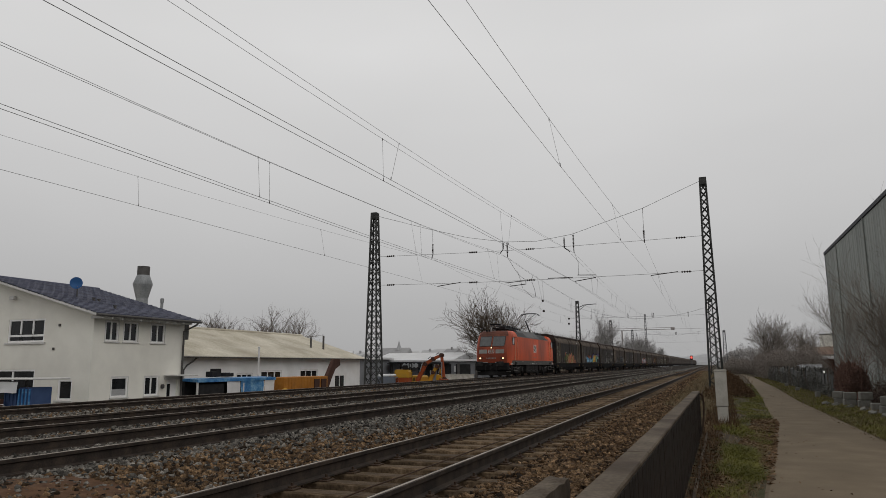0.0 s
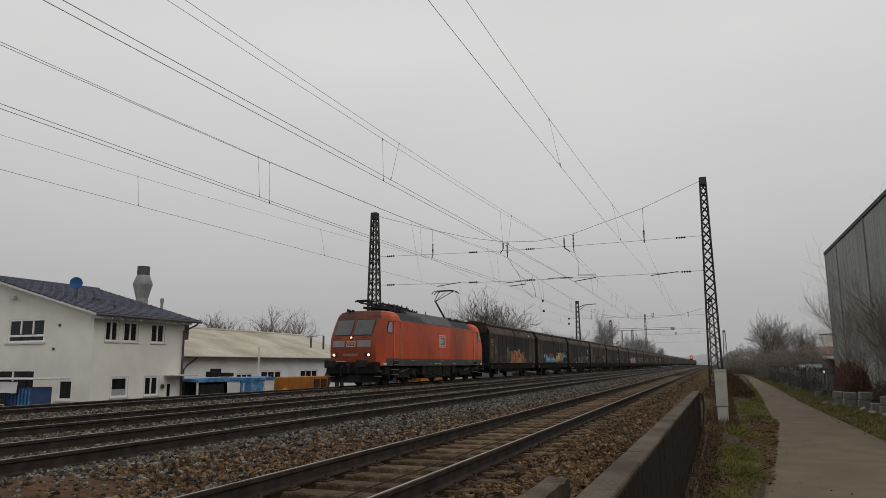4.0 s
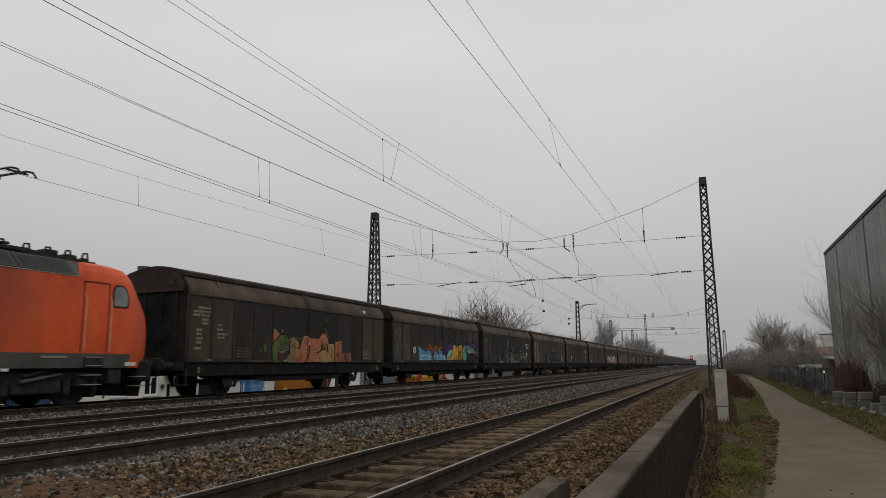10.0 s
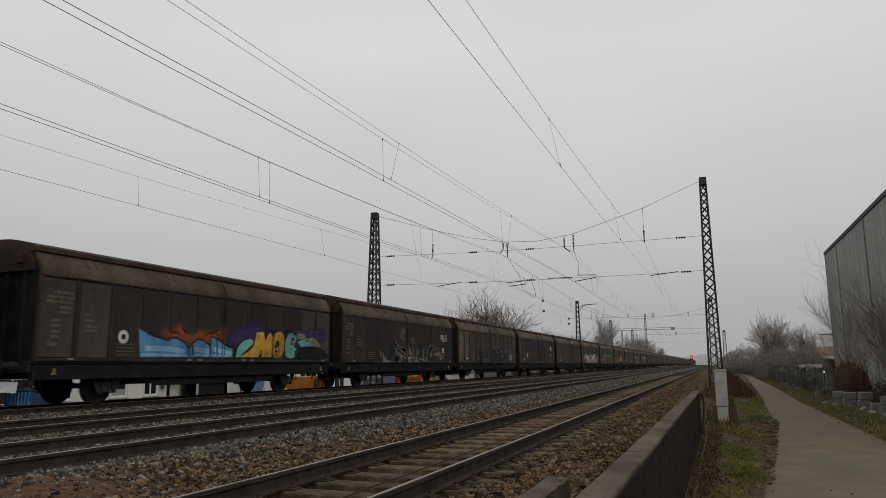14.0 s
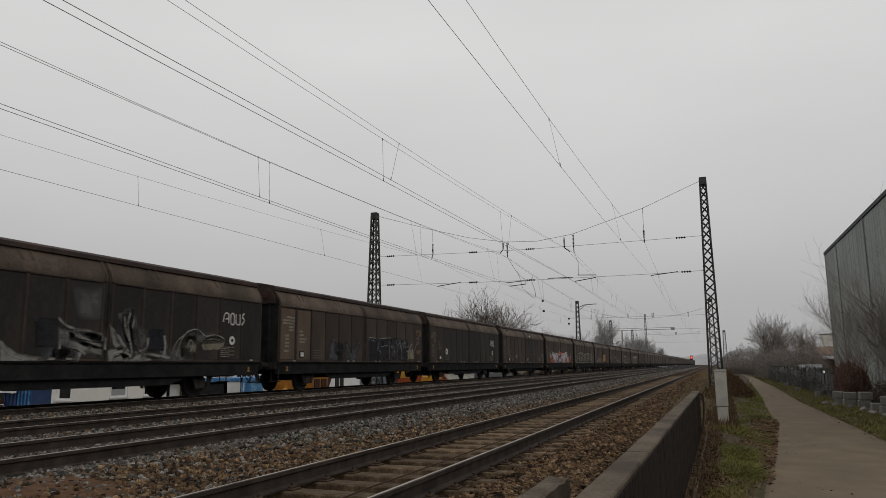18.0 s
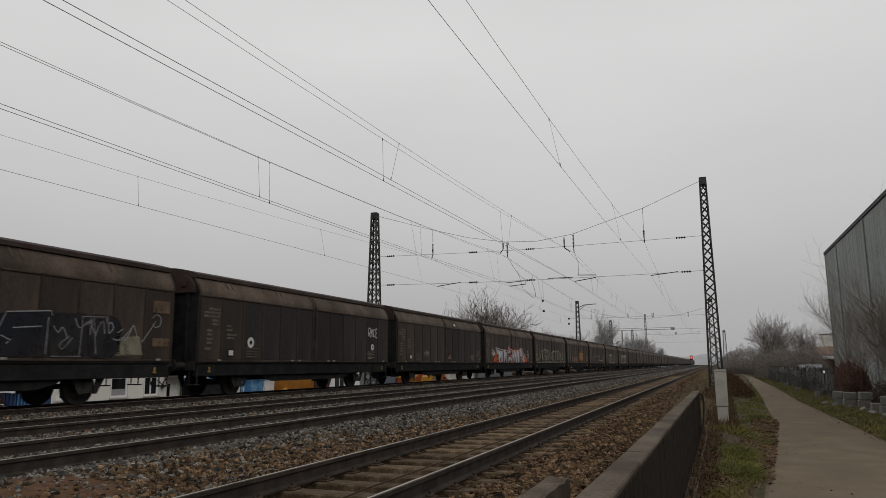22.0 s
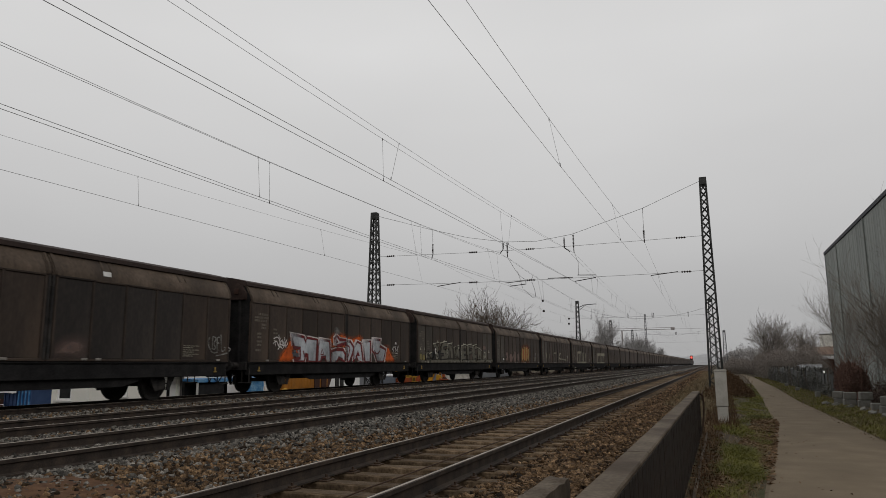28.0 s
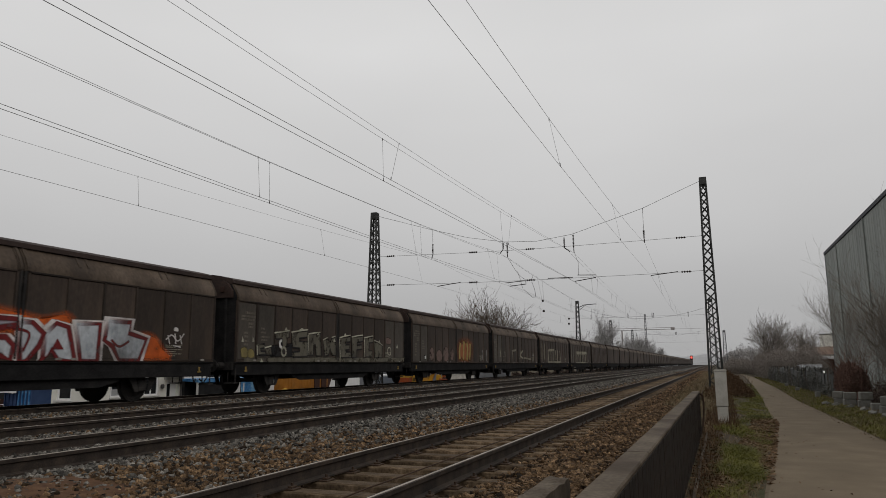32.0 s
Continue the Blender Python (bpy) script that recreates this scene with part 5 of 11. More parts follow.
        part("brake_wheel", Shape().lathe([(0.16, 0), (0.18, 0.015), (0.16, 0.03), (0.14, 0.015)], 14, at=(1.25, -2.2, 0.85), axis="x"), CHASSIS, w)
    # the body sits a little behind the middle of its axles
    for ob in w.children:
        if not ob.name.startswith(("wheelset", "axle_guard")):
            ob.location.y += 0.22
    return w


def wagon_at(k):
    return -13.95 + PITCH * k + WAGON_HALF


NEAR_WAGONS, ALL_WAGONS = 13, 44
first_near = wagon_parts(2)
wagons = [first_near] + [copy_thing(first_near, Matrix()) for k in range(NEAR_WAGONS - 1)]
first_far = wagon_parts(1)
wagons += [first_far] + [copy_thing(first_far, Matrix()) for k in range(ALL_WAGONS - NEAR_WAGONS - 1)]
for k, w in enumerate(wagons):
    moving.append((w, wagon_at(k)))
    if k < 10:
        for ob in w.children:
            if ob.name.startswith("wheelset"):
                rolling.append((ob, ob.location.y, 0.5))

# ---------------------------------------------------------------- stencils and sprayed paint on the wagons
def paint(name, colours, rough=0.7, wear=0.9):
    """Sprayed paint: soft at its edges by the mesh's own "cover", rubbed thin in patches, with the wall showing through."""
    m = surface(name, colours, rough, scale=2.2, fine=16, stretch=(1, 1, 0.5), bump=0, dirt=(0.036, 0.029, 0.024), dirt_scale=wear, dirt_amount=0.9 if wear > 1 else 0.6)
    n, l = m.node_tree.nodes, m.node_tree.links
    cover, grain, co = n.new("ShaderNodeAttribute"), n.new("ShaderNodeTexNoise"), n.new("ShaderNodeTexCoord")
    cover.attribute_name = "cover"
    grain.inputs["Scale"].default_value, grain.inputs["Detail"].default_value = 3.2, 7.0
    l.new(co.outputs["Object"], grain.inputs["Vector"])
    thin, product = n.new("ShaderNodeMapRange"), n.new("ShaderNodeMath")
    for i, value in enumerate((0.3, 0.5, 0.62 if wear < 1 else 0.35, 1.0), 1):
        thin.inputs[i].default_value = value
    product.operation = "MULTIPLY"
    l.new(grain.outputs[0], thin.inputs[0])
    l.new(thin.outputs[0], product.inputs[0])
    l.new(cover.outputs["Fac"], product.inputs[1])
    l.new(product.outputs[0], n["Principled BSDF"].inputs["Alpha"])
    return m


SILVER = paint("spray_silver", [(0.312, 0.338, 0.364), (0.442, 0.468, 0.494), (0.546, 0.572, 0.598)])
DEEP_RED = paint("spray_deep_red", [(0.11, 0.012, 0.014), (0.17, 0.02, 0.02)])
WHITE_LINE = paint("spray_white", [(0.5, 0.46, 0.44), (0.66, 0.62, 0.6)])
HOT_ORANGE = paint("spray_orange", [(0.52, 0.09, 0.013), (0.72, 0.135, 0.02)])
DULL_ORANGE = paint("spray_dull_orange", [(0.221, 0.065, 0.0234), (0.338, 0.104, 0.039)])
SALMON = paint("spray_salmon", [(0.33, 0.108, 0.056), (0.45, 0.155, 0.085)])
TAN = paint("spray_tan", [(0.31, 0.19, 0.075), (0.43, 0.275, 0.115)])
LEAF_GREEN = paint("spray_green", [(0.066, 0.1, 0.027), (0.112, 0.158, 0.045)])
SKY_BLUE = paint("spray_blue", [(0.06, 0.225, 0.4), (0.125, 0.34, 0.54)])
PALE_BLUE = paint("spray_pale_blue", [(0.208, 0.442, 0.598), (0.338, 0.572, 0.728)])
GOLD_YELLOW = paint("spray_gold", [(0.546, 0.286, 0.026), (0.728, 0.403, 0.0455)])
TEAL = paint("spray_teal", [(0.13, 0.39, 0.338), (0.221, 0.52, 0.455)])
VIOLET = paint("spray_violet", [(0.039, 0.026, 0.091), (0.065, 0.0455, 0.143)])
BLACK_LINE = paint("spray_black", [(0.006, 0.006, 0.007), (0.012, 0.012, 0.013)])
BONE = paint("spray_bone", [(0.17, 0.155, 0.115), (0.27, 0.245, 0.18)])
BONE_DIM = paint("spray_bone_dim", [(0.1, 0.091, 0.068), (0.165, 0.15, 0.113)], wear=2.2)
BONE_PALE = paint("spray_bone_pale", [(0.34, 0.32, 0.25), (0.5, 0.47, 0.37)])
DIM_ROSE = paint("spray_dim_rose", [(0.13, 0.085, 0.07), (0.2, 0.135, 0.115)], wear=2.2)
GHOST_SMEAR = paint("spray_ghost_smear", [(0.075, 0.071, 0.067), (0.14, 0.134, 0.126)], wear=2.2)
GHOST = paint("spray_ghost_grey", [(0.16, 0.152, 0.14), (0.34, 0.325, 0.3)], wear=2.2)
BONE_YELLOW = paint("spray_faded_yellow", [(0.24, 0.19, 0.06), (0.33, 0.27, 0.1)])

PAINT_X = 1.431


def covered(name, shape, cover, mat, parent, label=""):
    """A sheet of paint with how far it covers at each of its points."""
    me = shape.mesh(name, mat)
    me.attributes.new("cover", "FLOAT", "POINT").data.foreach_set("value", cover)
    return part(name, me, None, parent, label)


def blot(w, name, outline, mat, layer=0, soft=0.03, label=""):
    """A patch of sprayed paint: an outline in (y, z) on the wagon's side, with a soft rim."""
    pts = [Vector(p) for p in outline]
    n = len(pts)
    turn = 1 if sum(a.x * b.y - b.x * a.y for a, b in zip(pts, pts[1:] + pts[:1])) > 0 else -1
    rim = []
    for i, p in enumerate(pts):
        way = (pts[(i + 1) % n] - pts[i - 1]).normalized()
        q = p + Vector((way.y, -way.x)) * (soft * turn)
        rim.append(Vector((q.x, max(q.y, 1.172))))
    x = PAINT_X + 0.0016 * layer
    belts = [(i, (i + 1) % n, n + (i + 1) % n, n + i) for i in range(n)]
    if soft < 0.1:
        s = Shape().add([(x, *p) for p in pts] + [(x, *p) for p in rim], [tuple(range(n))] + belts)
        return covered(name, s, [1.0] * n + [0.0] * n, mat, w, label)
    mid = sum(pts, Vector((0, 0))) / n
    core = [mid + (p - mid) * 0.62 for p in pts]
    s = Shape().add([(x, *p) for p in core] + [(x, *p) for p in pts] + [(x, *p) for p in rim], [tuple(range(n))] + belts + [tuple(n + k for k in q) for q in belts])
    return covered(name, s, [0.9] * n + [0.45] * n + [0.0] * n, mat, w, label)


def stroke(shape, cover, points, width, layer, lift=0.0):
    """A sprayed line along points, soft at both sides."""
    pts, fade = [Vector(p) for p in points], min(0.03, width * (0.12 if width < 0.07 else 0.22))
    x, n, b = PAINT_X + 0.0016 * layer + lift, len(points), len(shape.v)
    for i, p in enumerate(pts):
        way = (pts[min(i + 1, n - 1)] - pts[max(i - 1, 0)]).normalized()
        side = Vector((-way.y, way.x))
        ends = 0.0 if i in (0, n - 1) and width > 0.06 else 1.0
        for off, c in ((-width / 2 - fade * 0.4, 0.0), (-width / 2 + fade, ends), (width / 2 - fade, ends), (width / 2 + fade * 0.4, 0.0)):
            q = p + side * off
            shape.v.append((x + 0.0006 * i / n, q.x, max(q.y, 1.172)))
            cover.append(c)
    for i in range(n - 1):
        for k in range(3):
            shape.f.append((b + 4 * i + k, b + 4 * i + k + 1, b + 4 * i + k + 5, b + 4 * i + k + 4))
            shape.s.append(0)


def bend(points, n=5):
    """A smooth line through points."""
    pts = [Vector(p) for p in points]
    out = []
    for i in range(len(pts) - 1):
        p0, p1, p2, p3 = pts[max(i - 1, 0)], pts[i], pts[i + 1], pts[min(i + 2, len(pts) - 1)]
        for k in range(n):
            u = k / n
            out.append(0.5 * (2 * p1 + (p2 - p0) * u + (2 * p0 - 5 * p1 + 4 * p2 - p3) * u * u + (3 * p1 - p0 - 3 * p2 + p3) * u ** 3))
    return out + [pts[-1]]


def strokes(w, name, lines, width, mat, layer, label="", smooth=True):
    for i, line in enumerate(lines):
        s, cover = Shape(), []
        if len(line) == 2:
            a, b = Vector(line[0]), Vector(line[1])
            line = [a.lerp(b, u) for u in (0.0, 0.06, 0.5, 0.94, 1.0)]
        stroke(s, cover, bend(line) if smooth else [Vector(p) for p in line], width, layer, 0.0002 * i)
        covered(name, s, cover, mat, w, label)


WAGON_MARK = surface("faded_stencil", [(0.07, 0.058, 0.045), (0.19, 0.165, 0.13)], 0.8, scale=6, fine=30, bump=0, dirt=(0.045, 0.037, 0.03), dirt_scale=3, dirt_amount=0.8)
STENCIL_CREAM = surface("cream_stencil", [(0.16, 0.145, 0.11), (0.3, 0.275, 0.215)], 0.8, scale=5, fine=30, bump=0, dirt=(0.06, 0.05, 0.04), dirt_scale=2, dirt_amount=0.7)
GHOST_BLUE = paint("spray_ghost_blue", [(0.058, 0.06, 0.066), (0.1, 0.104, 0.112)], wear=2.2)
bar_meshes = {}


def bar(w, y, z, length, height, mat=WAGON_MARK, name="stencil_bar"):
    key = (round(length, 2), round(height, 2), mat.name)
    if key not in bar_meshes:
        s, at, dice = Shape(), 0.0, random.Random(int(length * 1000) + int(height * 100))
        while at < length - 0.02:
            step = min(dice.uniform(0.03, 0.15), length - at)
            s.box(0, at, 0, 0.004, at + step, height * dice.uniform(0.75, 1.0))
            at += step + dice.uniform(0.015, 0.04)
        bar_meshes[key] = s.mesh(name, mat)
    ob = part(name, bar_meshes[key], None, w, at=pose(1.404, y, z))
    ob["kind"] = "stuff"
    return ob


def disc(w, y, z, r):
    d = part("wheel_mark", Shape().lathe([(0.001, 0), (r, 0), (r, 0.004)], 20, at=(PAINT_X - 0.003, y, z), axis="x"), WHITE_PAINT, w, "white round mark")
    part("centre", Shape().lathe([(0.001, 0), (r * 0.42, 0), (r * 0.42, 0.008)], 10, at=(PAINT_X - 0.003, y, z), axis="x"), UNDERFRAME, d)


mark = random.Random(4)
for k, w in enumerate(wagons[:NEAR_WAGONS]):
    # stencilled data on the first two panels
    for z, y, l in ((2.88, -6.5, 0.6), (2.76, -6.72, 0.85), (2.64, -6.72, 0.78), (2.5, -6.3, 0.32), (2.38, -6.3, 0.3), (2.16, -6.55, 0.26), (2.03, -6.53, 0.24), (1.88, -6.55, 0.3), (1.75, -6.53, 0.24), (1.56, -6.62, 0.32)):
        bar(w, y, z, l, 0.085, STENCIL_CREAM if k in (0, 3) else WAGON_MARK)
    for z, y, l in ((2.36, -5.52, 0.22), (2.22, -5.52, 0.3), (2.06, -5.52, 0.55), (1.95, -5.5, 0.4)):
        bar(w, y, z, l, 0.075, STENCIL_CREAM if k in (0, 3) else WAGON_MARK)
    for z in (1.34, 1.44, 1.54, 1.64):
        bar(w, -4.4, z, 0.72 - 0.1 * mark.random(), 0.035)
    for z, l in ((1.335, 0.5), (1.395, 0.74), (1.46, 0.52), (1.525, 0.74), (1.595, 0.5), (1.655, 0.74)):
        bar(w, 5.15, z, l, 0.032, STENCIL_CREAM)
    if k in (1, 4, 7):
        disc(w, -4.18, 1.86, 0.19)
    if k in (4, 9):
        disc(w, 5.6, 1.9, 0.15)
    if k in (3, 4, 5, 8):
        tag = part("waybill_plate", Shape().box(1.405, -5.5, 1.35, 1.435, -5.18, 1.6, 0.004), UNDERFRAME, w, "white waybill in a dark holder", at=pose(0, 0.05 * k - 0.15, 0))
        part("sheet", Shape().box(1.434, -5.46, 1.39, 1.438, -5.22, 1.56, 0.001), CHALK, tag)
    if k in (0, 5):
        part("roof_label", Shape().box(0, -0.14, -0.07, 0.006, 0.14, 0.07, 0.002), CHALK, w, at=pose(1.378, 5.3 if k == 0 else 2.0, 3.56, 0, -16, 0))
    # the walls differ in grime, the fixed end panels in tone
    if k in (0, 1, 2, 4):
        for wall_ob in w.children:
            for ob in wall_ob.children:
                if ob.data is panel_mesh:
                    ob.data = panel_grimy
    if k == 5:
        for wall_ob in w.children:
            for ob in wall_ob.children:
                if ob.data is panel_mesh and 0 < ob.location.y < 4.6:
                    ob.data = panel_grimy
    if k in (0, 1, 7):
        for wall_ob in w.children:
            for ob in wall_ob.children:
                if ob.name.startswith("panel") and ob.location.y > 4.6:
                    ob.data = panel_brown if k == 0 else panel_dim
    if k != 3:
        for wall_ob in w.children:
            for ob in wall_ob.children:
                if ob.data is panel_tan:
                    ob.data = panel_brown if k == 0 else ((panel_grimy if k == 2 else panel_mesh) if k in (2, 4, 5, 6, 10, 12) else panel_dim)

BLUE_BLACK = paint("spray_blue_black", [(0.0075, 0.0085, 0.0125), (0.013, 0.0145, 0.02)])
CHALKY = paint("spray_chalky", [(0.2, 0.2, 0.205), (0.36, 0.36, 0.365)])
PATCH_BROWN = paint("spray_brown", [(0.105, 0.068, 0.043), (0.15, 0.1, 0.066)])

# first wagon: a green head with a red cap beside tan and salmon letters
w = wagons[0]
blot(w, "sprayed_shape", [(-3.12, 1.61), (-3.04, 1.66), (-2.99, 1.59), (-3.09, 1.54)], LEAF_GREEN, 0, 0.05)
blot(w, "sprayed_shape", [(-2.9, 1.76), (-2.75, 1.82), (-2.65, 1.59), (-2.79, 1.52)], LEAF_GREEN, 0, 0.05)
blot(w, "sprayed_shape", bend([(-2.25, 1.87), (-2.06, 2.04), (-1.84, 2.19), (-1.55, 2.25), (-1.28, 2.16), (-1.16, 1.92), (-1.19, 1.66), (-1.5, 1.58), (-1.77, 1.65), (-1.92, 1.54), (-1.95, 1.34), (-1.85, 1.17), (-2.15, 1.17), (-2.27, 1.37), (-2.32, 1.63)], 3), LEAF_GREEN, 1, 0.03, "green sprayed head")
blot(w, "sprayed_shape", [(-2.25, 2.4), (-1.81, 2.22), (-2.21, 1.97), (-2.25, 1.83)], SALMON, 2, 0.03)
blot(w, "sprayed_shape", [(-1.88, 1.59), (-1.43, 1.62), (-1.43, 1.55), (-1.8, 1.48)], BONE, 2, 0.015)
blot(w, "sprayed_shape", [(-1.92, 1.47), (-1.47, 1.52), (-1.48, 1.28), (-1.83, 1.27)], DEEP_RED, 3, 0.02)
blot(w, "sprayed_shape", bend([(-1.17, 2.04), (-0.93, 2.14), (-0.66, 2.06), (-0.49, 1.89), (-0.53, 1.67), (-0.16, 1.72), (-0.07, 1.18), (-1.4, 1.17), (-1.31, 1.31), (-1.1, 1.52)], 3), TAN, 1, 0.03, "tan and salmon sprayed letters")
blot(w, "sprayed_shape", bend([(-0.33, 1.82), (-0.14, 2.16), (0.25, 2.15), (0.31, 1.69), (-0.07, 1.18), (-0.7, 1.18)], 3), SALMON, 2, 0.03)
blot(w, "sprayed_shape", [(0.28, 2.14), (1.09, 2.13), (1.29, 2.33), (1.59, 2.39), (1.79, 2.16), (1.87, 1.93), (1.31, 1.95), (1.21, 1.72), (0.34, 1.66)], SALMON, 2, 0.03)
blot(w, "sprayed_shape", [(0.34, 1.58), (0.98, 1.56), (0.89, 1.18), (-0.01, 1.18)], SALMON, 2, 0.03)
blot(w, "sprayed_shape", bend([(1.04, 1.52), (1.42, 1.66), (1.83, 1.57), (1.92, 1.18), (0.89, 1.18)], 3), TAN, 2, 0.03)
blot(w, "sprayed_shape", [(1.84, 1.97), (2.32, 1.98), (2.43, 1.19), (1.95, 1.18)], TAN, 2, 0.02)
blot(w, "sprayed_shape", [(2.45, 2.03), (2.91, 2.1), (3.01, 1.55), (3.86, 1.57), (3.88, 1.19), (2.5, 1.19)], SALMON, 2, 0.02)
strokes(w, "sprayed_line", [[(0.34, 1.62), (0.8, 1.63), (1.15, 1.7), (1.25, 2.02), (1.41, 2.26), (1.61, 2.02), (1.7, 1.65), (1.82, 1.22)], [(-0.17, 1.81), (-0.14, 2.14), (0.05, 2.2), (0.25, 2.1), (0.34, 1.7)], [(-0.61, 1.32), (-0.41, 1.5), (-0.1, 1.58), (0.29, 1.6)], [(1.17, 1.3), (1.4, 1.53), (1.71, 1.49)]], 0.085, TAN, 4, "")
strokes(w, "sprayed_line", [[(-1, 1.73), (-0.85, 1.88), (-0.69, 1.67)], [(1.39, 1.72), (1.46, 1.99), (1.6, 1.76)], [(2.1, 1.82), (2.17, 1.3)], [(2.72, 1.95), (2.76, 1.35)]], 0.11, DULL_ORANGE, 3, "")
strokes(w, "sprayed_line", [[(-1.07, 2.08), (-0.83, 2.16), (-0.46, 2.09), (-0.19, 2.15)], [(1.65, 2.92), (1.8, 2.99)], [(1.54, 2.7), (1.61, 2.51), (1.78, 2.36), (1.79, 2.12)], [(3.12, 2.17), (3.32, 2.22), (3.44, 2.02)], [(3.13, 1.88), (3.35, 1.77), (3.19, 1.56)], [(1.05, 1.33), (1.35, 1.37)]], 0.07, LEAF_GREEN, 3, "")
strokes(w, "sprayed_line", [[(-2.25, 1.87), (-2.06, 2.04), (-1.84, 2.19), (-1.55, 2.25), (-1.28, 2.16), (-1.16, 1.92), (-1.19, 1.66)], [(-1.81, 1.9), (-1.74, 1.83), (-1.65, 1.89)], [(-1.53, 1.94), (-1.45, 1.88), (-1.36, 1.95)], [(-1.13, 1.49), (-1.13, 1.9), (-0.97, 2.05)], [(-0.58, 1.67), (-0.44, 1.89), (-0.53, 2.07)], [(0.25, 2.14), (0.34, 1.66), (0.04, 1.18)], [(1.87, 1.97), (2.39, 1.92), (2.4, 1.27)], [(1.24, 1.72), (1.25, 1.98), (1.41, 2.22)]], 0.055, BLACK_LINE, 5, "")
strokes(w, "sprayed_line", [[(-2.25, 2.4), (-2.06, 2.33)], [(-1.69, 2.43), (-1.65, 2.3)], [(3.02, 2.11), (3.05, 1.6)], [(3.86, 1.61), (3.88, 1.23)], [(-1.4, 1.24), (-1, 1.19)], [(0.13, 2.21), (0.28, 2.1), (0.3, 1.84)]], 0.03, WHITE_LINE, 6, "white sprayed glints")
strokes(w, "sprayed_line", [[(-1.4, 1.21), (-0.65, 1.19)], [(0.65, 1.22), (1.61, 1.2)], [(-0.96, 1.28), (-0.66, 1.28)]], 0.06, BONE_YELLOW, 4, "")

# second wagon: blue field under a jagged edge, gold and teal letters
w = wagons[1]
blot(w, "sprayed_shape", bend([(-2.74, 1.91), (-2.57, 2.13), (-2.27, 2.03), (-2, 2.33), (-1.67, 2.06), (-1.25, 2.04), (-0.83, 2.2), (-0.37, 2.07), (0.2, 2.29), (0.35, 1.91), (-0.52, 1.73), (-1.48, 1.64), (-2.35, 1.83)], 3), DULL_ORANGE, 0, 0.16, "dull orange sprayed flare")
blot(w, "sprayed_shape", bend([(0.29, 1.91), (0.7, 2.15), (1.32, 2.38), (1.98, 2.53), (2.62, 2.36), (2.12, 1.88), (1.3, 1.74), (0.61, 1.68)], 3), VIOLET, 0, 0.16, "dark violet sprayed haze")
blot(w, "sprayed_shape", bend([(3.97, 2.41), (5.37, 2.43), (6.81, 2.54), (7.02, 2.11), (5.39, 2.02)], 3), VIOLET, 0, 0.16)
blot(w, "sprayed_shape", [(-3.62, 2.11), (-3.07, 1.94), (-2.4, 1.81), (-2.31, 1.9), (-2.06, 1.9), (-1.7, 1.79), (-1.48, 1.57), (-1.33, 1.75), (-1.08, 1.9), (-0.8, 1.87), (-0.52, 1.73), (-0.45, 1.61), (-0.42, 2), (-0.1, 1.93), (0.2, 1.81), (0.52, 1.68), (0.74, 1.61), (0.75, 1.34), (-3.51, 1.3)], SKY_BLUE, 1, 0.03, "blue sprayed field with a jagged edge")
strokes(w, "sprayed_line", [[(-3.46, 1.55), (-2.33, 1.55), (-1.57, 1.46)], [(-1.22, 1.57), (-0.5, 1.51)], [(-0.31, 1.59), (0.68, 1.45)]], 0.2, PALE_BLUE, 2, "")
strokes(w, "sprayed_line", [[(-3.47, 1.37), (-1.57, 1.37)], [(-1.18, 1.39), (0.63, 1.38)]], 0.11, PALE_BLUE, 2, "")
strokes(w, "sprayed_line", [[(-3.62, 2.11), (-3.07, 1.94), (-2.4, 1.81), (-2.31, 1.9), (-2.06, 1.9), (-1.7, 1.79), (-1.48, 1.57), (-1.33, 1.75), (-1.08, 1.9), (-0.8, 1.87), (-0.52, 1.73), (-0.45, 1.61), (-0.42, 2), (-0.1, 1.93), (0.2, 1.81), (0.52, 1.68), (0.74, 1.61)], [(-1.48, 1.57), (-1.46, 1.32)], [(-0.45, 1.61), (-0.43, 1.33)], [(-0.13, 1.93), (-0.09, 1.33)], [(-1.33, 1.75), (-1.28, 1.36)], [(0.74, 1.61), (0.75, 1.34)]], 0.065, BLACK_LINE, 4, "", smooth=False)
blot(w, "sprayed_shape", bend([(0.91, 1.34), (0.98, 1.67), (1.29, 1.92), (1.61, 1.99), (1.92, 1.88), (1.63, 1.67), (1.31, 1.48), (1.16, 1.34)], 3), TEAL, 2, 0.02)
blot(w, "sprayed_shape", [(1.16, 1.34), (1.64, 1.59), (1.89, 1.75), (2.07, 2.25), (2.52, 2.27), (2.61, 1.94), (2.92, 2.28), (3.11, 2.08), (3.04, 1.36), (2.43, 1.35), (2.42, 1.6), (2.19, 1.35)], GOLD_YELLOW, 3, 0.02, "gold sprayed letter")
blot(w, "sprayed_shape", bend([(3.15, 1.99), (3.36, 2.3), (3.75, 2.27), (3.88, 1.84), (3.71, 1.41), (3.26, 1.34), (3.06, 1.61)], 3), GOLD_YELLOW, 3, 0.02)
blot(w, "sprayed_shape", bend([(3.96, 1.98), (4.18, 2.29), (4.54, 2.28), (4.75, 2.09), (4.56, 1.79), (4.98, 1.69), (4.62, 1.37), (4.07, 1.37), (3.89, 1.71)], 3), TEAL, 3, 0.02)
blot(w, "sprayed_shape", bend([(4.62, 2.24), (5.12, 2.31), (5.42, 2.2), (5.39, 2.09), (4.8, 2.09)], 3), BONE, 2, 0.03)
blot(w, "sprayed_shape", bend([(5.73, 2.12), (6.09, 2.16), (6.56, 1.84), (5.97, 1.76)], 3), BONE, 2, 0.03)
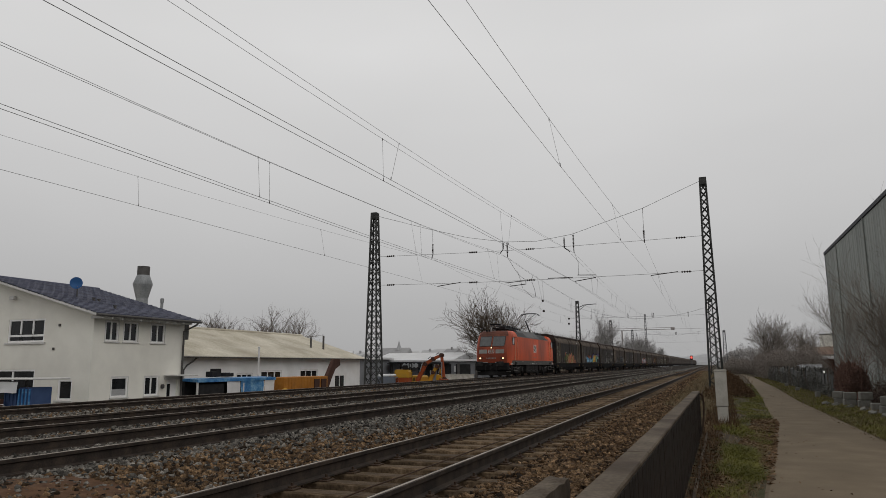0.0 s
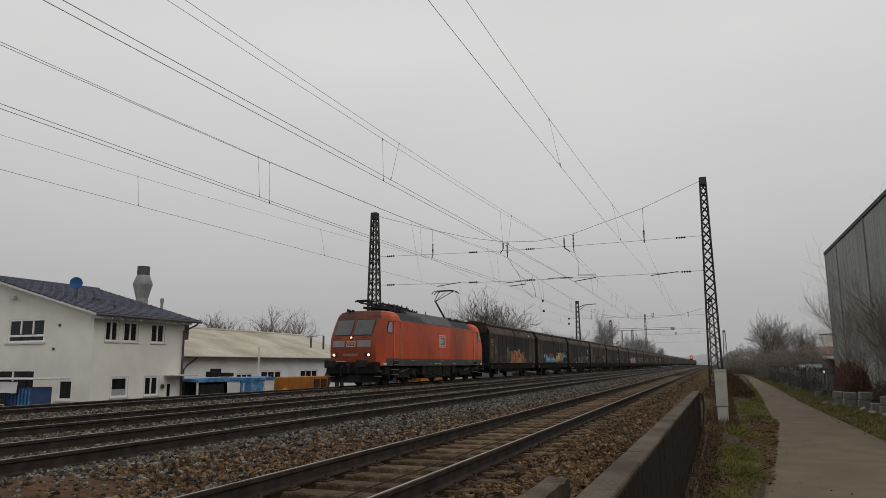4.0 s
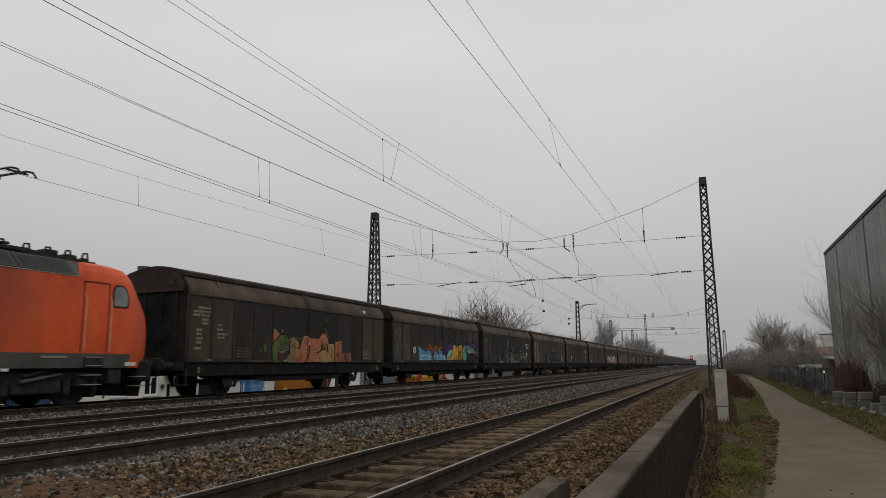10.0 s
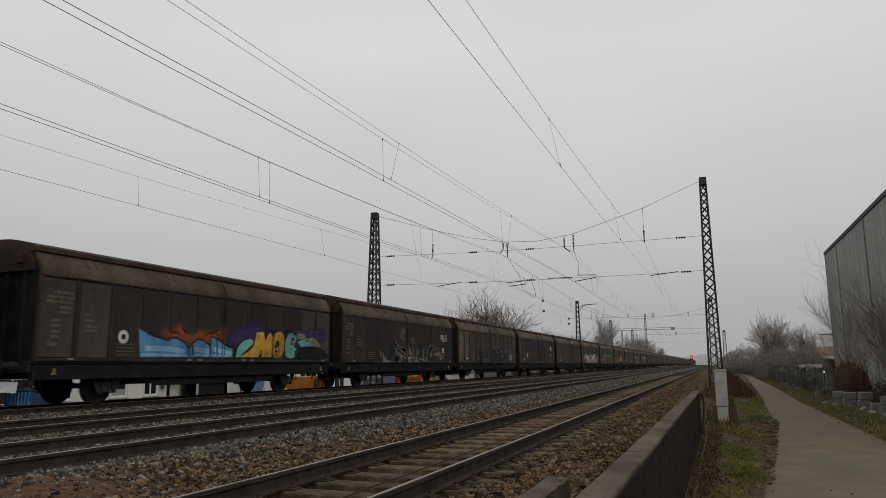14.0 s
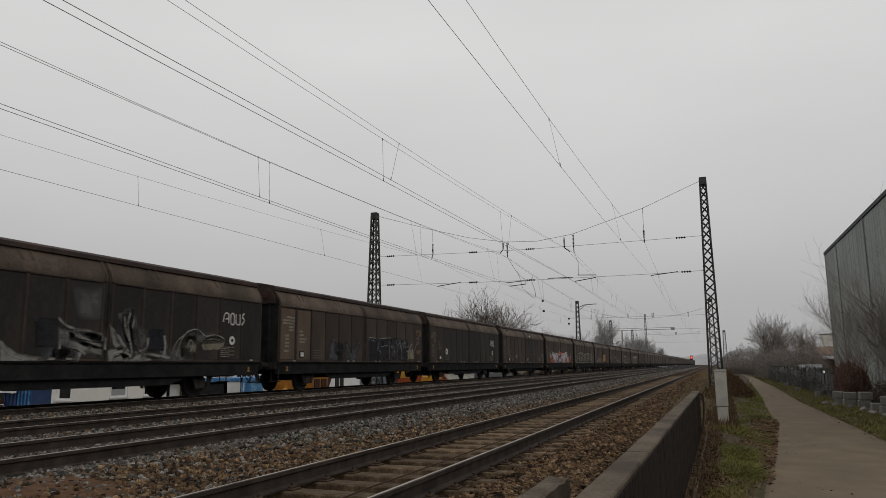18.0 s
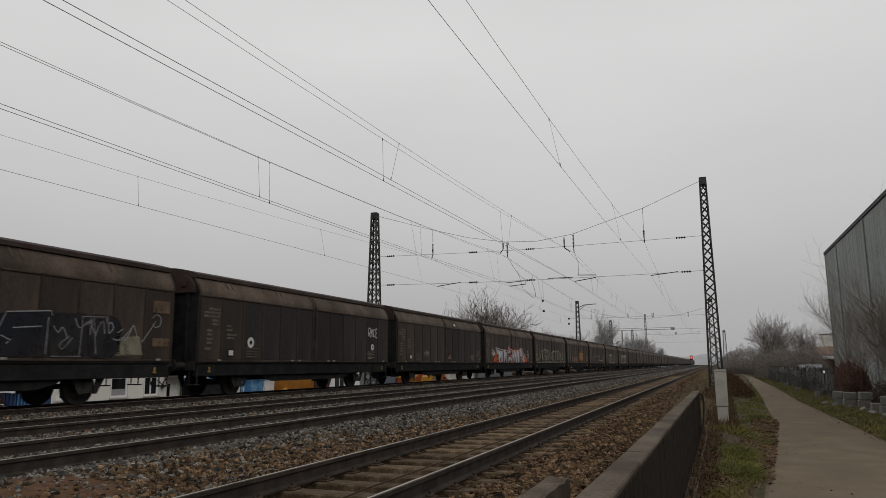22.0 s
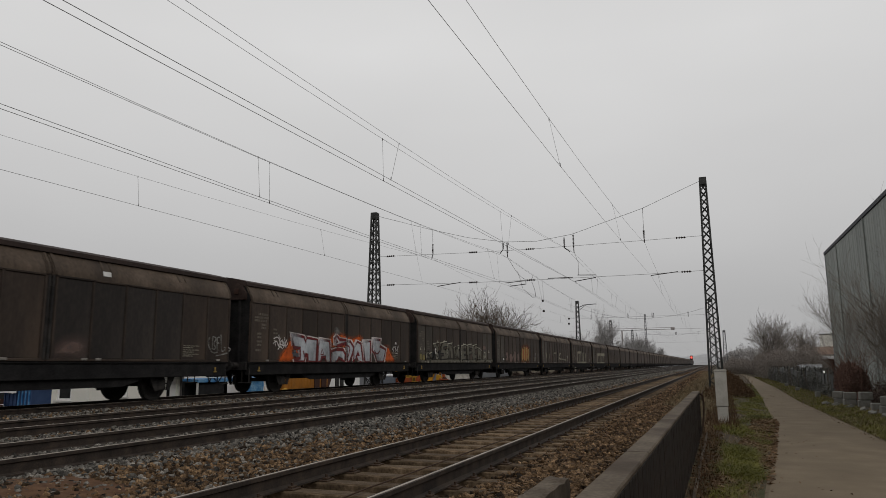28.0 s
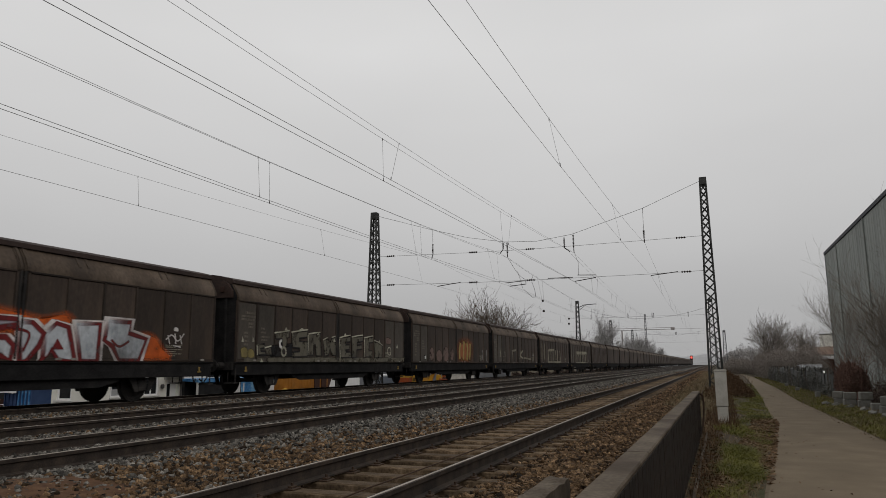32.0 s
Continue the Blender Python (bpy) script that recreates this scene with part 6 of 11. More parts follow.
blot(w, "sprayed_shape", bend([(4.84, 1.96), (5.65, 2.09), (5.92, 1.85), (5.14, 1.78)], 3), TEAL, 1, 0.06)
blot(w, "sprayed_shape", bend([(4.65, 1.59), (5.19, 1.76), (6.28, 1.79), (7.04, 1.58), (7.05, 1.35), (4.67, 1.33)], 3), BLACK_LINE, 3, 0.04)
strokes(w, "sprayed_line", [[(2.07, 2.17), (2.49, 2.18)], [(3.29, 2.21), (3.67, 2.25)], [(2.25, 1.43), (2.39, 1.52)]], 0.05, WHITE_LINE, 4, "")
strokes(w, "sprayed_line", [[(1.16, 1.34), (1.64, 1.59), (1.89, 1.75), (2.07, 2.29), (2.55, 2.31), (2.61, 1.98), (2.91, 2.33), (3.9, 2.32)], [(2.19, 1.37), (2.42, 1.6), (2.43, 1.37)], [(3.08, 1.38), (3.11, 2.04)]], 0.075, BLACK_LINE, 5, "", smooth=False)
blot(w, "sprayed_shape", bend([(3.24, 1.78), (3.38, 1.98), (3.53, 1.92), (3.48, 1.58), (3.29, 1.53)], 3), BLACK_LINE, 5, 0.01)
blot(w, "sprayed_shape", bend([(3.32, 1.66), (3.47, 1.75), (3.44, 1.58)], 3), WHITE_LINE, 6, 0.01)
blot(w, "sprayed_shape", bend([(4.32, 1.85), (4.39, 2.08), (4.59, 2.08), (4.52, 1.86)], 3), BLACK_LINE, 5, 0.01)
blot(w, "sprayed_shape", bend([(4.4, 1.9), (4.47, 2.01), (4.52, 1.93)], 3), WHITE_LINE, 6, 0.01)
strokes(w, "sprayed_line", [[(3.95, 1.41), (3.89, 1.8), (4.06, 2.2), (4.37, 2.34), (4.79, 2.14), (4.6, 1.79), (5.02, 1.69)], [(0.91, 1.36), (0.98, 1.67), (1.29, 1.92), (1.64, 2.01)], [(5.39, 1.97), (5.65, 2.05), (5.66, 1.84)]], 0.065, BLACK_LINE, 5, "")

# third wagon: washed-out pale streaks, a yellowish oval and a tag
w = wagons[2]
strokes(w, "sprayed_line", [[(-3.19, 1.83), (-3.1, 1.61), (-2.98, 1.38)], [(-2.97, 1.71), (-2.75, 1.46), (-2.52, 1.3), (-2.16, 1.22), (-1.79, 1.22)], [(-2.85, 1.62), (-2.62, 1.37)], [(-1.35, 2.28), (-1.14, 2.11), (-0.88, 2.02)]], 0.08, GHOST, 0, "washed-out pale scrawl")
blot(w, "sprayed_shape", bend([(-1.75, 1.27), (-1.49, 1.51), (-1, 1.58), (-0.78, 1.28), (-1.27, 1.18)], 3), GHOST_BLUE, 0, 0.16, "washed-out pale patch")
blot(w, "sprayed_shape", [(-1.01, 2.08), (-0.41, 1.98), (0.25, 1.8), (0.24, 1.51), (-0.38, 1.57), (-0.75, 1.67), (-0.18, 1.72)], GHOST, 0, 0.06, "washed-out pale streak")
blot(w, "sprayed_shape", bend([(0.77, 2.46), (1.12, 2.67), (1.25, 1.95), (1.24, 1.33), (1.01, 1.56), (0.64, 1.89)], 3), GHOST_BLUE, 0, 0.16)
strokes(w, "sprayed_line", [[(1.06, 2.59), (0.97, 2.22), (1.09, 1.79), (1.2, 1.37)], [(0.83, 2.46), (0.92, 2.05), (1.12, 1.71)], [(0.61, 1.92), (0.89, 1.63), (1.11, 1.41)], [(1.22, 2.48), (1.15, 2.13)], [(0.73, 1.78), (0.99, 1.45)]], 0.07, GHOST, 1, "")
strokes(w, "sprayed_line", [[(0.35, 1.23), (0.56, 1.4), (0.9, 1.44), (1.21, 1.3)], [(1.27, 1.24), (1.69, 1.38), (2.26, 1.34), (2.79, 1.27)], [(1.44, 1.45), (1.74, 1.57), (1.78, 1.88)], [(2.42, 1.98), (2.5, 1.66), (2.46, 1.34)], [(-0.8, 1.88), (-0.26, 1.68), (0.1, 1.58)], [(-0.64, 1.49), (-0.42, 1.36)], [(-1.22, 1.8), (-1.24, 1.48)]], 0.1, GHOST, 1, "")
blot(w, "sprayed_shape", bend([(3.23, 1.35), (3.24, 1.76), (3.51, 2.02), (3.84, 1.94), (3.83, 1.48), (3.48, 1.31)], 3), BONE, 0, 0.05, "faded yellowish sprayed oval")
blot(w, "sprayed_shape", bend([(4.23, 1.57), (4.18, 1.78), (4.51, 1.96), (4.97, 1.96), (5.22, 1.81), (5.03, 1.59)], 3), BONE, 0, 0.05)
strokes(w, "sprayed_line", [[(2.99, 1.31), (3.14, 1.76), (3.44, 2.1), (3.93, 2.2), (4.32, 2), (4.77, 2.06), (5.25, 1.94), (5.19, 1.68)], [(2.79, 1.39), (2.97, 1.76), (3.3, 2.01)], [(3.46, 1.6), (3.59, 1.85), (3.74, 1.73), (3.61, 1.48)], [(4.25, 1.83), (4.63, 1.92), (5.02, 1.89)]], 0.04, GHOST, 2, "")
strokes(w, "sprayed_line", [[(-0.96, 1.73), (-0.55, 1.74), (-0.18, 1.68), (0.2, 1.69)], [(4.11, 1.78), (4.48, 1.88), (5.02, 1.83)], [(0.51, 1.25), (0.85, 1.41), (1.01, 1.6)]], 0.03, BLACK_LINE, 3, "")
strokes(w, "sprayed_line", [[(5.18, 2.52), (5.25, 2.79), (5.45, 2.8), (5.47, 2.48)], [(5.3, 2.63), (5.46, 2.64)], [(5.59, 2.49), (5.58, 2.78), (5.74, 2.81), (5.76, 2.47), (5.59, 2.47)], [(5.87, 2.82), (5.88, 2.5), (6.09, 2.49), (6.08, 2.83)], [(6.33, 2.87), (6.21, 2.75), (6.34, 2.62), (6.18, 2.45)]], 0.055, WHITE_LINE, 2, "white sprayed tag")

# fourth wagon: faded letters, blue-black ones with thin chalky edges, brown patches at the end
w = wagons[3]
blot(w, "sprayed_shape", bend([(-3.09, 1.95), (-2.91, 2.17), (-2.7, 2.11), (-2.78, 1.92), (-2.73, 1.63), (-2.54, 1.5), (-2.29, 1.47), (-2.27, 1.24), (-3, 1.24), (-3.23, 1.36), (-3.13, 1.65)], 3), GHOST_BLUE, 0, 0.16, "faded blue-grey sprayed letter")
blot(w, "sprayed_shape", [(-1.79, 2.03), (-1.63, 2.12), (-1.16, 1.53), (-1.03, 1.85), (-0.9, 1.83), (-0.78, 1.68), (-0.57, 2.08), (-0.25, 2.16), (-0.45, 1.86), (-0.72, 1.53), (-0.59, 1.25), (-1.73, 1.24), (-1.41, 1.49)], GHOST_BLUE, 0, 0.16)
strokes(w, "sprayed_line", [[(-2.08, 2.09), (-2.02, 1.92)], [(-0.14, 2.13), (-0.02, 2.03)]], 0.08, GHOST_BLUE, 0, "")
blot(w, "sprayed_shape", [(0.71, 2.28), (1.41, 2.31), (1.54, 1.3), (0.78, 1.3)], BLUE_BLACK, 0, 0.09, "blue-black sprayed letter with thin chalky edges")
blot(w, "sprayed_shape", [(1.63, 2.24), (2.89, 2.38), (2.89, 1.31), (1.63, 1.3)], BLUE_BLACK, 0, 0.09)
blot(w, "sprayed_shape", [(3, 2.34), (4.06, 2.39), (4.12, 1.32), (3.1, 1.31)], BLUE_BLACK, 0, 0.09)
blot(w, "sprayed_shape", bend([(4.17, 2.35), (5.16, 2.31), (5.28, 1.64), (5.01, 1.33), (4.27, 1.32)], 3), BLUE_BLACK, 0, 0.09)
blot(w, "sprayed_shape", bend([(-2.63, 2), (-1.93, 1.92), (-1.88, 1.34), (-2.2, 1.27), (-2.6, 1.63)], 3), BLUE_BLACK, 0, 0.15)
strokes(w, "sprayed_line", [[(0.68, 2.24), (0.67, 2.36), (1.38, 2.35), (1.39, 2.19)], [(0.89, 2.21), (1.14, 2.22)], [(1.54, 1.81), (1.65, 1.93), (1.82, 2.33), (3.03, 2.43), (3.07, 2.31)], [(2.97, 2.26), (2.95, 1.35)], [(2.01, 1.96), (2.78, 2.03)], [(1.73, 1.77), (1.99, 1.66), (1.87, 1.58)], [(3.97, 1.32), (4, 2.04), (3.99, 2.34), (4.84, 2.38), (4.9, 1.94)], [(3.1, 1.29), (4.04, 1.3)], [(4.37, 2.32), (4.5, 1.37)]], 0.028, CHALKY, 2, "thin chalky edge line", smooth=False)
strokes(w, "sprayed_line", [[(3.12, 2.06), (3.28, 1.9), (3.41, 2.03), (3.57, 1.74)], [(3.64, 1.82), (3.36, 1.61), (3.44, 1.48), (3.72, 1.78)], [(3.76, 2.29), (3.93, 2.04), (4.22, 2.22), (4.39, 1.93)]], 0.034, CHALKY, 3, "")
blot(w, "sprayed_shape", [(5.19, 1.82), (6.02, 1.88), (6.17, 1.38), (5.37, 1.37)], BONE, 0, 0.06)
blot(w, "sprayed_shape", [(6.5, 2.97), (7.18, 2.98), (7.2, 2.63), (6.51, 2.62)], PATCH_BROWN, 0, 0.03, "dull brown sprayed patch")
blot(w, "sprayed_shape", [(6.55, 1.85), (7.23, 1.86), (7.24, 1.63), (6.56, 1.62)], PATCH_BROWN, 0, 0.03)

# its chalk scrawl
w = wagons[3]
strokes(w, "sprayed_line", [[(6.11, 1.71), (6.35, 1.99), (6.64, 2.36)], [(6.49, 2.44), (6.66, 2.56), (6.84, 2.46), (6.82, 2.25), (6.62, 2.18), (6.52, 2.29)], [(5.49, 1.75), (5.65, 1.98), (5.78, 2.19), (5.94, 1.85)], [(5.04, 1.79), (5.26, 1.76), (5.45, 1.86), (5.72, 2.13)], [(4.44, 1.82), (4.55, 2.12), (4.69, 2.24), (4.75, 1.92)], [(4.15, 2.13), (4.3, 2.27), (4.26, 1.87)], [(4.85, 2.17), (4.97, 2.23), (5.04, 2.07), (4.9, 1.92)], [(5.21, 1.96), (5.39, 2.08)], [(4.77, 2.38), (4.81, 2.22)]], 0.035, CHALKY, 3, "")

# seventh wagon: large silver block letters with red edges on an orange ground
w = wagons[6]
blot(w, "sprayed_shape", bend([(-5.12, 1.2), (-5, 1.41), (-4.74, 1.62), (-4.52, 1.86), (-4.31, 2.06), (-3.95, 1.82), (-3.68, 1.2)], 3), HOT_ORANGE, 0, 0.14, "orange sprayed ground")
blot(w, "sprayed_shape", bend([(-1.43, 2.04), (-1.07, 2.31), (-0.62, 2.41), (0.09, 2.33), (0.84, 2.21), (1.49, 2.36), (1.77, 2.16), (1.39, 1.91), (-1.03, 1.84)], 3), HOT_ORANGE, 0, 0.14)
blot(w, "sprayed_shape", bend([(4.16, 1.99), (4.66, 1.91), (5.01, 1.56), (5.37, 1.24), (3.96, 1.24)], 3), HOT_ORANGE, 0, 0.12)
strokes(w, "sprayed_line", [[(-3.83, 1.88), (-3.8, 1.49)], [(1.52, 1.91), (1.61, 1.47)]], 0.3, HOT_ORANGE, 0, "")
blot(w, "sprayed_shape", bend([(-0.9, 2.36), (-0.81, 2.62), (-0.58, 2.6), (-0.39, 2.38)], 3), GHOST, 0, 0.12)
blot(w, "sprayed_shape", [(-4.46, 2.35), (-3.32, 2.27), (-3.17, 2.08), (-3.07, 2.25), (-2.27, 2.18), (-2.31, 1.18), (-2.94, 1.17), (-3.01, 1.48), (-3.13, 1.51), (-3.24, 1.17), (-4.15, 1.17), (-4.2, 1.28), (-3.74, 1.33), (-3.78, 1.79), (-4.21, 1.81)], WHITE_LINE, 1, 0.02)
blot(w, "sprayed_shape", [(-4.37, 2.3), (-3.41, 2.2), (-3.26, 2), (-3.16, 2.18), (-2.36, 2.11), (-2.41, 1.18), (-3.03, 1.17), (-3.1, 1.47), (-3.22, 1.51), (-3.33, 1.17), (-4.07, 1.17), (-4.12, 1.28), (-3.65, 1.33), (-3.68, 1.73), (-4.12, 1.75)], SILVER, 2, 0.01, "silver sprayed letter with a red edge")
strokes(w, "sprayed_line", [[(-4.37, 2.3), (-3.41, 2.2), (-3.26, 2), (-3.16, 2.18), (-2.36, 2.11), (-2.41, 1.18), (-3.03, 1.17), (-3.1, 1.47), (-3.22, 1.51), (-3.33, 1.17), (-4.07, 1.17), (-4.12, 1.28), (-3.65, 1.33), (-3.68, 1.73), (-4.12, 1.75), (-4.37, 2.3)]], 0.17, DEEP_RED, 4, "", smooth=False)
blot(w, "sprayed_shape", [(-2.24, 2.22), (-1.22, 2.16), (-1.09, 1.18), (-1.5, 1.18), (-1.56, 1.39), (-2.08, 1.37), (-2.14, 1.18), (-2.41, 1.18), (-2.39, 1.9)], WHITE_LINE, 1, 0.02)
blot(w, "sprayed_shape", [(-2.14, 2.16), (-1.32, 2.08), (-1.2, 1.18), (-1.6, 1.18), (-1.67, 1.39), (-1.98, 1.37), (-2.04, 1.18), (-2.31, 1.18), (-2.29, 1.83)], SILVER, 2, 0.01, "silver sprayed letter with a red edge")
strokes(w, "sprayed_line", [[(-2.14, 2.16), (-1.32, 2.08), (-1.2, 1.18), (-1.6, 1.18), (-1.67, 1.39), (-1.98, 1.37), (-2.04, 1.18), (-2.31, 1.18), (-2.29, 1.83), (-2.14, 2.16)]], 0.17, DEEP_RED, 4, "", smooth=False)
blot(w, "sprayed_shape", [(-1.01, 1.91), (-1.01, 2.28), (-0.82, 2.42), (-0.32, 2.25), (0.28, 2.26), (0.32, 2.03), (-0.73, 1.88)], WHITE_LINE, 1, 0.02)
blot(w, "sprayed_shape", [(-0.9, 1.91), (-0.89, 2.21), (-0.7, 2.35), (-0.43, 2.17), (0.16, 2.18), (0.2, 2.03), (-0.61, 1.89)], SILVER, 2, 0.01, "silver sprayed letter with a red edge")
strokes(w, "sprayed_line", [[(-0.9, 1.91), (-0.89, 2.21), (-0.7, 2.35), (-0.43, 2.17), (0.16, 2.18), (0.2, 2.03), (-0.61, 1.89), (-0.9, 1.91)]], 0.17, DEEP_RED, 4, "", smooth=False)
blot(w, "sprayed_shape", [(-1.23, 1.18), (-1.24, 1.72), (-0.81, 1.81), (0, 1.81), (0.23, 1.6), (0.17, 1.18), (-0.08, 1.3), (-0.61, 1.37), (-0.76, 1.18)], WHITE_LINE, 1, 0.02)
blot(w, "sprayed_shape", [(-1.12, 1.18), (-1.13, 1.65), (-0.69, 1.73), (-0.11, 1.73), (0.11, 1.53), (0.05, 1.18), (-0.2, 1.29), (-0.49, 1.37), (-0.65, 1.18)], SILVER, 2, 0.01, "silver sprayed letter with a red edge")
strokes(w, "sprayed_line", [[(-1.12, 1.18), (-1.13, 1.65), (-0.69, 1.73), (-0.11, 1.73), (0.11, 1.53), (0.05, 1.18), (-0.2, 1.29), (-0.49, 1.37), (-0.65, 1.18), (-1.12, 1.18)]], 0.17, DEEP_RED, 4, "", smooth=False)
blot(w, "sprayed_shape", [(0.1, 2.22), (0.69, 2.2), (1.02, 1.94), (0.92, 1.54), (0.38, 1.18), (0.17, 1.18)], WHITE_LINE, 1, 0.02)
blot(w, "sprayed_shape", [(0.22, 2.14), (0.57, 2.12), (0.9, 1.85), (0.79, 1.54), (0.5, 1.18), (0.29, 1.18)], SILVER, 2, 0.01, "silver sprayed letter with a red edge")
strokes(w, "sprayed_line", [[(0.22, 2.14), (0.57, 2.12), (0.9, 1.85), (0.79, 1.54), (0.5, 1.18), (0.29, 1.18), (0.22, 2.14)]], 0.17, DEEP_RED, 4, "", smooth=False)
blot(w, "sprayed_shape", [(0.83, 1.97), (1.1, 2.22), (1.74, 2.12), (2, 1.19), (1.5, 1.19), (1.02, 1.46), (0.78, 1.18)], WHITE_LINE, 1, 0.02)
blot(w, "sprayed_shape", [(0.96, 1.89), (1.24, 2.14), (1.61, 2.04), (1.87, 1.19), (1.36, 1.19), (1.15, 1.46), (0.91, 1.18)], SILVER, 2, 0.01, "silver sprayed letter with a red edge")
strokes(w, "sprayed_line", [[(0.96, 1.89), (1.24, 2.14), (1.61, 2.04), (1.87, 1.19), (1.36, 1.19), (1.15, 1.46), (0.91, 1.18), (0.96, 1.89)]], 0.17, DEEP_RED, 4, "", smooth=False)
blot(w, "sprayed_shape", [(1.7, 2.24), (2.76, 2.27), (2.75, 1.19), (1.9, 1.19)], WHITE_LINE, 1, 0.02)
blot(w, "sprayed_shape", [(1.84, 2.17), (2.62, 2.18), (2.6, 1.19), (2.04, 1.19)], SILVER, 2, 0.01, "silver sprayed letter with a red edge")
strokes(w, "sprayed_line", [[(1.84, 2.17), (2.62, 2.18), (2.6, 1.19), (2.04, 1.19), (1.84, 2.17)]], 0.17, DEEP_RED, 4, "", smooth=False)
blot(w, "sprayed_shape", [(2.75, 2.39), (3.86, 2.38), (3.8, 2.07), (4.49, 1.91), (4.24, 1.19), (3.19, 1.19), (2.95, 1.57), (2.65, 1.73)], WHITE_LINE, 1, 0.02)
blot(w, "sprayed_shape", [(2.91, 2.31), (3.71, 2.28), (3.65, 1.97), (4.33, 1.82), (4.08, 1.19), (3.34, 1.19), (3.1, 1.57), (2.79, 1.74)], SILVER, 2, 0.01, "silver sprayed letter with a red edge")
strokes(w, "sprayed_line", [[(2.91, 2.31), (3.71, 2.28), (3.65, 1.97), (4.33, 1.82), (4.08, 1.19), (3.34, 1.19), (3.1, 1.57), (2.79, 1.74), (2.91, 2.31)]], 0.17, DEEP_RED, 4, "", smooth=False)
blot(w, "sprayed_shape", [(-2.06, 1.47), (-1.96, 1.77), (-1.78, 1.49)], DEEP_RED, 4, 0.01)
blot(w, "sprayed_shape", [(-2.01, 1.51), (-1.95, 1.7), (-1.84, 1.53)], SILVER, 5, 0.01)
blot(w, "sprayed_shape", [(-0.79, 1.97), (-0.75, 2.18), (-0.54, 2.06)], DEEP_RED, 4, 0.01)
blot(w, "sprayed_shape", [(1.15, 1.46), (1.3, 1.74), (1.51, 1.47)], DEEP_RED, 4, 0.01)
strokes(w, "sprayed_line", [[(-4.29, 1.8), (-4.41, 2.25), (-4.42, 2.34), (-3.37, 2.25), (-3.26, 2.06), (-3.18, 2.23), (-2.31, 2.16)], [(-2.17, 2.21), (-1.27, 2.14)], [(-0.95, 1.91), (-0.95, 2.24), (-0.71, 2.42), (-0.41, 2.25), (0.22, 2.24)], [(0.25, 2.2), (0.59, 2.18), (0.96, 1.91)], [(0.99, 2.01), (1.23, 2.2), (1.68, 2.1)], [(1.8, 2.23), (2.65, 2.24)], [(2.83, 2.37), (3.78, 2.35), (3.76, 2.04), (4.45, 1.86), (4.24, 1.24)]], 0.035, WHITE_LINE, 5, "", smooth=False)
strokes(w, "sprayed_line", [[(-3.22, 1.51), (-3.13, 1.27), (-3.24, 1.17)], [(-3.45, 1.63), (-3.3, 1.37)], [(3.01, 1.78), (3.32, 1.58), (3.7, 1.76)], [(-0, 1.94), (0.49, 1.84), (0.34, 1.37)]], 0.08, DEEP_RED, 5, "")
strokes(w, "sprayed_line", [[(-5.53, 2.04), (-5.27, 2.11), (-5.1, 1.93), (-5.21, 1.77)], [(-5.55, 1.85), (-5.34, 1.95), (-5.13, 1.75), (-4.99, 2), (-4.85, 1.72)], [(-5.21, 2.2), (-5.07, 2.03)], [(-5.23, 1.65), (-5.05, 1.75), (-4.89, 1.66)], [(-4.96, 2.03), (-4.78, 1.85), (-4.64, 2.04)], [(-5.06, 1.84), (-4.7, 1.79), (-4.55, 1.92)], [(-5.45, 1.98), (-5.39, 1.77)], [(-4.81, 2.13), (-4.69, 1.73)]], 0.045, WHITE_LINE, 1, "white sprayed tag")
strokes(w, "sprayed_line", [[(5.13, 1.83), (5.38, 1.98), (5.65, 1.8), (5.91, 2.04)], [(5.44, 1.66), (5.79, 1.62)], [(5.51, 2.03), (5.57, 1.71)], [(5.73, 1.99), (5.83, 1.71)], [(5.21, 1.97), (5.3, 1.7)]], 0.045, WHITE_LINE, 1, "")
blot(w, "sprayed_shape", bend([(5.46, 2.12), (5.5, 2.21), (5.63, 2.19), (5.64, 2.1)], 3), WHITE_LINE, 1, 0.02)
strokes(w, "sprayed_line", [[(-4.23, 1.58), (-3.71, 1.56)], [(-4.18, 1.46), (-3.7, 1.43)]], 0.2, GHOST_BLUE, 0, "")

# eighth wagon: dim bone-coloured block letters with pale upper edges
w = wagons[7]
blot(w, "sprayed_shape", [(-6.52, 1.28), (-0.98, 1.33), (7.42, 1.39), (7.42, 1.23), (-0.97, 1.18), (-6.51, 1.17)], BONE_DIM, 0, 0.09, "dim bone-coloured sprayed strip")
blot(w, "sprayed_shape", [(-4.98, 1.76), (-3.48, 1.89), (-3.45, 1.4), (-4.91, 1.39)], BLACK_LINE, 0, 0.05)
blot(w, "sprayed_shape", [(-4.64, 2.25), (-3.7, 2.37), (-3.69, 2.13), (-3.83, 2.1), (-3.86, 1.76), (-4.13, 1.75), (-4.17, 2.06), (-4.59, 2.03)], BONE_DIM, 1, 0.02, "faded bone-coloured sprayed letter")
strokes(w, "sprayed_line", [[(-4.64, 2.25), (-3.7, 2.37), (-3.69, 2.13), (-3.83, 2.1), (-3.86, 1.76), (-4.13, 1.75), (-4.17, 2.06), (-4.59, 2.03), (-4.64, 2.25)]], 0.075, BLACK_LINE, 3, "", smooth=False)
blot(w, "sprayed_shape", [(-3.5, 2.31), (-2.36, 2.45), (-2.34, 2.18), (-2.97, 2.11), (-2.96, 2), (-2.34, 1.99), (-2.34, 1.4), (-3.42, 1.36), (-3.43, 1.56), (-2.89, 1.59), (-2.89, 1.72), (-3.44, 1.74)], BONE_DIM, 1, 0.02, "faded bone-coloured sprayed letter")
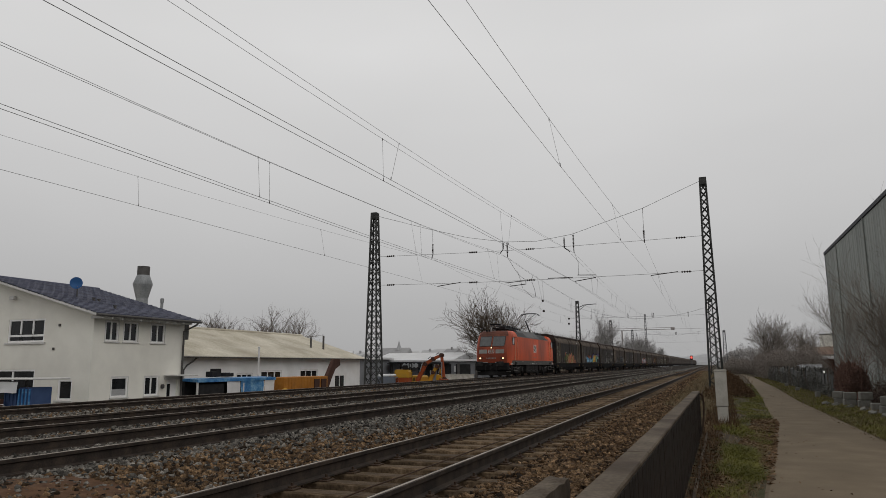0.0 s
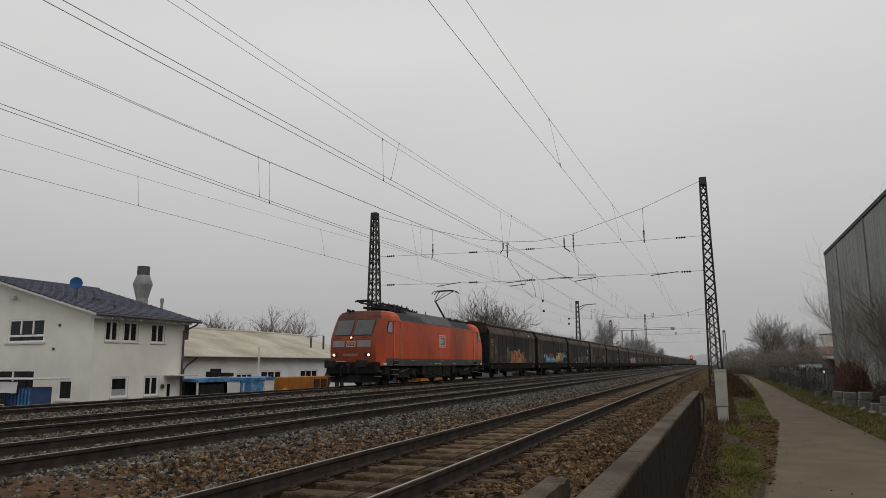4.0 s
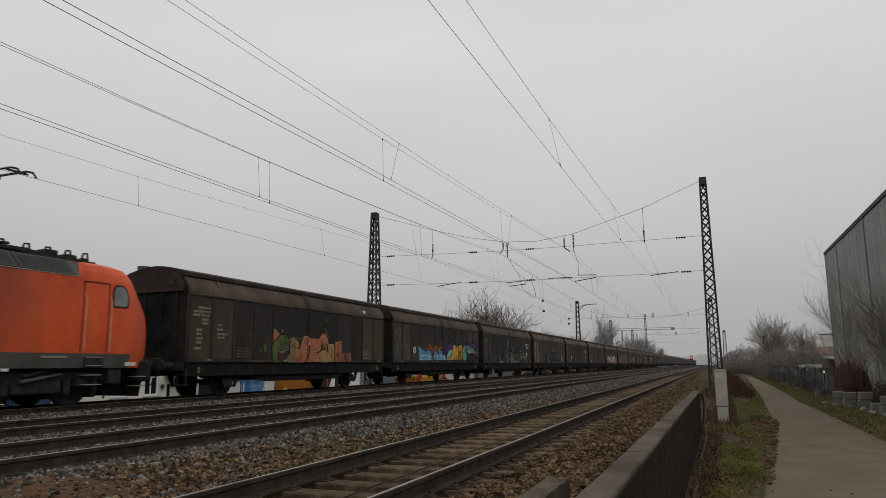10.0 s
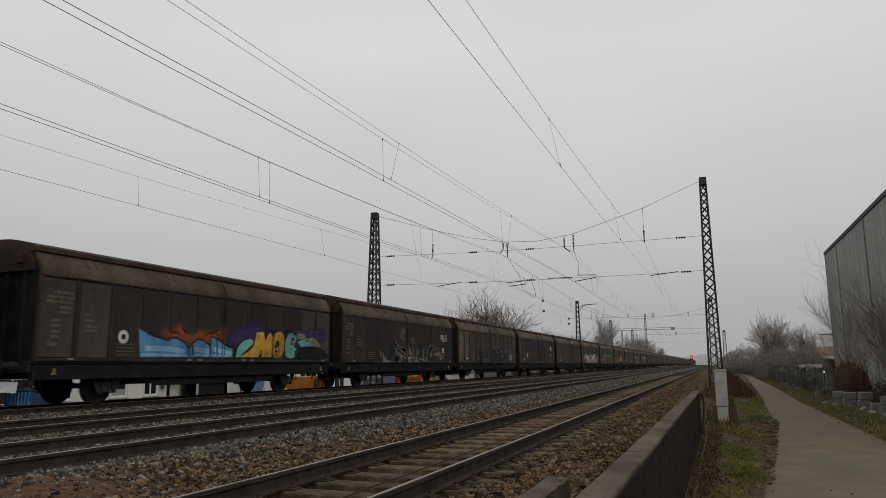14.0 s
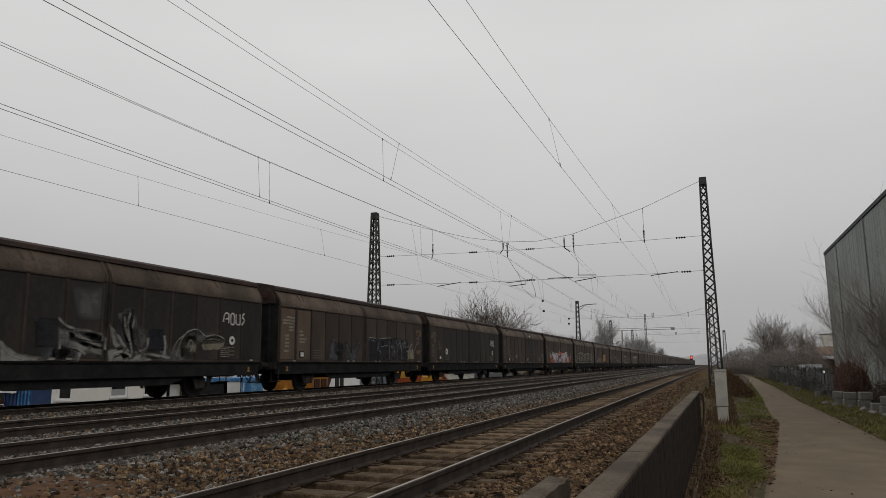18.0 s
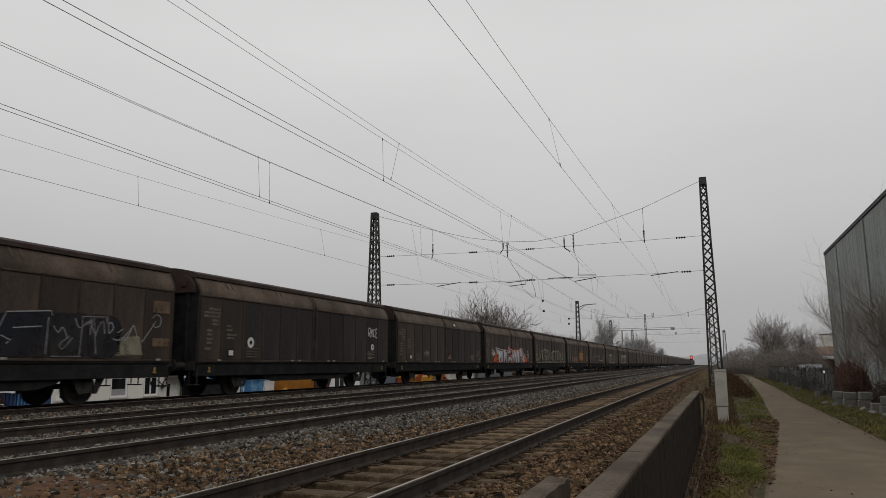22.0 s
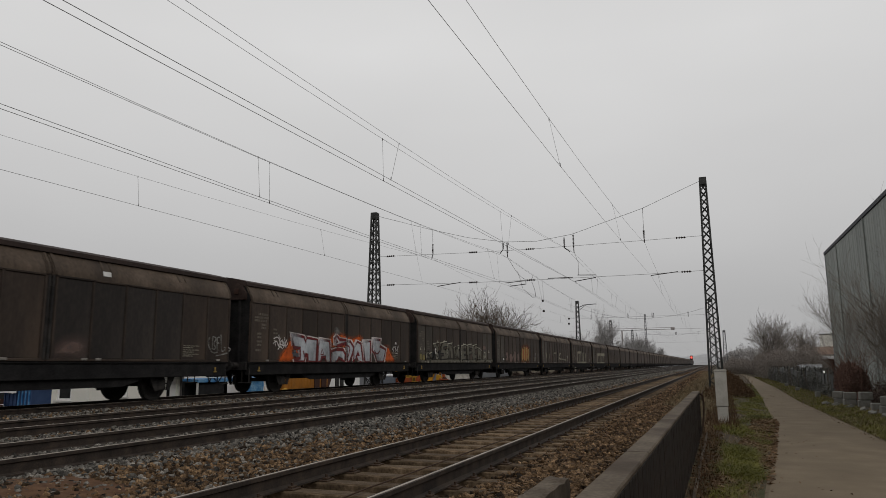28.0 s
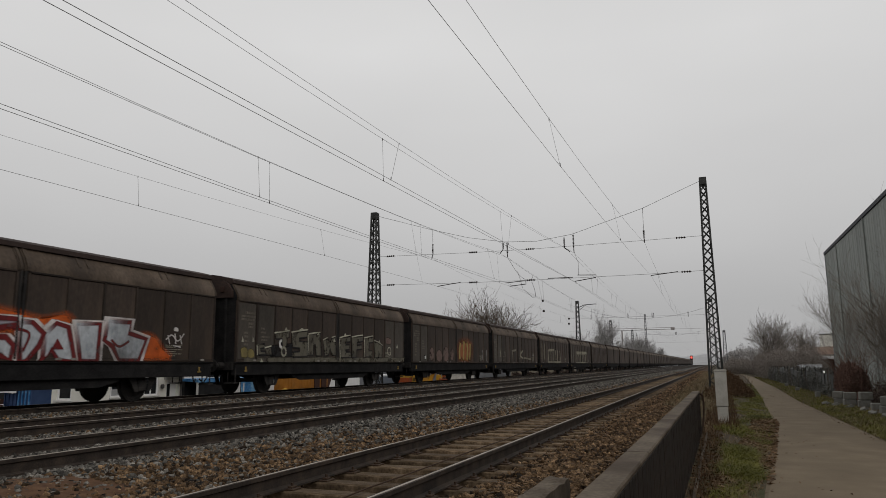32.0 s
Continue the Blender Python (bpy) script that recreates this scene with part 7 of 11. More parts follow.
strokes(w, "sprayed_line", [[(-3.5, 2.31), (-2.36, 2.45), (-2.34, 2.18), (-2.97, 2.11), (-2.96, 2), (-2.34, 1.99), (-2.34, 1.4), (-3.42, 1.36), (-3.43, 1.56), (-2.89, 1.59), (-2.89, 1.72), (-3.44, 1.74), (-3.5, 2.31)]], 0.075, BLACK_LINE, 3, "", smooth=False)
blot(w, "sprayed_shape", [(-2.23, 2.29), (-1.33, 2.39), (-1.2, 1.44), (-1.63, 1.43), (-1.71, 1.9), (-1.85, 1.88), (-1.87, 1.46), (-2.22, 1.46)], BONE_DIM, 1, 0.02, "faded bone-coloured sprayed letter")
strokes(w, "sprayed_line", [[(-2.23, 2.29), (-1.33, 2.39), (-1.2, 1.44), (-1.63, 1.43), (-1.71, 1.9), (-1.85, 1.88), (-1.87, 1.46), (-2.22, 1.46), (-2.23, 2.29)]], 0.075, BLACK_LINE, 3, "", smooth=False)
blot(w, "sprayed_shape", [(-1.07, 2.08), (-0.69, 2.18), (-0.49, 2.01), (-0.34, 2.21), (-0.01, 2.26), (0.04, 1.48), (-0.31, 1.46), (-0.48, 1.77), (-0.63, 1.46), (-0.92, 1.44)], BONE_DIM, 1, 0.02, "faded bone-coloured sprayed letter")
strokes(w, "sprayed_line", [[(-1.07, 2.08), (-0.69, 2.18), (-0.49, 2.01), (-0.34, 2.21), (-0.01, 2.26), (0.04, 1.48), (-0.31, 1.46), (-0.48, 1.77), (-0.63, 1.46), (-0.92, 1.44), (-1.07, 2.08)]], 0.075, BLACK_LINE, 3, "", smooth=False)
blot(w, "sprayed_shape", [(0.38, 2.22), (1.35, 2.35), (1.36, 2.1), (0.89, 2.05), (0.9, 1.95), (1.27, 1.96), (1.28, 1.75), (0.9, 1.71), (0.94, 1.63), (1.37, 1.63), (1.38, 1.38), (0.5, 1.37)], BONE_DIM, 1, 0.02, "faded bone-coloured sprayed letter")
strokes(w, "sprayed_line", [[(0.38, 2.22), (1.35, 2.35), (1.36, 2.1), (0.89, 2.05), (0.9, 1.95), (1.27, 1.96), (1.28, 1.75), (0.9, 1.71), (0.94, 1.63), (1.37, 1.63), (1.38, 1.38), (0.5, 1.37), (0.38, 2.22)]], 0.075, BLACK_LINE, 3, "", smooth=False)
blot(w, "sprayed_shape", [(1.5, 2.29), (2.57, 2.41), (2.58, 2.15), (1.99, 2.08), (1.99, 1.96), (2.48, 1.99), (2.49, 1.78), (1.99, 1.75), (1.97, 1.4), (1.56, 1.38)], BONE_DIM, 1, 0.02, "faded bone-coloured sprayed letter")
strokes(w, "sprayed_line", [[(1.5, 2.29), (2.57, 2.41), (2.58, 2.15), (1.99, 2.08), (1.99, 1.96), (2.48, 1.99), (2.49, 1.78), (1.99, 1.75), (1.97, 1.4), (1.56, 1.38), (1.5, 2.29)]], 0.075, BLACK_LINE, 3, "", smooth=False)
blot(w, "sprayed_shape", [(2.77, 2.28), (3.67, 2.4), (3.68, 2.13), (3.23, 2.1), (3.24, 1.72), (3.6, 1.72), (3.61, 1.44), (2.85, 1.43)], BONE_DIM, 1, 0.02, "faded bone-coloured sprayed letter")
strokes(w, "sprayed_line", [[(2.77, 2.28), (3.67, 2.4), (3.68, 2.13), (3.23, 2.1), (3.24, 1.72), (3.6, 1.72), (3.61, 1.44), (2.85, 1.43), (2.77, 2.28)]], 0.075, BLACK_LINE, 3, "", smooth=False)
blot(w, "sprayed_shape", [(3.8, 2.2), (4.22, 2.14), (4.74, 1.99), (4.7, 1.4), (3.9, 1.4)], BONE_DIM, 1, 0.02, "faded bone-coloured sprayed letter")
strokes(w, "sprayed_line", [[(3.8, 2.2), (4.22, 2.14), (4.74, 1.99), (4.7, 1.4), (3.9, 1.4), (3.8, 2.2)]], 0.075, BLACK_LINE, 3, "", smooth=False)
blot(w, "sprayed_shape", [(-5.76, 1.79), (-5.32, 1.83), (-5.26, 1.69), (-5.57, 1.65), (-5.54, 1.56), (-5.25, 1.56), (-5.23, 1.42), (-5.69, 1.42)], BONE_DIM, 1, 0.02, "faded bone-coloured sprayed letter")
strokes(w, "sprayed_line", [[(-5.76, 1.79), (-5.32, 1.83), (-5.26, 1.69), (-5.57, 1.65), (-5.54, 1.56), (-5.25, 1.56), (-5.23, 1.42), (-5.69, 1.42), (-5.76, 1.79)]], 0.075, BLACK_LINE, 3, "", smooth=False)
blot(w, "sprayed_shape", [(-5.21, 1.62), (-4.9, 1.75), (-4.81, 1.43), (-5.18, 1.42)], BONE_DIM, 1, 0.02, "faded bone-coloured sprayed letter")
strokes(w, "sprayed_line", [[(-5.21, 1.62), (-4.9, 1.75), (-4.81, 1.43), (-5.18, 1.42), (-5.21, 1.62)]], 0.075, BLACK_LINE, 3, "", smooth=False)
strokes(w, "sprayed_line", [[(-4.69, 2.27), (-4.16, 2.33), (-3.69, 2.4)], [(-3.55, 2.34), (-2.95, 2.42), (-2.33, 2.49)], [(-2.26, 2.32), (-1.79, 2.38), (-1.33, 2.42)], [(-1.1, 2.11), (-0.7, 2.23)], [(-0.37, 2.24), (-0.04, 2.3)], [(0.33, 2.25), (0.81, 2.34), (1.35, 2.4)], [(1.46, 2.32), (2.09, 2.41), (2.59, 2.45)], [(2.71, 2.32), (3.26, 2.4), (3.67, 2.45)], [(3.76, 2.25), (4.31, 2.16), (4.74, 2.02)], [(-5.79, 1.79), (-5.74, 1.41)], [(-2.29, 2.29), (-2.28, 1.46)], [(0.33, 2.2), (0.43, 1.37)], [(2.75, 2.28), (2.79, 1.43)], [(-5.3, 1.69), (-4.88, 1.77)]], 0.06, BONE_PALE, 4, "", smooth=False)
blot(w, "sprayed_shape", [(-4.03, 2.35), (-3.93, 2.52), (-3.77, 2.36)], BONE_PALE, 4, 0.01)
blot(w, "sprayed_shape", [(0.74, 2.33), (0.85, 2.47), (0.99, 2.36)], BONE_PALE, 4, 0.01)
blot(w, "sprayed_shape", [(-0.23, 2.05), (-0.14, 2.2), (-0.03, 2.06)], BONE_PALE, 4, 0.01)
blot(w, "sprayed_shape", [(-5.56, 1.16), (-5.47, 1.29), (-5.35, 1.16)], BONE_PALE, 4, 0.01)
blot(w, "sprayed_shape", [(-1.58, 2.3), (-1.49, 2.44), (-1.42, 2.32)], BONE_PALE, 4, 0.01)
blot(w, "sprayed_shape", [(-3.09, 2.42), (-2.79, 2.53), (-2.53, 2.48)], BONE_PALE, 4, 0.01)
blot(w, "sprayed_shape", [(-6.7, 1.87), (-6.64, 2.06), (-6.57, 1.87)], BONE_PALE, 4, 0.01)
blot(w, "sprayed_shape", [(-6.08, 1.89), (-6.04, 2.08), (-5.95, 1.9)], BONE_PALE, 4, 0.01)
blot(w, "sprayed_shape", [(6.38, 1.91), (6.52, 2.11), (6.64, 1.91)], BONE_PALE, 4, 0.01)
blot(w, "sprayed_shape", [(4.26, 2.14), (4.39, 2.3), (4.52, 2.09)], BONE_PALE, 4, 0.01)
strokes(w, "sprayed_line", [[(-3.88, 1.57), (-3.92, 1.46), (-4.03, 1.41), (-4.14, 1.45), (-4.19, 1.56), (-4.16, 1.68), (-4.05, 1.73), (-3.94, 1.68), (-3.88, 1.57)]], 0.11, BONE_PALE, 5, "pale sprayed ring")
strokes(w, "sprayed_line", [[(5.75, 1.74), (5.69, 1.6), (5.55, 1.54), (5.4, 1.6), (5.34, 1.73), (5.4, 1.87), (5.54, 1.93), (5.69, 1.87), (5.75, 1.74)]], 0.08, BONE_PALE, 3, "pale sprayed ring")
blot(w, "sprayed_shape", bend([(-6.7, 1.61), (-6.51, 1.67), (-6.35, 1.58), (-6.36, 1.36), (-6.64, 1.36)], 3), BONE_YELLOW, 1, 0.05)
blot(w, "sprayed_shape", bend([(-6.28, 1.55), (-6.13, 1.62), (-5.97, 1.52), (-5.98, 1.35), (-6.25, 1.35)], 3), BONE_YELLOW, 1, 0.05)
blot(w, "sprayed_shape", bend([(5.06, 2.35), (5.44, 2.42), (5.77, 2.32), (5.68, 2.12), (5.18, 2.13)], 3), DIM_ROSE, 1, 0.05)
# washed-out feathers and smears round the third wagon's pale scrawl
blot(wagons[2], "pale_smear", [(-2.01, 2.16), (-1.16, 1.93), (0.14, 1.64), (0.14, 1.38), (-1.12, 1.56), (-1.74, 2.04)], GHOST, 0, 0.08, "washed-out pale smear")
blot(wagons[2], "pale_smear", [(-0.99, 1.91), (0.09, 1.9), (0.08, 1.75), (-0.97, 1.71)], GHOST, 0, 0.06, "washed-out pale smear")
blot(wagons[2], "pale_smear", [(0.32, 2.17), (0.75, 1.86), (1.22, 1.36), (0.91, 1.26), (0.51, 1.65)], GHOST, 0, 0.06, "washed-out pale smear")
blot(wagons[2], "pale_smear", [(0.61, 2.51), (0.89, 2.58), (1.32, 1.47), (1.06, 1.43)], GHOST, 0, 0.05, "washed-out pale smear")
blot(wagons[2], "pale_smear", [(0.91, 2.53), (1.19, 2.72), (1.46, 1.52), (1.32, 1.46)], GHOST, 0, 0.05, "washed-out pale smear")
blot(wagons[2], "pale_smear", [(0.35, 1.43), (1.18, 1.6), (1.75, 1.37), (1.77, 1.17), (0.37, 1.17)], GHOST, 0, 0.09, "washed-out pale smear")
blot(wagons[2], "pale_smear", [(-1.39, 1.56), (-0.55, 1.37), (-0.64, 1.14), (-1.46, 1.2)], GHOST, 0, 0.09, "washed-out pale smear")
blot(wagons[2], "pale_smear", [(-2.84, 1.57), (-2.41, 1.29), (-1.72, 1.21), (-1.71, 1.16), (-2.8, 1.16)], GHOST, 0, 0.08, "washed-out pale smear")
blot(wagons[2], "pale_smear", [(2.29, 1.51), (3.25, 1.64), (3.79, 1.39), (3.44, 1.17), (2.23, 1.17)], GHOST_SMEAR, 0, 0.12, "washed-out pale smear")
blot(wagons[2], "pale_smear", [(1.27, 2.14), (1.69, 2.05), (1.76, 1.53), (1.49, 1.42)], GHOST_SMEAR, 0, 0.12, "washed-out pale smear")
blot(wagons[2], "pale_smear", [(-0.93, 3.02), (-0.04, 3.16), (0.03, 2.29), (-0.75, 2.32)], GHOST_SMEAR, 0, 0.12, "washed-out pale smear")
blot(wagons[2], "pale_smear", [(3.22, 1.98), (5.14, 2.13), (5.25, 1.9), (3.24, 1.76)], GHOST_SMEAR, 0, 0.1, "washed-out pale smear")
blot(wagons[2], "dark_patch", [(-1.93, 2.21), (-1.35, 2.24), (-1.28, 1.58), (-1.87, 1.56)], BLUE_BLACK, 1, 0.05, "dark painted-out patch")
blot(wagons[2], "dark_patch", [(1.79, 2.09), (2.39, 2.11), (2.44, 1.54), (1.84, 1.53)], BLUE_BLACK, 1, 0.05, "dark painted-out patch")
disc(wagons[2], 5.7, 1.9, 0.15)

# fifth and sixth wagons: tags
strokes(wagons[4], "tag", [[(5.2, 2.4), (5.15, 2.75), (5.35, 2.8), (5.35, 2.58), (5.2, 2.56), (5.4, 2.38)], [(5.45, 2.4), (5.52, 2.78), (5.62, 2.4)], [(5.82, 2.78), (5.68, 2.7), (5.7, 2.46), (5.84, 2.42)], [(6.1, 2.8), (5.94, 2.78), (5.96, 2.6), (6.08, 2.6)], [(5.96, 2.6), (5.93, 2.4), (6.1, 2.36)]], 0.055, WHITE_LINE, 2, "white sprayed tag")
strokes(wagons[5], "tag", [[(-3.2, 1.5), (-3.0, 1.9), (-2.9, 1.5), (-2.7, 1.85), (-2.6, 1.5)], [(-3.3, 1.7), (-2.5, 1.75)]], 0.06, GHOST, 1, "faint sprayed tag")
blot(wagons[5], "sprayed_haze", bend([(0.5, 1.4), (0.75, 1.62), (1.1, 1.7), (1.4, 1.5), (1.0, 1.32)], 3), DIM_ROSE, 0, 0.25, "faint rose sprayed haze")
strokes(wagons[5], "tag", [[(6.36, 1.97), (6.3, 1.85), (6.34, 1.65), (6.46, 1.54)], [(6.5, 2.0), (6.52, 1.6), (6.66, 1.62), (6.58, 1.78), (6.68, 1.95), (6.5, 2.0)], [(6.86, 1.98), (6.74, 1.95), (6.76, 1.56), (6.9, 1.56)], [(6.74, 1.78), (6.84, 1.8)],
                          [(6.92, 2.08), (6.95, 1.8), (7.0, 1.53), (7.2, 1.62), (7.06, 1.66)], [(7.32, 1.66), (7.44, 1.6), (7.36, 1.52)], [(6.7, 1.37), (6.95, 1.4), (7.3, 1.47)], [(6.42, 1.52), (6.6, 1.46), (6.8, 1.5)]], 0.045, GHOST, 1, "faint chalky sprayed tag")

# ninth to twelfth wagons: rose ovals and amber flames, pale strokes, rows of pale bars
blot(wagons[8], "sprayed_shape", [(-3.74, 1.68), (-3.84, 1.41), (-4.07, 1.3), (-4.3, 1.41), (-4.4, 1.67), (-4.3, 1.94), (-4.06, 2.05), (-3.83, 1.95)], DIM_ROSE, 1, 0.08, "faded rose sprayed oval")
blot(wagons[8], "sprayed_shape", [(-2.35, 1.58), (-2.51, 1.34), (-2.87, 1.24), (-3.23, 1.34), (-3.37, 1.57), (-3.22, 1.81), (-2.86, 1.92), (-2.5, 1.82)], DIM_ROSE, 1, 0.08, "faded rose sprayed oval")
blot(wagons[8], "sprayed_shape", [(-1.19, 1.69), (-1.35, 1.36), (-1.71, 1.22), (-2.05, 1.35), (-2.19, 1.68), (-2.04, 2.01), (-1.68, 2.15), (-1.33, 2.02)], DIM_ROSE, 1, 0.08, "faded rose sprayed oval")
blot(wagons[8], "sprayed_shape", [(-0.32, 1.7), (-0.41, 1.43), (-0.62, 1.32), (-0.81, 1.43), (-0.88, 1.69), (-0.79, 1.96), (-0.59, 2.08), (-0.4, 1.97)], DIM_ROSE, 1, 0.08, "faded rose sprayed oval")
blot(wagons[8], "sprayed_haze", bend([(0.55, 1.98), (0.78, 2.45), (2, 2.61), (3.35, 2.44), (3.3, 1.39), (1.95, 1.23), (0.67, 1.37)], 3), DULL_ORANGE, 0, 0.3, "dull orange sprayed haze")
strokes(wagons[8], "sprayed_line", [[(0.89, 1.35), (0.84, 1.98), (1.08, 2.46)], [(1.57, 1.28), (1.67, 2.12), (1.77, 2.62)], [(2.26, 1.28), (2.45, 2.01), (2.31, 2.54)], [(2.81, 1.32), (3, 1.89), (3.02, 2.46)]], 0.3, BONE_YELLOW, 2, "amber sprayed flame")
strokes(wagons[8], "sprayed_line", [[(5.72, 2.07), (5.77, 1.33)], [(6.72, 2.09), (6.67, 1.3)]], 0.2, GHOST, 2, "faint pale streak")
strokes(wagons[9], "sprayed_line", [[(-3.9, 2.1), (-3.82, 1.64)], [(-5.12, 2.18), (-5.27, 1.63)], [(-1.62, 2.21), (-1.45, 1.41)], [(-1.74, 2.15), (-0.41, 2.23)], [(1.22, 2.26), (0.75, 1.46)], [(2, 2.28), (0.92, 1.81), (2.06, 1.54)], [(2.19, 1.59), (4.79, 1.51)], [(5.58, 2.08), (5.65, 1.38)]], 0.2, BONE, 2, "pale sprayed stroke")
strokes(wagons[10], "sprayed_line", [[(-6.21, 3.1), (-6.34, 1.5)], [(-4.98, 3.07), (-5.19, 1.51)], [(-3.52, 2.49), (-3.53, 1.25)], [(-3.35, 2.46), (-0.63, 2.5)], [(-2.29, 2.47), (-2.28, 1.33)], [(-1.19, 2.49), (-1.19, 1.33)], [(0.03, 2.51), (0.12, 1.26)], [(1.1, 2.53), (0.7, 1.3)], [(2.28, 2.45), (2.48, 1.3)], [(-3.71, 1.23), (2.88, 1.25)]], 0.3, BONE, 2, "pale sprayed bar")
strokes(wagons[11], "sprayed_line", [[(-3.1, 2.37), (-3.23, 1.19)], [(-1.81, 2.41), (-1.67, 1.26)], [(-0.22, 2.41), (-0.73, 1.33)], [(1.44, 2.46), (0.89, 1.29)], [(2.86, 2.45), (3.15, 1.25)], [(-3.35, 2.39), (4.03, 2.47)], [(-3.62, 1.15), (4.29, 1.15)]], 0.4, BONE, 2, "pale sprayed bar")

# ---------------------------------------------------------------- buildings
PLASTER = surface("white_render", [(0.68, 0.66, 0.595), (0.76, 0.74, 0.67), (0.8, 0.78, 0.71)], 0.9, scale=0.7, fine=60, bump=0.1, depth=0.004, dirt=(0.6, 0.58, 0.53), dirt_scale=0.6, dirt_amount=0.5)
WHITE_WALL = surface("white_workshop_wall", [(0.68, 0.68, 0.67), (0.75, 0.75, 0.74), (0.8, 0.8, 0.79)], 0.9, scale=0.7, fine=60, bump=0.1, depth=0.004, dirt=(0.58, 0.57, 0.54), dirt_scale=0.6, dirt_amount=0.5)
VAN_GREY = surface("van_grey_blue", [(0.1, 0.115, 0.14), (0.15, 0.165, 0.19)], 0.4, scale=2, bump=0)
ROOF_TILE = surface("slate_blue_tiles", [(0.042, 0.044, 0.066), (0.066, 0.07, 0.1), (0.092, 0.097, 0.135)], 0.65, scale=2, fine=20, bump=0.2, vary=0.15)
FASCIA = surface("white_fascia", [(0.5, 0.49, 0.47), (0.62, 0.61, 0.59)], 0.7, bump=0)
FRAME_WHITE = surface("white_window_frame", [(0.76, 0.75, 0.74), (0.84, 0.83, 0.82)], 0.5, bump=0)
WINDOW_GLASS = surface("window_glass", [(0.008, 0.009, 0.01), (0.02, 0.021, 0.023)], 0.06, bump=0, spec=0.3)
BLIND = surface("grey_blind", [(0.28, 0.28, 0.28), (0.36, 0.36, 0.36)], 0.8, scale=2, fine=30, stretch=(1, 1, 8), bump=0.2)
ZINC = surface("zinc_pipe", [(0.07, 0.065, 0.062), (0.11, 0.105, 0.10)], 0.55, 0.3, bump=0)
FLUE_STEEL = surface("flue_steel", [(0.20, 0.21, 0.215), (0.27, 0.28, 0.285), (0.32, 0.33, 0.335)], 0.5, 0.3, scale=1.5, fine=12, bump=0.05)
BEIGE_ROOF = surface("beige_fibre_cement", [(0.38, 0.345, 0.27), (0.49, 0.45, 0.365), (0.58, 0.54, 0.45)], 0.9, scale=0.4, fine=6, bump=0.05, dirt=(0.3, 0.265, 0.2), dirt_scale=0.35, dirt_amount=0.6, vary=0.06)
DISH_BLUE = surface("blue_dish", [(0.03, 0.10, 0.26), (0.045, 0.13, 0.31)], 0.5, bump=0)
BLUE_PLASTIC = surface("blue_tarpaulin", [(0.02, 0.1, 0.27), (0.05, 0.18, 0.38), (0.17, 0.33, 0.48)], 0.55, scale=2, fine=10, bump=0.4, depth=0.03)
BLUE_STEEL = surface("blue_steel", [(0.03, 0.055, 0.13), (0.05, 0.085, 0.18)], 0.6, scale=2, bump=0.1)
ORANGE_STEEL = surface("orange_steel", [(0.28, 0.105, 0.013), (0.36, 0.145, 0.02), (0.42, 0.18, 0.032)], 0.6, scale=1.2, fine=12, bump=0.1, dirt=(0.22, 0.1, 0.03), dirt_scale=1.5, dirt_amount=0.6)
RED_ORANGE = surface("red_orange_paint", [(0.27, 0.055, 0.017), (0.36, 0.08, 0.024)], 0.55, scale=2, bump=0.05, dirt=(0.2, 0.07, 0.04), dirt_scale=2, dirt_amount=0.7)
DIGGER_YELLOW = surface("digger_yellow", [(0.4, 0.21, 0.017), (0.5, 0.28, 0.028)], 0.5, scale=2, bump=0.05, dirt=(0.25, 0.14, 0.04), dirt_scale=2, dirt_amount=0.5)
RUST_ARM = surface("rusty_arm", [(0.045, 0.022, 0.016), (0.075, 0.036, 0.026)], 0.7, scale=3, bump=0.2)
DARK_GAP = surface("dark_interior", [(0.012, 0.012, 0.013), (0.025, 0.025, 0.026)], 0.8, bump=0.1)
TIN_WHITE = surface("white_tin", [(0.55, 0.55, 0.55), (0.66, 0.66, 0.66)], 0.6, scale=1, bump=0.05)
GREY_WALL = surface("grey_wall", [(0.15, 0.155, 0.165), (0.21, 0.215, 0.225)], 0.8, scale=1, fine=8, bump=0.1)
HALL_METAL = surface("hall_cladding_grey_green", [(0.205, 0.222, 0.207), (0.25, 0.268, 0.25), (0.295, 0.313, 0.292)], 0.6, scale=0.5, fine=8, stretch=(1, 1, 0.3), bump=0.05, vary=0.07)
BROWN_TILE = surface("brown_roof_tiles", [(0.13, 0.085, 0.062), (0.2, 0.135, 0.1)], 0.8, scale=1.5, fine=6, bump=0.2)
HALL_TRIM = surface("hall_dark_trim", [(0.02, 0.02, 0.028), (0.035, 0.035, 0.045)], 0.6, bump=0)


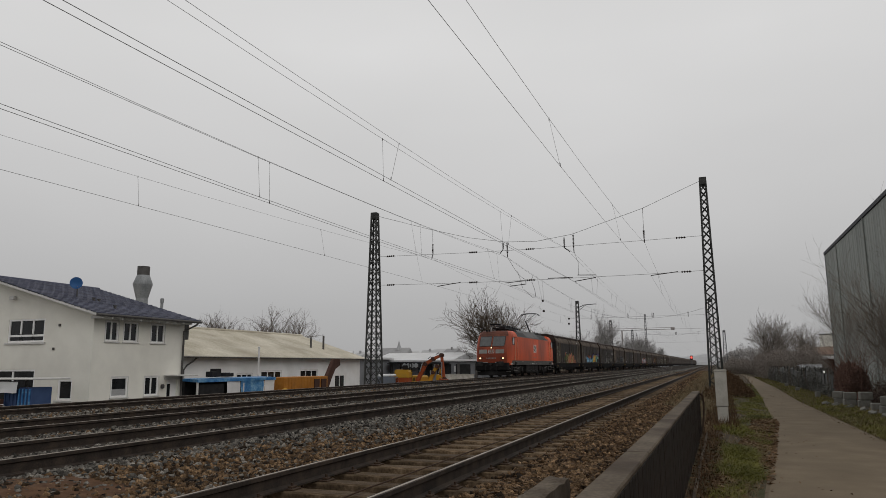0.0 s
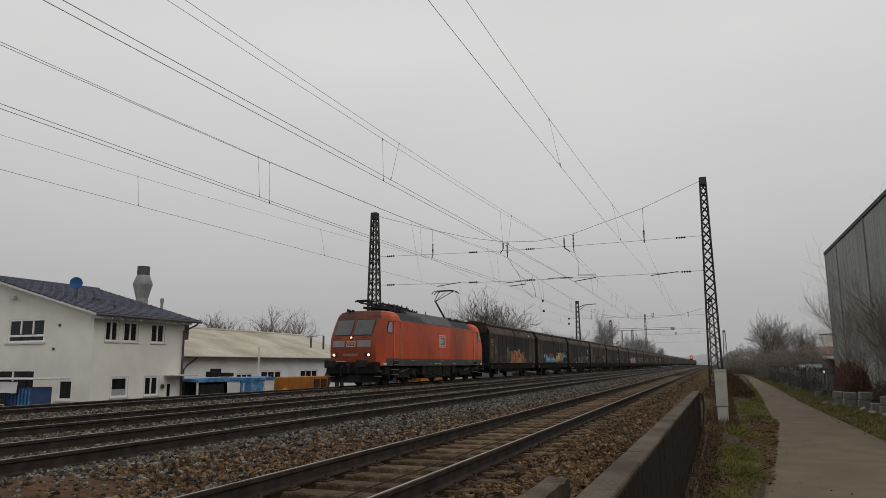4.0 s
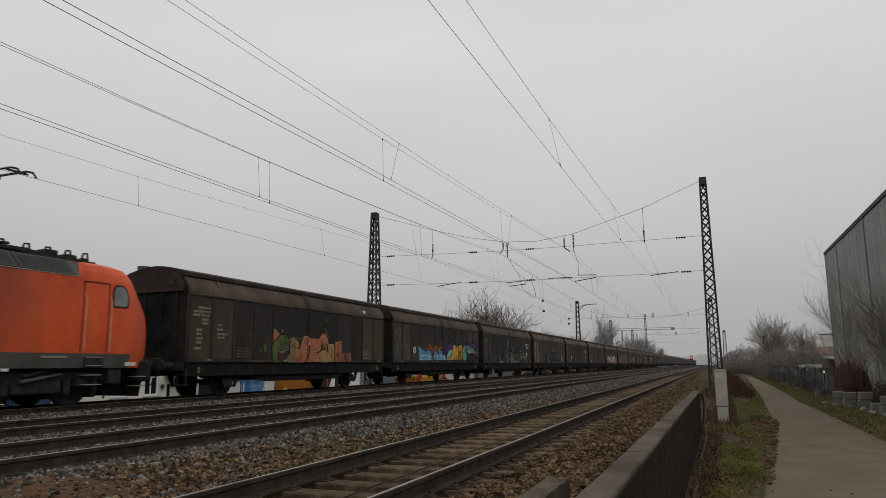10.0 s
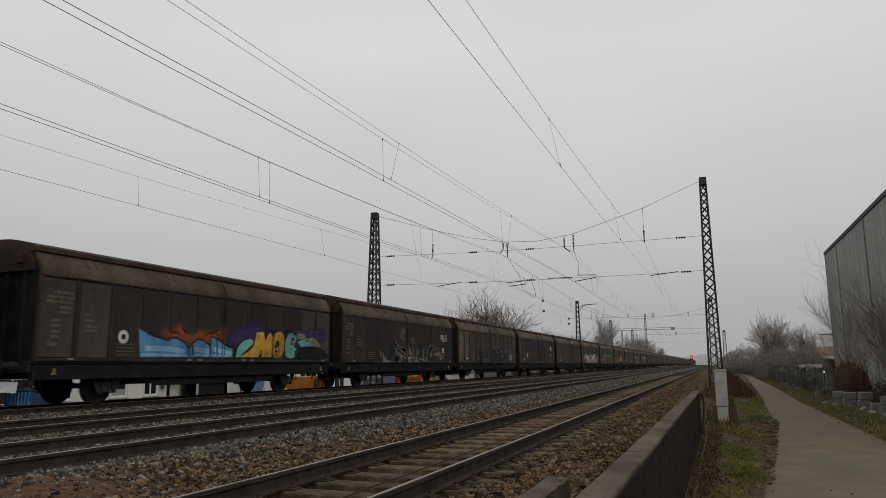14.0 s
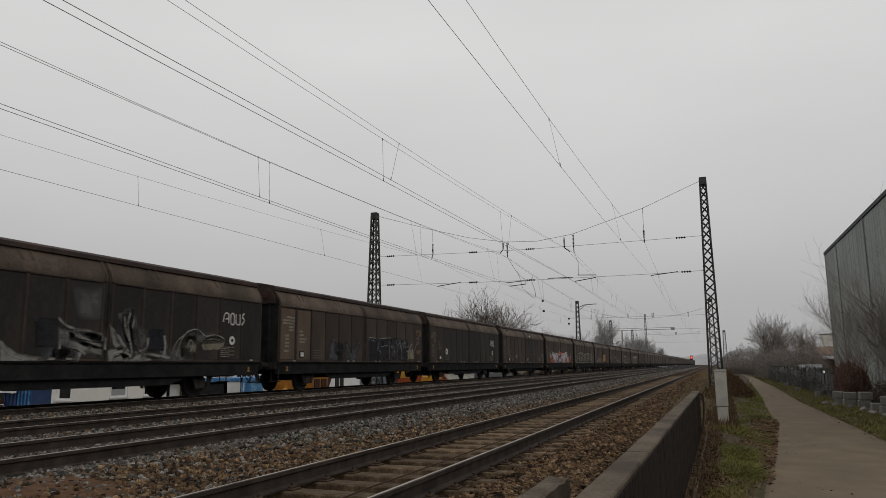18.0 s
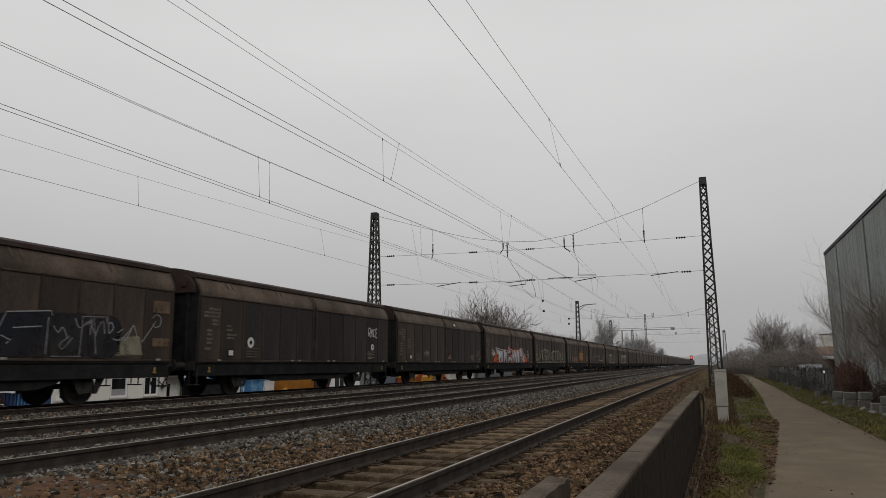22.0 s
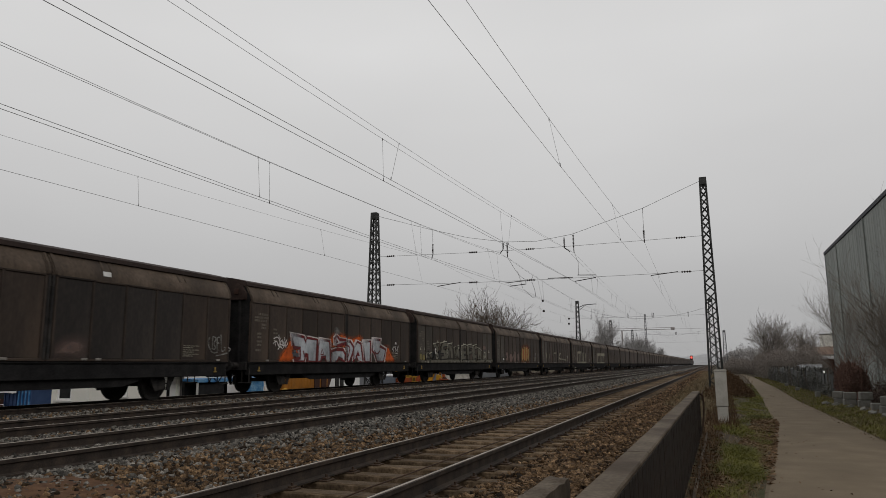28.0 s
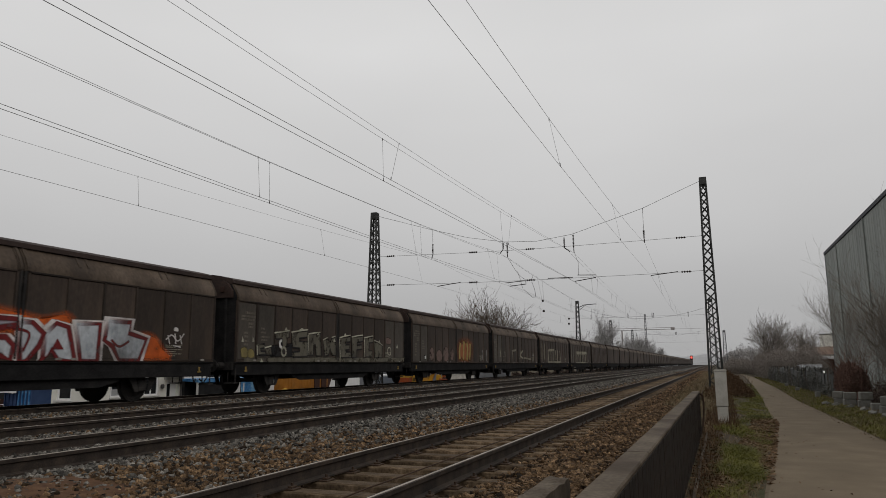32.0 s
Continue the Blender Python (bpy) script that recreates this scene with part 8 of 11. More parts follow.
def side_window(parent, x, y0, y1, z0, z1, panes=2, blind=0.0, sill=True, shutter_box=False):
    """A window in a wall that faces +x: recessed panes in a white frame over a sill."""
    w = part("window", Shape(), FRAME_WHITE, parent, "white-framed window")
    s = Shape()
    t = 0.085
    s.box(x - 0.14, y0, z0, x - 0.02, y0 + t, z1, 0.01)
    s.box(x - 0.14, y1 - t, z0, x - 0.02, y1, z1, 0.01)
    s.box(x - 0.14, y0 + t, z0, x - 0.02, y1 - t, z0 + t, 0.01)
    s.box(x - 0.14, y0 + t, z1 - t, x - 0.02, y1 - t, z1, 0.01)
    for k in range(1, panes):
        y = y0 + (y1 - y0) * k / panes
        s.box(x - 0.13, y - 0.035, z0 + t, x - 0.03, y + 0.035, z1 - t, 0.01)
    w.data = s.mesh("window", FRAME_WHITE)
    for k in range(panes):
        a, b = y0 + (y1 - y0) * k / panes + 0.05, y0 + (y1 - y0) * (k + 1) / panes - 0.05
        part("pane", Shape().box(x - 0.1, a, z0 + 0.06, x - 0.08, b, z1 - 0.06), WINDOW_GLASS, w)
    if blind:
        part("blind", Shape().box(x - 0.075, y0 + t, z0 + t, x - 0.055, y1 - t, z0 + (z1 - z0) * blind), BLIND, w)
    if sill:
        part("surround", Shape().box(x, y0 - 0.03, z0, x + 0.012, y0 - 0.002, z1 + 0.03).box(x, y1 + 0.002, z0, x + 0.012, y1 + 0.03, z1 + 0.03).box(x, y0 - 0.002, z1 + 0.002, x + 0.011, y1 + 0.002, z1 + 0.03), FASCIA, w)
        part("sill", Shape().box(x - 0.04, y0 - 0.06, z0 - 0.07, x + 0.07, y1 + 0.06, z0 - 0.005, 0.012), FASCIA, w)
    return w


def wall_with_holes(s, plane, at, thick, u0, u1, z0, z1, holes):
    """A wall of thick metres whose face lies at `at`, with openings (u0, z0, u1, z1). plane 'x': it faces +x, u is y; 'y': it faces -y, u is x."""
    us = sorted({u0, u1, *[h[0] for h in holes], *[h[2] for h in holes]})
    zs = sorted({z0, z1, *[h[1] for h in holes], *[h[3] for h in holes]})

    def solid(i, j):
        if not (0 <= i < len(us) - 1 and 0 <= j < len(zs) - 1):
            return False
        mu, mz = (us[i] + us[i + 1]) / 2, (zs[j] + zs[j + 1]) / 2
        return not any(h[0] < mu < h[2] and h[1] < mz < h[3] for h in holes)

    m = len(zs)
    grid = [((at - d, u, z) if plane == "x" else (u, at + d, z)) for d in (0.0, thick) for u in us for z in zs]
    back, faces = len(us) * m, []
    for i in range(len(us) - 1):
        for j in range(m - 1):
            if not solid(i, j):
                continue
            a, b, c, d = i * m + j, (i + 1) * m + j, (i + 1) * m + j + 1, i * m + j + 1
            faces += [(a, b, c, d), (back + d, back + c, back + b, back + a)]
            for near, p, q in (((i, j - 1), a, b), ((i + 1, j), b, c), ((i, j + 1), c, d), ((i - 1, j), d, a)):
                if not solid(*near):
                    faces.append((q, p, back + p, back + q))
    s.add(grid, faces)


# ---- house: long side along the tracks, gable towards the camera
house = thing("house", "white rendered two-storey house with a slate-blue tiled roof", "house")
HX, HY0, HY1, HXB, HZ = -27.9, 25.91, 32.2, -42.2, -1.65
up = [(26.62, 2.25, 27.46, 3.27), (27.78, 2.25, 28.76, 3.27), (29.66, 2.25, 30.68, 3.27)]
low = [(27.2, -0.5, 28.28, 0.5), (29.4, -0.5, 30.42, 0.5)]
door = (31.02, HZ + 0.15, 31.86, 0.3)
s = Shape()
wall_with_holes(s, "x", HX, 0.3, HY0, HY1, HZ, 3.62, up + low + [door])
part("side_wall", s, PLASTER, house)
s = Shape()
gw = [(-33.65, 2.25, -31.12, 3.42), (-29.95, -0.58, -29.02, 0.4), (-36.2, -0.9, -31.55, 0.9)]
wall_with_holes(s, "y", HY0, 0.3, HXB, HX - 0.3, HZ, 3.62, gw)
s.prism([(HXB, 3.62), (HX - 0.002, 3.62), (-35.0, 5.52)], "y", HY0, HY0 + 0.3)
part("gable_wall", s, PLASTER, house)
s = Shape().box(HXB, HY1 - 0.3, HZ, HX - 0.3, HY1, 3.62).prism([(HXB, 3.62), (HX - 0.002, 3.62), (-35.0, 5.52)], "y", HY1 - 0.3, HY1)
part("rear_gable_wall", s, PLASTER, house)
part("back_wall", Shape().box(HXB, HY0 + 0.3, HZ, HXB + 0.3, HY1 - 0.3, 3.62), PLASTER, house)
part("floor_slab", Shape().box(HXB + 0.3, HY0 + 0.3, 1.2, HX - 0.3, HY1 - 0.3, 1.45), DARK_GAP, house)
part("roof_underlay", Shape().prism([(-27.25, 3.42), (-35.0, 5.58), (-42.8, 3.42), (-42.8, 3.52), (-35.0, 5.68), (-27.25, 3.52)], "y", 25.35, 32.62), FASCIA, house)
slope = (5.68 - 3.52) / 7.75
for side in (1, -1):
    for k in range(22):
        a, b = 7.85 * k / 22, 7.85 * (k + 1) / 22 + 0.05
        xa, xb = -35.0 + side * (7.85 - a), -35.0 + side * (7.85 - b)
        za, zb = 3.5 + slope * a, 3.5 + slope * b
        rows = []
        m = 48 if side == 1 else 12
        for x, z in ((xa, za + 0.0), (xa, za + 0.07), (xb, zb + 0.035)):
            rows.append([(x, 25.3 + 7.36 * j / m, z + (0.025 * math.sin(math.pi * j) if m == 48 and z != za else 0) + (0.018 if (j % 2 and z != za) else 0)) for j in range(m + 1)])
        part("tile_course", Shape().sheet(rows), ROOF_TILE, house)
part("ridge_cap", Shape().tube([(-35.0, 25.3, 5.7), (-35.0, 32.66, 5.7)], 0.12, 8), ROOF_TILE, house)
part("verge_board", Shape().prism([(-27.15, 3.42), (-27.15, 3.52), (-35.0, 5.68), (-35.0, 5.58)], "y", 25.27, 25.33), FASCIA, house, "white verge board")
part("eaves_gutter", Shape().tube([(-27.12, 25.3, 3.46), (-27.12, 32.66, 3.46)], 0.07, 8), ZINC, house)
for y in np.arange(25.7, 32.5, 0.62):
    part("rafter_end", Shape().box(-27.9, y, 3.3, -27.2, y + 0.1, 3.44, 0.01), FASCIA, house)
part("downpipe", Shape().tube([(-27.12, 32.4, 3.42), (-27.15, 32.3, 3.3), (-27.78, 32.05, 2.95), (-27.8, 32.05, 0.95), (-27.8, 32.05, -1.6)], 0.055, 8), ZINC, house)
for u0, z0, u1, z1 in up:
    side_window(house, HX, u0, u1, z0, z1)
side_window(house, HX, low[0][0], low[0][2], low[0][1], low[0][3], panes=1, blind=0.4)
side_window(house, HX, low[1][0], low[1][2], low[1][1], low[1][3])
part("door", Shape().box(HX - 0.16, door[0], door[1], HX - 0.08, door[2], door[3], 0.01), [FRAME_WHITE], house, "white entrance door")
part("door_glazing", Shape().box(HX - 0.1, door[0] + 0.12, -1.15, HX - 0.07, door[0] + 0.36, 0.06, 0.01), WINDOW_GLASS, house, "narrow dark glazed strip")
part("air_duct", Shape().box(-28.25, 32.205, 2.5, -27.87, 32.55, 3.4, 0.02), ZINC, house, "grey sheet-metal duct")
part("canopy", Shape().box(HX, 30.75, 0.48, HX + 0.95, 32.4, 0.56, 0.015).box(HX, 30.8, 0.3, HX + 0.06, 32.3, 0.5), FASCIA, house, "flat white door canopy")
part("wall_lamp", Shape().lathe([(0.05, -0.12), (0.1, -0.06), (0.1, 0.08), (0.05, 0.12)], 10, at=(HX + 0.1, 30.62, -0.05)), ZINC, house)


def gable_window(parent, y, x0, x1, z0, z1, panes, bar=None):
    w = part("window", Shape(), FRAME_WHITE, parent, "white-framed window")
    s, t = Shape(), 0.09
    s.box(x0, y + 0.02, z0, x0 + t, y + 0.14, z1, 0.01).box(x1 - t, y + 0.02, z0, x1, y + 0.14, z1, 0.01)
    s.box(x0 + t, y + 0.02, z0, x1 - t, y + 0.14, z0 + t, 0.01).box(x0 + t, y + 0.02, z1 - t, x1 - t, y + 0.14, z1, 0.01)
    for k in range(1, panes):
        x = x0 + (x1 - x0) * k / panes
        s.box(x - 0.045, y + 0.03, (bar or z0) + t, x + 0.045, y + 0.13, z1 - t, 0.01)
    if bar:
        s.box(x0 + t, y + 0.025, bar - 0.05, x1 - t, y + 0.135, bar + 0.05, 0.01)
    w.data = s.mesh("window", FRAME_WHITE)
    for k in range(panes):
        a, b = x0 + (x1 - x0) * k / panes + 0.05, x0 + (x1 - x0) * (k + 1) / panes - 0.05
        part("pane", Shape().box(a, y + 0.08, z0 + 0.06, b, y + 0.1, z1 - 0.06), WINDOW_GLASS, w)
    part("sill", Shape().box(x0 - 0.12, y - 0.08, z0 - 0.1, x1 + 0.12, y + 0.04, z0 - 0.005, 0.012), FASCIA, w)


gable_window(house, HY0, gw[0][0], gw[0][2], gw[0][1], gw[0][3], 3, bar=2.58)
gable_window(house, HY0, gw[1][0], gw[1][2], gw[1][1], gw[1][3], 1)
gable_window(house, HY0, gw[2][0], gw[2][2], gw[2][1], gw[2][3], 3)
for x, z in ((-30.1, 3.05), (-30.4, 1.9)):
    part("wall_fixture", Shape().box(x - 0.06, HY0 - 0.06, z - 0.06, x + 0.06, HY0, z + 0.06, 0.01), ZINC, house)
part("floodlight", Shape().box(-33.5, HY0 - 0.25, 4.42, -33.2, HY0 - 0.05, 4.62, 0.03).bar((-33.35, HY0, 4.6), (-33.35, HY0 - 0.2, 4.6), 0.04, 0.04), FASCIA, house)

dish = thing("satellite_dish", "round blue satellite dish on the tiled roof", "satellite dish")
part("reflector", Shape().lathe([(0.001, 0.07), (0.15, 0.045), (0.3, 0.0), (0.31, 0.0), (0.16, 0.035), (0.001, 0.055)], 20, axis="y"), DISH_BLUE, dish, at=pose(-31.0, 27.45, 5.36, 8, 0, 48), smooth=True)
part("mount", Shape().tube([(-31.05, 27.6, 4.5), (-31.05, 27.6, 5.4)], 0.03, 6).bar((-31.05, 27.6, 5.2), (-30.5, 27.1, 5.1), 0.03, 0.03), ZINC, dish)
for x, y, z in ((-30.4, 28.1, 4.45), (-30.3, 28.35, 4.4), (-28.6, 27.8, 3.95)):
    part("roof_vent", Shape().lathe([(0.07, 0), (0.07, 0.16), (0.1, 0.17), (0.1, 0.22)], 8, at=(x, y, z - 0.05)), ZINC, house)

flue = thing("extraction_flue", "large galvanised steel extraction flue with flared hood", "flue")
flue.matrix_basis = pose(-34.6, 35.8, 1.5)
part("pipe", Shape().lathe([(0.37, 0), (0.37, 3.9)], 18), FLUE_STEEL, flue, smooth=True)
part("hood", Shape().lathe([(0.37, 3.9), (0.6, 4.78), (0.62, 4.84), (0.4, 5.42), (0.37, 5.42)], 18), FLUE_STEEL, flue, smooth=True)
part("outlet", Shape().lathe([(0.39, 5.38), (0.39, 6.0), (0.34, 6.0), (0.34, 5.5)], 18), ZINC, flue, smooth=True)
chim = thing("small_chimney", "small steel chimney pipe behind the roof", "chimney", pose(-35.23, 38.3, 2.2))
part("pipe", Shape().lathe([(0.1, 0), (0.1, 3.2)], 12), FLUE_STEEL, chim)
part("cowl", Shape().lathe([(0.13, 3.15), (0.13, 3.42), (0.07, 3.46)], 12), FLUE_STEEL, chim)

# ---- workshop behind it
shop = thing("workshop", "long low white workshop under a beige corrugated roof", "workshop")
SX, SY0, SY1 = -34.0, 33.0, 65.3
holes = [(45.2, -0.95, 47.2, 0.45), (48.3, -0.25, 51.2, 0.62), (54.1, -0.25, 57.0, 0.66), (60.2, HZ + 0.1, 62.2, 0.15)]
s = Shape()
wall_with_holes(s, "x", SX, 0.3, SY0, SY1, HZ, 1.75, holes)
part("side_wall", s, WHITE_WALL, shop)
part("end_wall", Shape().prism([(SX - 0.3, HZ), (SX - 0.3, 1.75), (-41.3, 4.05), (-48.6, 1.75), (-48.6, HZ)], "y", SY1 - 0.3, SY1), WHITE_WALL, shop)
part("end_wall", Shape().prism([(SX - 0.3, HZ), (SX - 0.3, 1.75), (-41.3, 4.05), (-48.6, 1.75), (-48.6, HZ)], "y", SY0, SY0 + 0.3), WHITE_WALL, shop)
part("back_wall", Shape().box(-48.9, SY0, HZ, -48.6, SY1, 1.75), WHITE_WALL, shop)
for u0, z0, u1, z1 in holes[:3]:
    side_window(shop, SX, u0, u1, z0, z1, panes=3)
side_window(shop, SX, *[holes[3][i] for i in (0, 2, 1, 3)], panes=2, sill=False)
for side in (1, -1):
    for k in range(16):
        a, b = SY0 - 0.4 + (SY1 - SY0 + 0.9) * k / 16, SY0 - 0.4 + (SY1 - SY0 + 0.9) * (k + 1) / 16
        rows = []
        for x, z in ((-41.3 + side * 7.95, 1.62), (-41.3 + side * 7.95, 1.7), (-41.3 + side * 4, 2.98), (-41.3, 4.22)):
            rows.append([(x, a + (b - a) * j / 12, z + (0.035 * (j % 2) if z > 1.65 else 0)) for j in range(13)])
        part("roof_sheet", Shape().sheet(rows), BEIGE_ROOF, shop)
part("gutter", Shape().box(-33.4, SY0 - 0.4, 1.6, -33.24, SY1 + 0.5, 1.7, 0.03), ZINC, shop)
part("ridge_cap", Shape().tube([(-41.3, SY0 - 0.4, 4.24), (-41.3, SY1 + 0.5, 4.24)], 0.14, 8), BEIGE_ROOF, shop)
part("downpipe", Shape().tube([(-33.3, 39.94, 1.6), (-33.4, 39.94, 1.64), (-33.5, 39.75, 1.39), (-33.8, 39.44, 1.09), (-33.85, 39.19, 0.78), (-33.85, 39.09, -1.6)], 0.06, 8), ZINC, shop)
for y, x in ((60.9, -36.6), (62.6, -36.2)):
    part("roof_pipe", Shape().tube([(x, y - 0.9, 2.6), (x, y - 0.9, 3.95 if y > 62 else 3.75)], 0.1, 8), ZINC, shop)
pole = thing("flag_pole", "thin white pole beside the workshop", "pole", pose(-30.5, 43.0, -1.62))
part("shaft", Shape().tube([(0, 0, 0), (0, 0, 3.9)], 0.07, 8), TIN_WHITE, pole)
part("top", Shape().lathe([(0.09, 3.9), (0.1, 3.96), (0.03, 4.02)], 10), TIN_WHITE, pole)

# ---- yard clutter
stall = thing("tarpaulin_shelter", "open shelter with a blue tarpaulin roof strip", "shelter")
part("roof_strip", Shape().prism([(-27.25, 0.1), (-27.25, 0.27), (-28.4, 0.33), (-28.4, 0.18)], "y", 32.75, 40.4), BLUE_PLASTIC, stall, "bright blue tarpaulin strip")
for y in (32.8, 35.6, 37.0, 40.2):
    part("post", Shape().box(-27.4, y, -1.62, -27.3, y + 0.1, 0.14, 0.01), FASCIA, stall)
# Near-black back: the shade inside the shelter is put into its colour.
part("dark_back", Shape().box(-28.4, 32.8, -1.62, -28.2, 40.3, 0.2), DARK_GAP, stall)
part("side_board", Shape().box(-27.5, 33.1, -1.6, -27.42, 35.3, -0.02), DARK_GAP, stall)
for k, (y0, y1, m) in enumerate(((35.4, 36.7, TIN_WHITE), (36.75, 39.1, BLUE_PLASTIC), (39.2, 40.3, TIN_WHITE))):
    rows = [[(-27.3 + 0.06 * noise.noise((y0 + (y1 - y0) * j / 8, z * 2, k)), y0 + (y1 - y0) * j / 8, z) for j in range(9)] for z in (-1.55, -1.0, -0.5, -0.2, 0.1)]
    part("hanging_sheet", Shape().sheet(rows), m, stall, "hanging sheet")
tyres = thing("stacked_boxes", "dark boxes stacked on the shelter roof", "boxes")
for x, y, z, h in ((-28.1, 34.4, 0.4, 0.3), (-28.2, 34.9, 0.4, 0.46), (-28.0, 35.5, 0.4, 0.22), (-28.2, 36.1, 0.4, 0.2)):
    part("box", Shape().box(x, y, z - 0.02, x + 0.5, y + 0.45, z + h, 0.03), DARK_GAP, tyres)

skip = thing("orange_container", "orange steel site container with a dark door", "container")
part("shell", Shape().box(-28.8, 41.3, -1.62, -27.2, 47.1, 0.24, 0.03), ORANGE_STEEL, skip)
for k in range(14):
    y = 41.4 + k * 0.4
    part("rib", Shape().box(-27.2, y, -1.5, -27.18, y + 0.14, 0.18, 0.012), ORANGE_STEEL, skip)
for y in (45.1, 46.1):
    part("window", Shape().box(-27.2, y, -0.95, -27.11, y + 0.7, 0.05, 0.01), RUST_ARM, skip, "dark brown barred window")
heap = thing("sand_heap", "small heap of yellow sand in the yard", "sand heap")
rows = []
for i in range(9):
    r = 1.5 * (1 - i / 8)
    rows.append([(-25.6 + 0.8 * r * math.cos(a) * (1 + 0.15 * noise.noise((i, a, 0))), 39.0 + 1.3 * r * math.sin(a), -1.62 + 1.25 * (i / 8) ** 0.8 + 0.06 * noise.noise((a * 2, i, 3))) for a in [2 * math.pi * j / 16 for j in range(17)]])
part("heap", Shape().sheet(rows), surface("yellow_sand", [(0.42, 0.24, 0.04), (0.55, 0.33, 0.07)], 0.95, scale=6, fine=40, bump=0.5), heap)
arm = thing("excavator", "dark rusty excavator with a raised boom", "excavator")
part("boom", Shape().prism([(47.7, -1.0), (48.3, -1.0), (48.9, 0.0), (49.5, 0.75), (50.25, 1.05), (50.15, 1.5), (49.3, 1.55), (48.9, 1.0), (48.2, 0.1)], "x", -28.2, -27.9), RUST_ARM, arm)
part("ram", Shape().tube([(-28.0, 48.2, -0.4), (-28.0, 49.5, 1.2)], 0.09, 8), RUST_ARM, arm)
part("carriage", Shape().box(-29.0, 46.4, -1.62, -27.4, 48.4, -0.8, 0.08), RUST_ARM, arm)


def digger(at, turn, colour, hood_colour, name_label, arm_colour, arm_pts, cab=True):
    """A crawler digger; arm_pts are (y, z) of its boom, stick and bucket joint."""
    d = thing("excavator", name_label, "excavator", at @ pose(0, 0, 0, 0, 0, turn))
    for sx in (-0.95, 0.95):
        o = [(-1.3, 0.0), (1.3, 0.0), (1.55, 0.3), (1.3, 0.6), (-1.3, 0.6), (-1.55, 0.3)]
        track = part("crawler_track", Shape().prism(o, "x", sx - 0.22, sx + 0.22), CHASSIS, d)
        for y in (-1.2, 0.0, 1.2):
            part("roller", Shape().lathe([(0.02, 0.0), (0.2, 0.0), (0.2, 0.05)], 10, at=(sx + (0.2 if sx > 0 else -0.25), y, 0.3), axis="x"), RUST_ARM, track)
    part("slew_ring", Shape().lathe([(0.5, 0.6), (0.5, 0.75)], 12), DARK_GAP, d)
    part("deck", Shape().prism([(-1.5, 0.72), (1.2, 0.72), (1.2, 0.95), (-1.6, 0.95)], "x", -1.1, 1.1), colour, d)
    part("counterweight", Shape().prism([(-1.75, 0.85), (-1.25, 0.85), (-1.25, 1.55), (-1.5, 1.62), (-1.8, 1.45)], "x", -1.08, 1.08), colour, d)
    hood = part("engine_hood", Shape().prism([(-1.24, 0.96), (-0.1, 0.96), (-0.1, 1.45), (-0.25, 1.6), (-1.24, 1.6)], "x", -1.02, 1.02), hood_colour, d)
    for k in range(5):
        part("grille_slat", Shape().box(1.02, -1.15 + 0.18 * k, 1.1, 1.04, -1.05 + 0.18 * k, 1.42), DARK_GAP, hood)
    part("exhaust", Shape().tube([(-0.6, -0.8, 1.6), (-0.6, -0.8, 2.1)], 0.06, 8), DARK_GAP, d)
    if cab:
        box_ob = part("cab_base", Shape().prism([(0.0, 0.96), (1.25, 0.96), (1.3, 1.5), (0.0, 1.5)], "x", 0.15, 1.05), hood_colour, d)
        for x in (0.2, 1.0):
            part("pillar", Shape().bar((x, 0.05, 1.5), (x, 0.05, 2.45), 0.09, 0.09), hood_colour, box_ob)
            part("pillar", Shape().bar((x, 1.24, 1.5), (x, 0.98, 2.45), 0.08, 0.08), hood_colour, box_ob)
        part("cab_glass", Shape().prism([(0.1, 1.5), (1.2, 1.5), (0.94, 2.42), (0.1, 2.42)], "x", 0.24, 0.97), WINDOW_GLASS, box_ob)
        part("cab_roof", Shape().prism([(-0.02, 2.43), (1.02, 2.43), (0.96, 2.55), (0.02, 2.55)], "x", 0.12, 1.08), hood_colour, box_ob)
    for i, (a, b) in enumerate(zip(arm_pts, arm_pts[1:])):
        part("boom" if i < len(arm_pts) - 2 else "stick", Shape().bar((-0.2, *a), (-0.2, *b), 0.26, 0.36 - 0.05 * i), arm_colour, d)
        mid = Vector((-0.2, *a)).lerp(Vector((-0.2, *b)), 0.4)
        part("ram", Shape().tube([mid + Vector((0.2, 0, 0.28)), Vector((0.0, *b)) + Vector((0, -0.2, 0.22))], 0.05, 6), FLUE_STEEL, d)
        part("joint", Shape().lathe([(0.02, -0.2), (0.2, -0.2), (0.2, 0.2), (0.02, 0.2)], 10, at=(-0.2, *b), axis="x"), RUST_ARM, d)
    y, z = arm_pts[-1]
    bucket = part("bucket", Shape().prism([(y - 0.35, z + 0.1), (y + 0.3, z), (y + 0.35, z - 0.4), (y, z - 0.7), (y - 0.4, z - 0.4)], "x", -0.6, 0.2), arm_colour, d)
    for k in range(4):
        part("tooth", Shape().box(-0.55 + 0.22 * k, y - 0.08, z - 0.82, -0.45 + 0.22 * k, y + 0.06, z - 0.66), RUST_ARM, bucket)


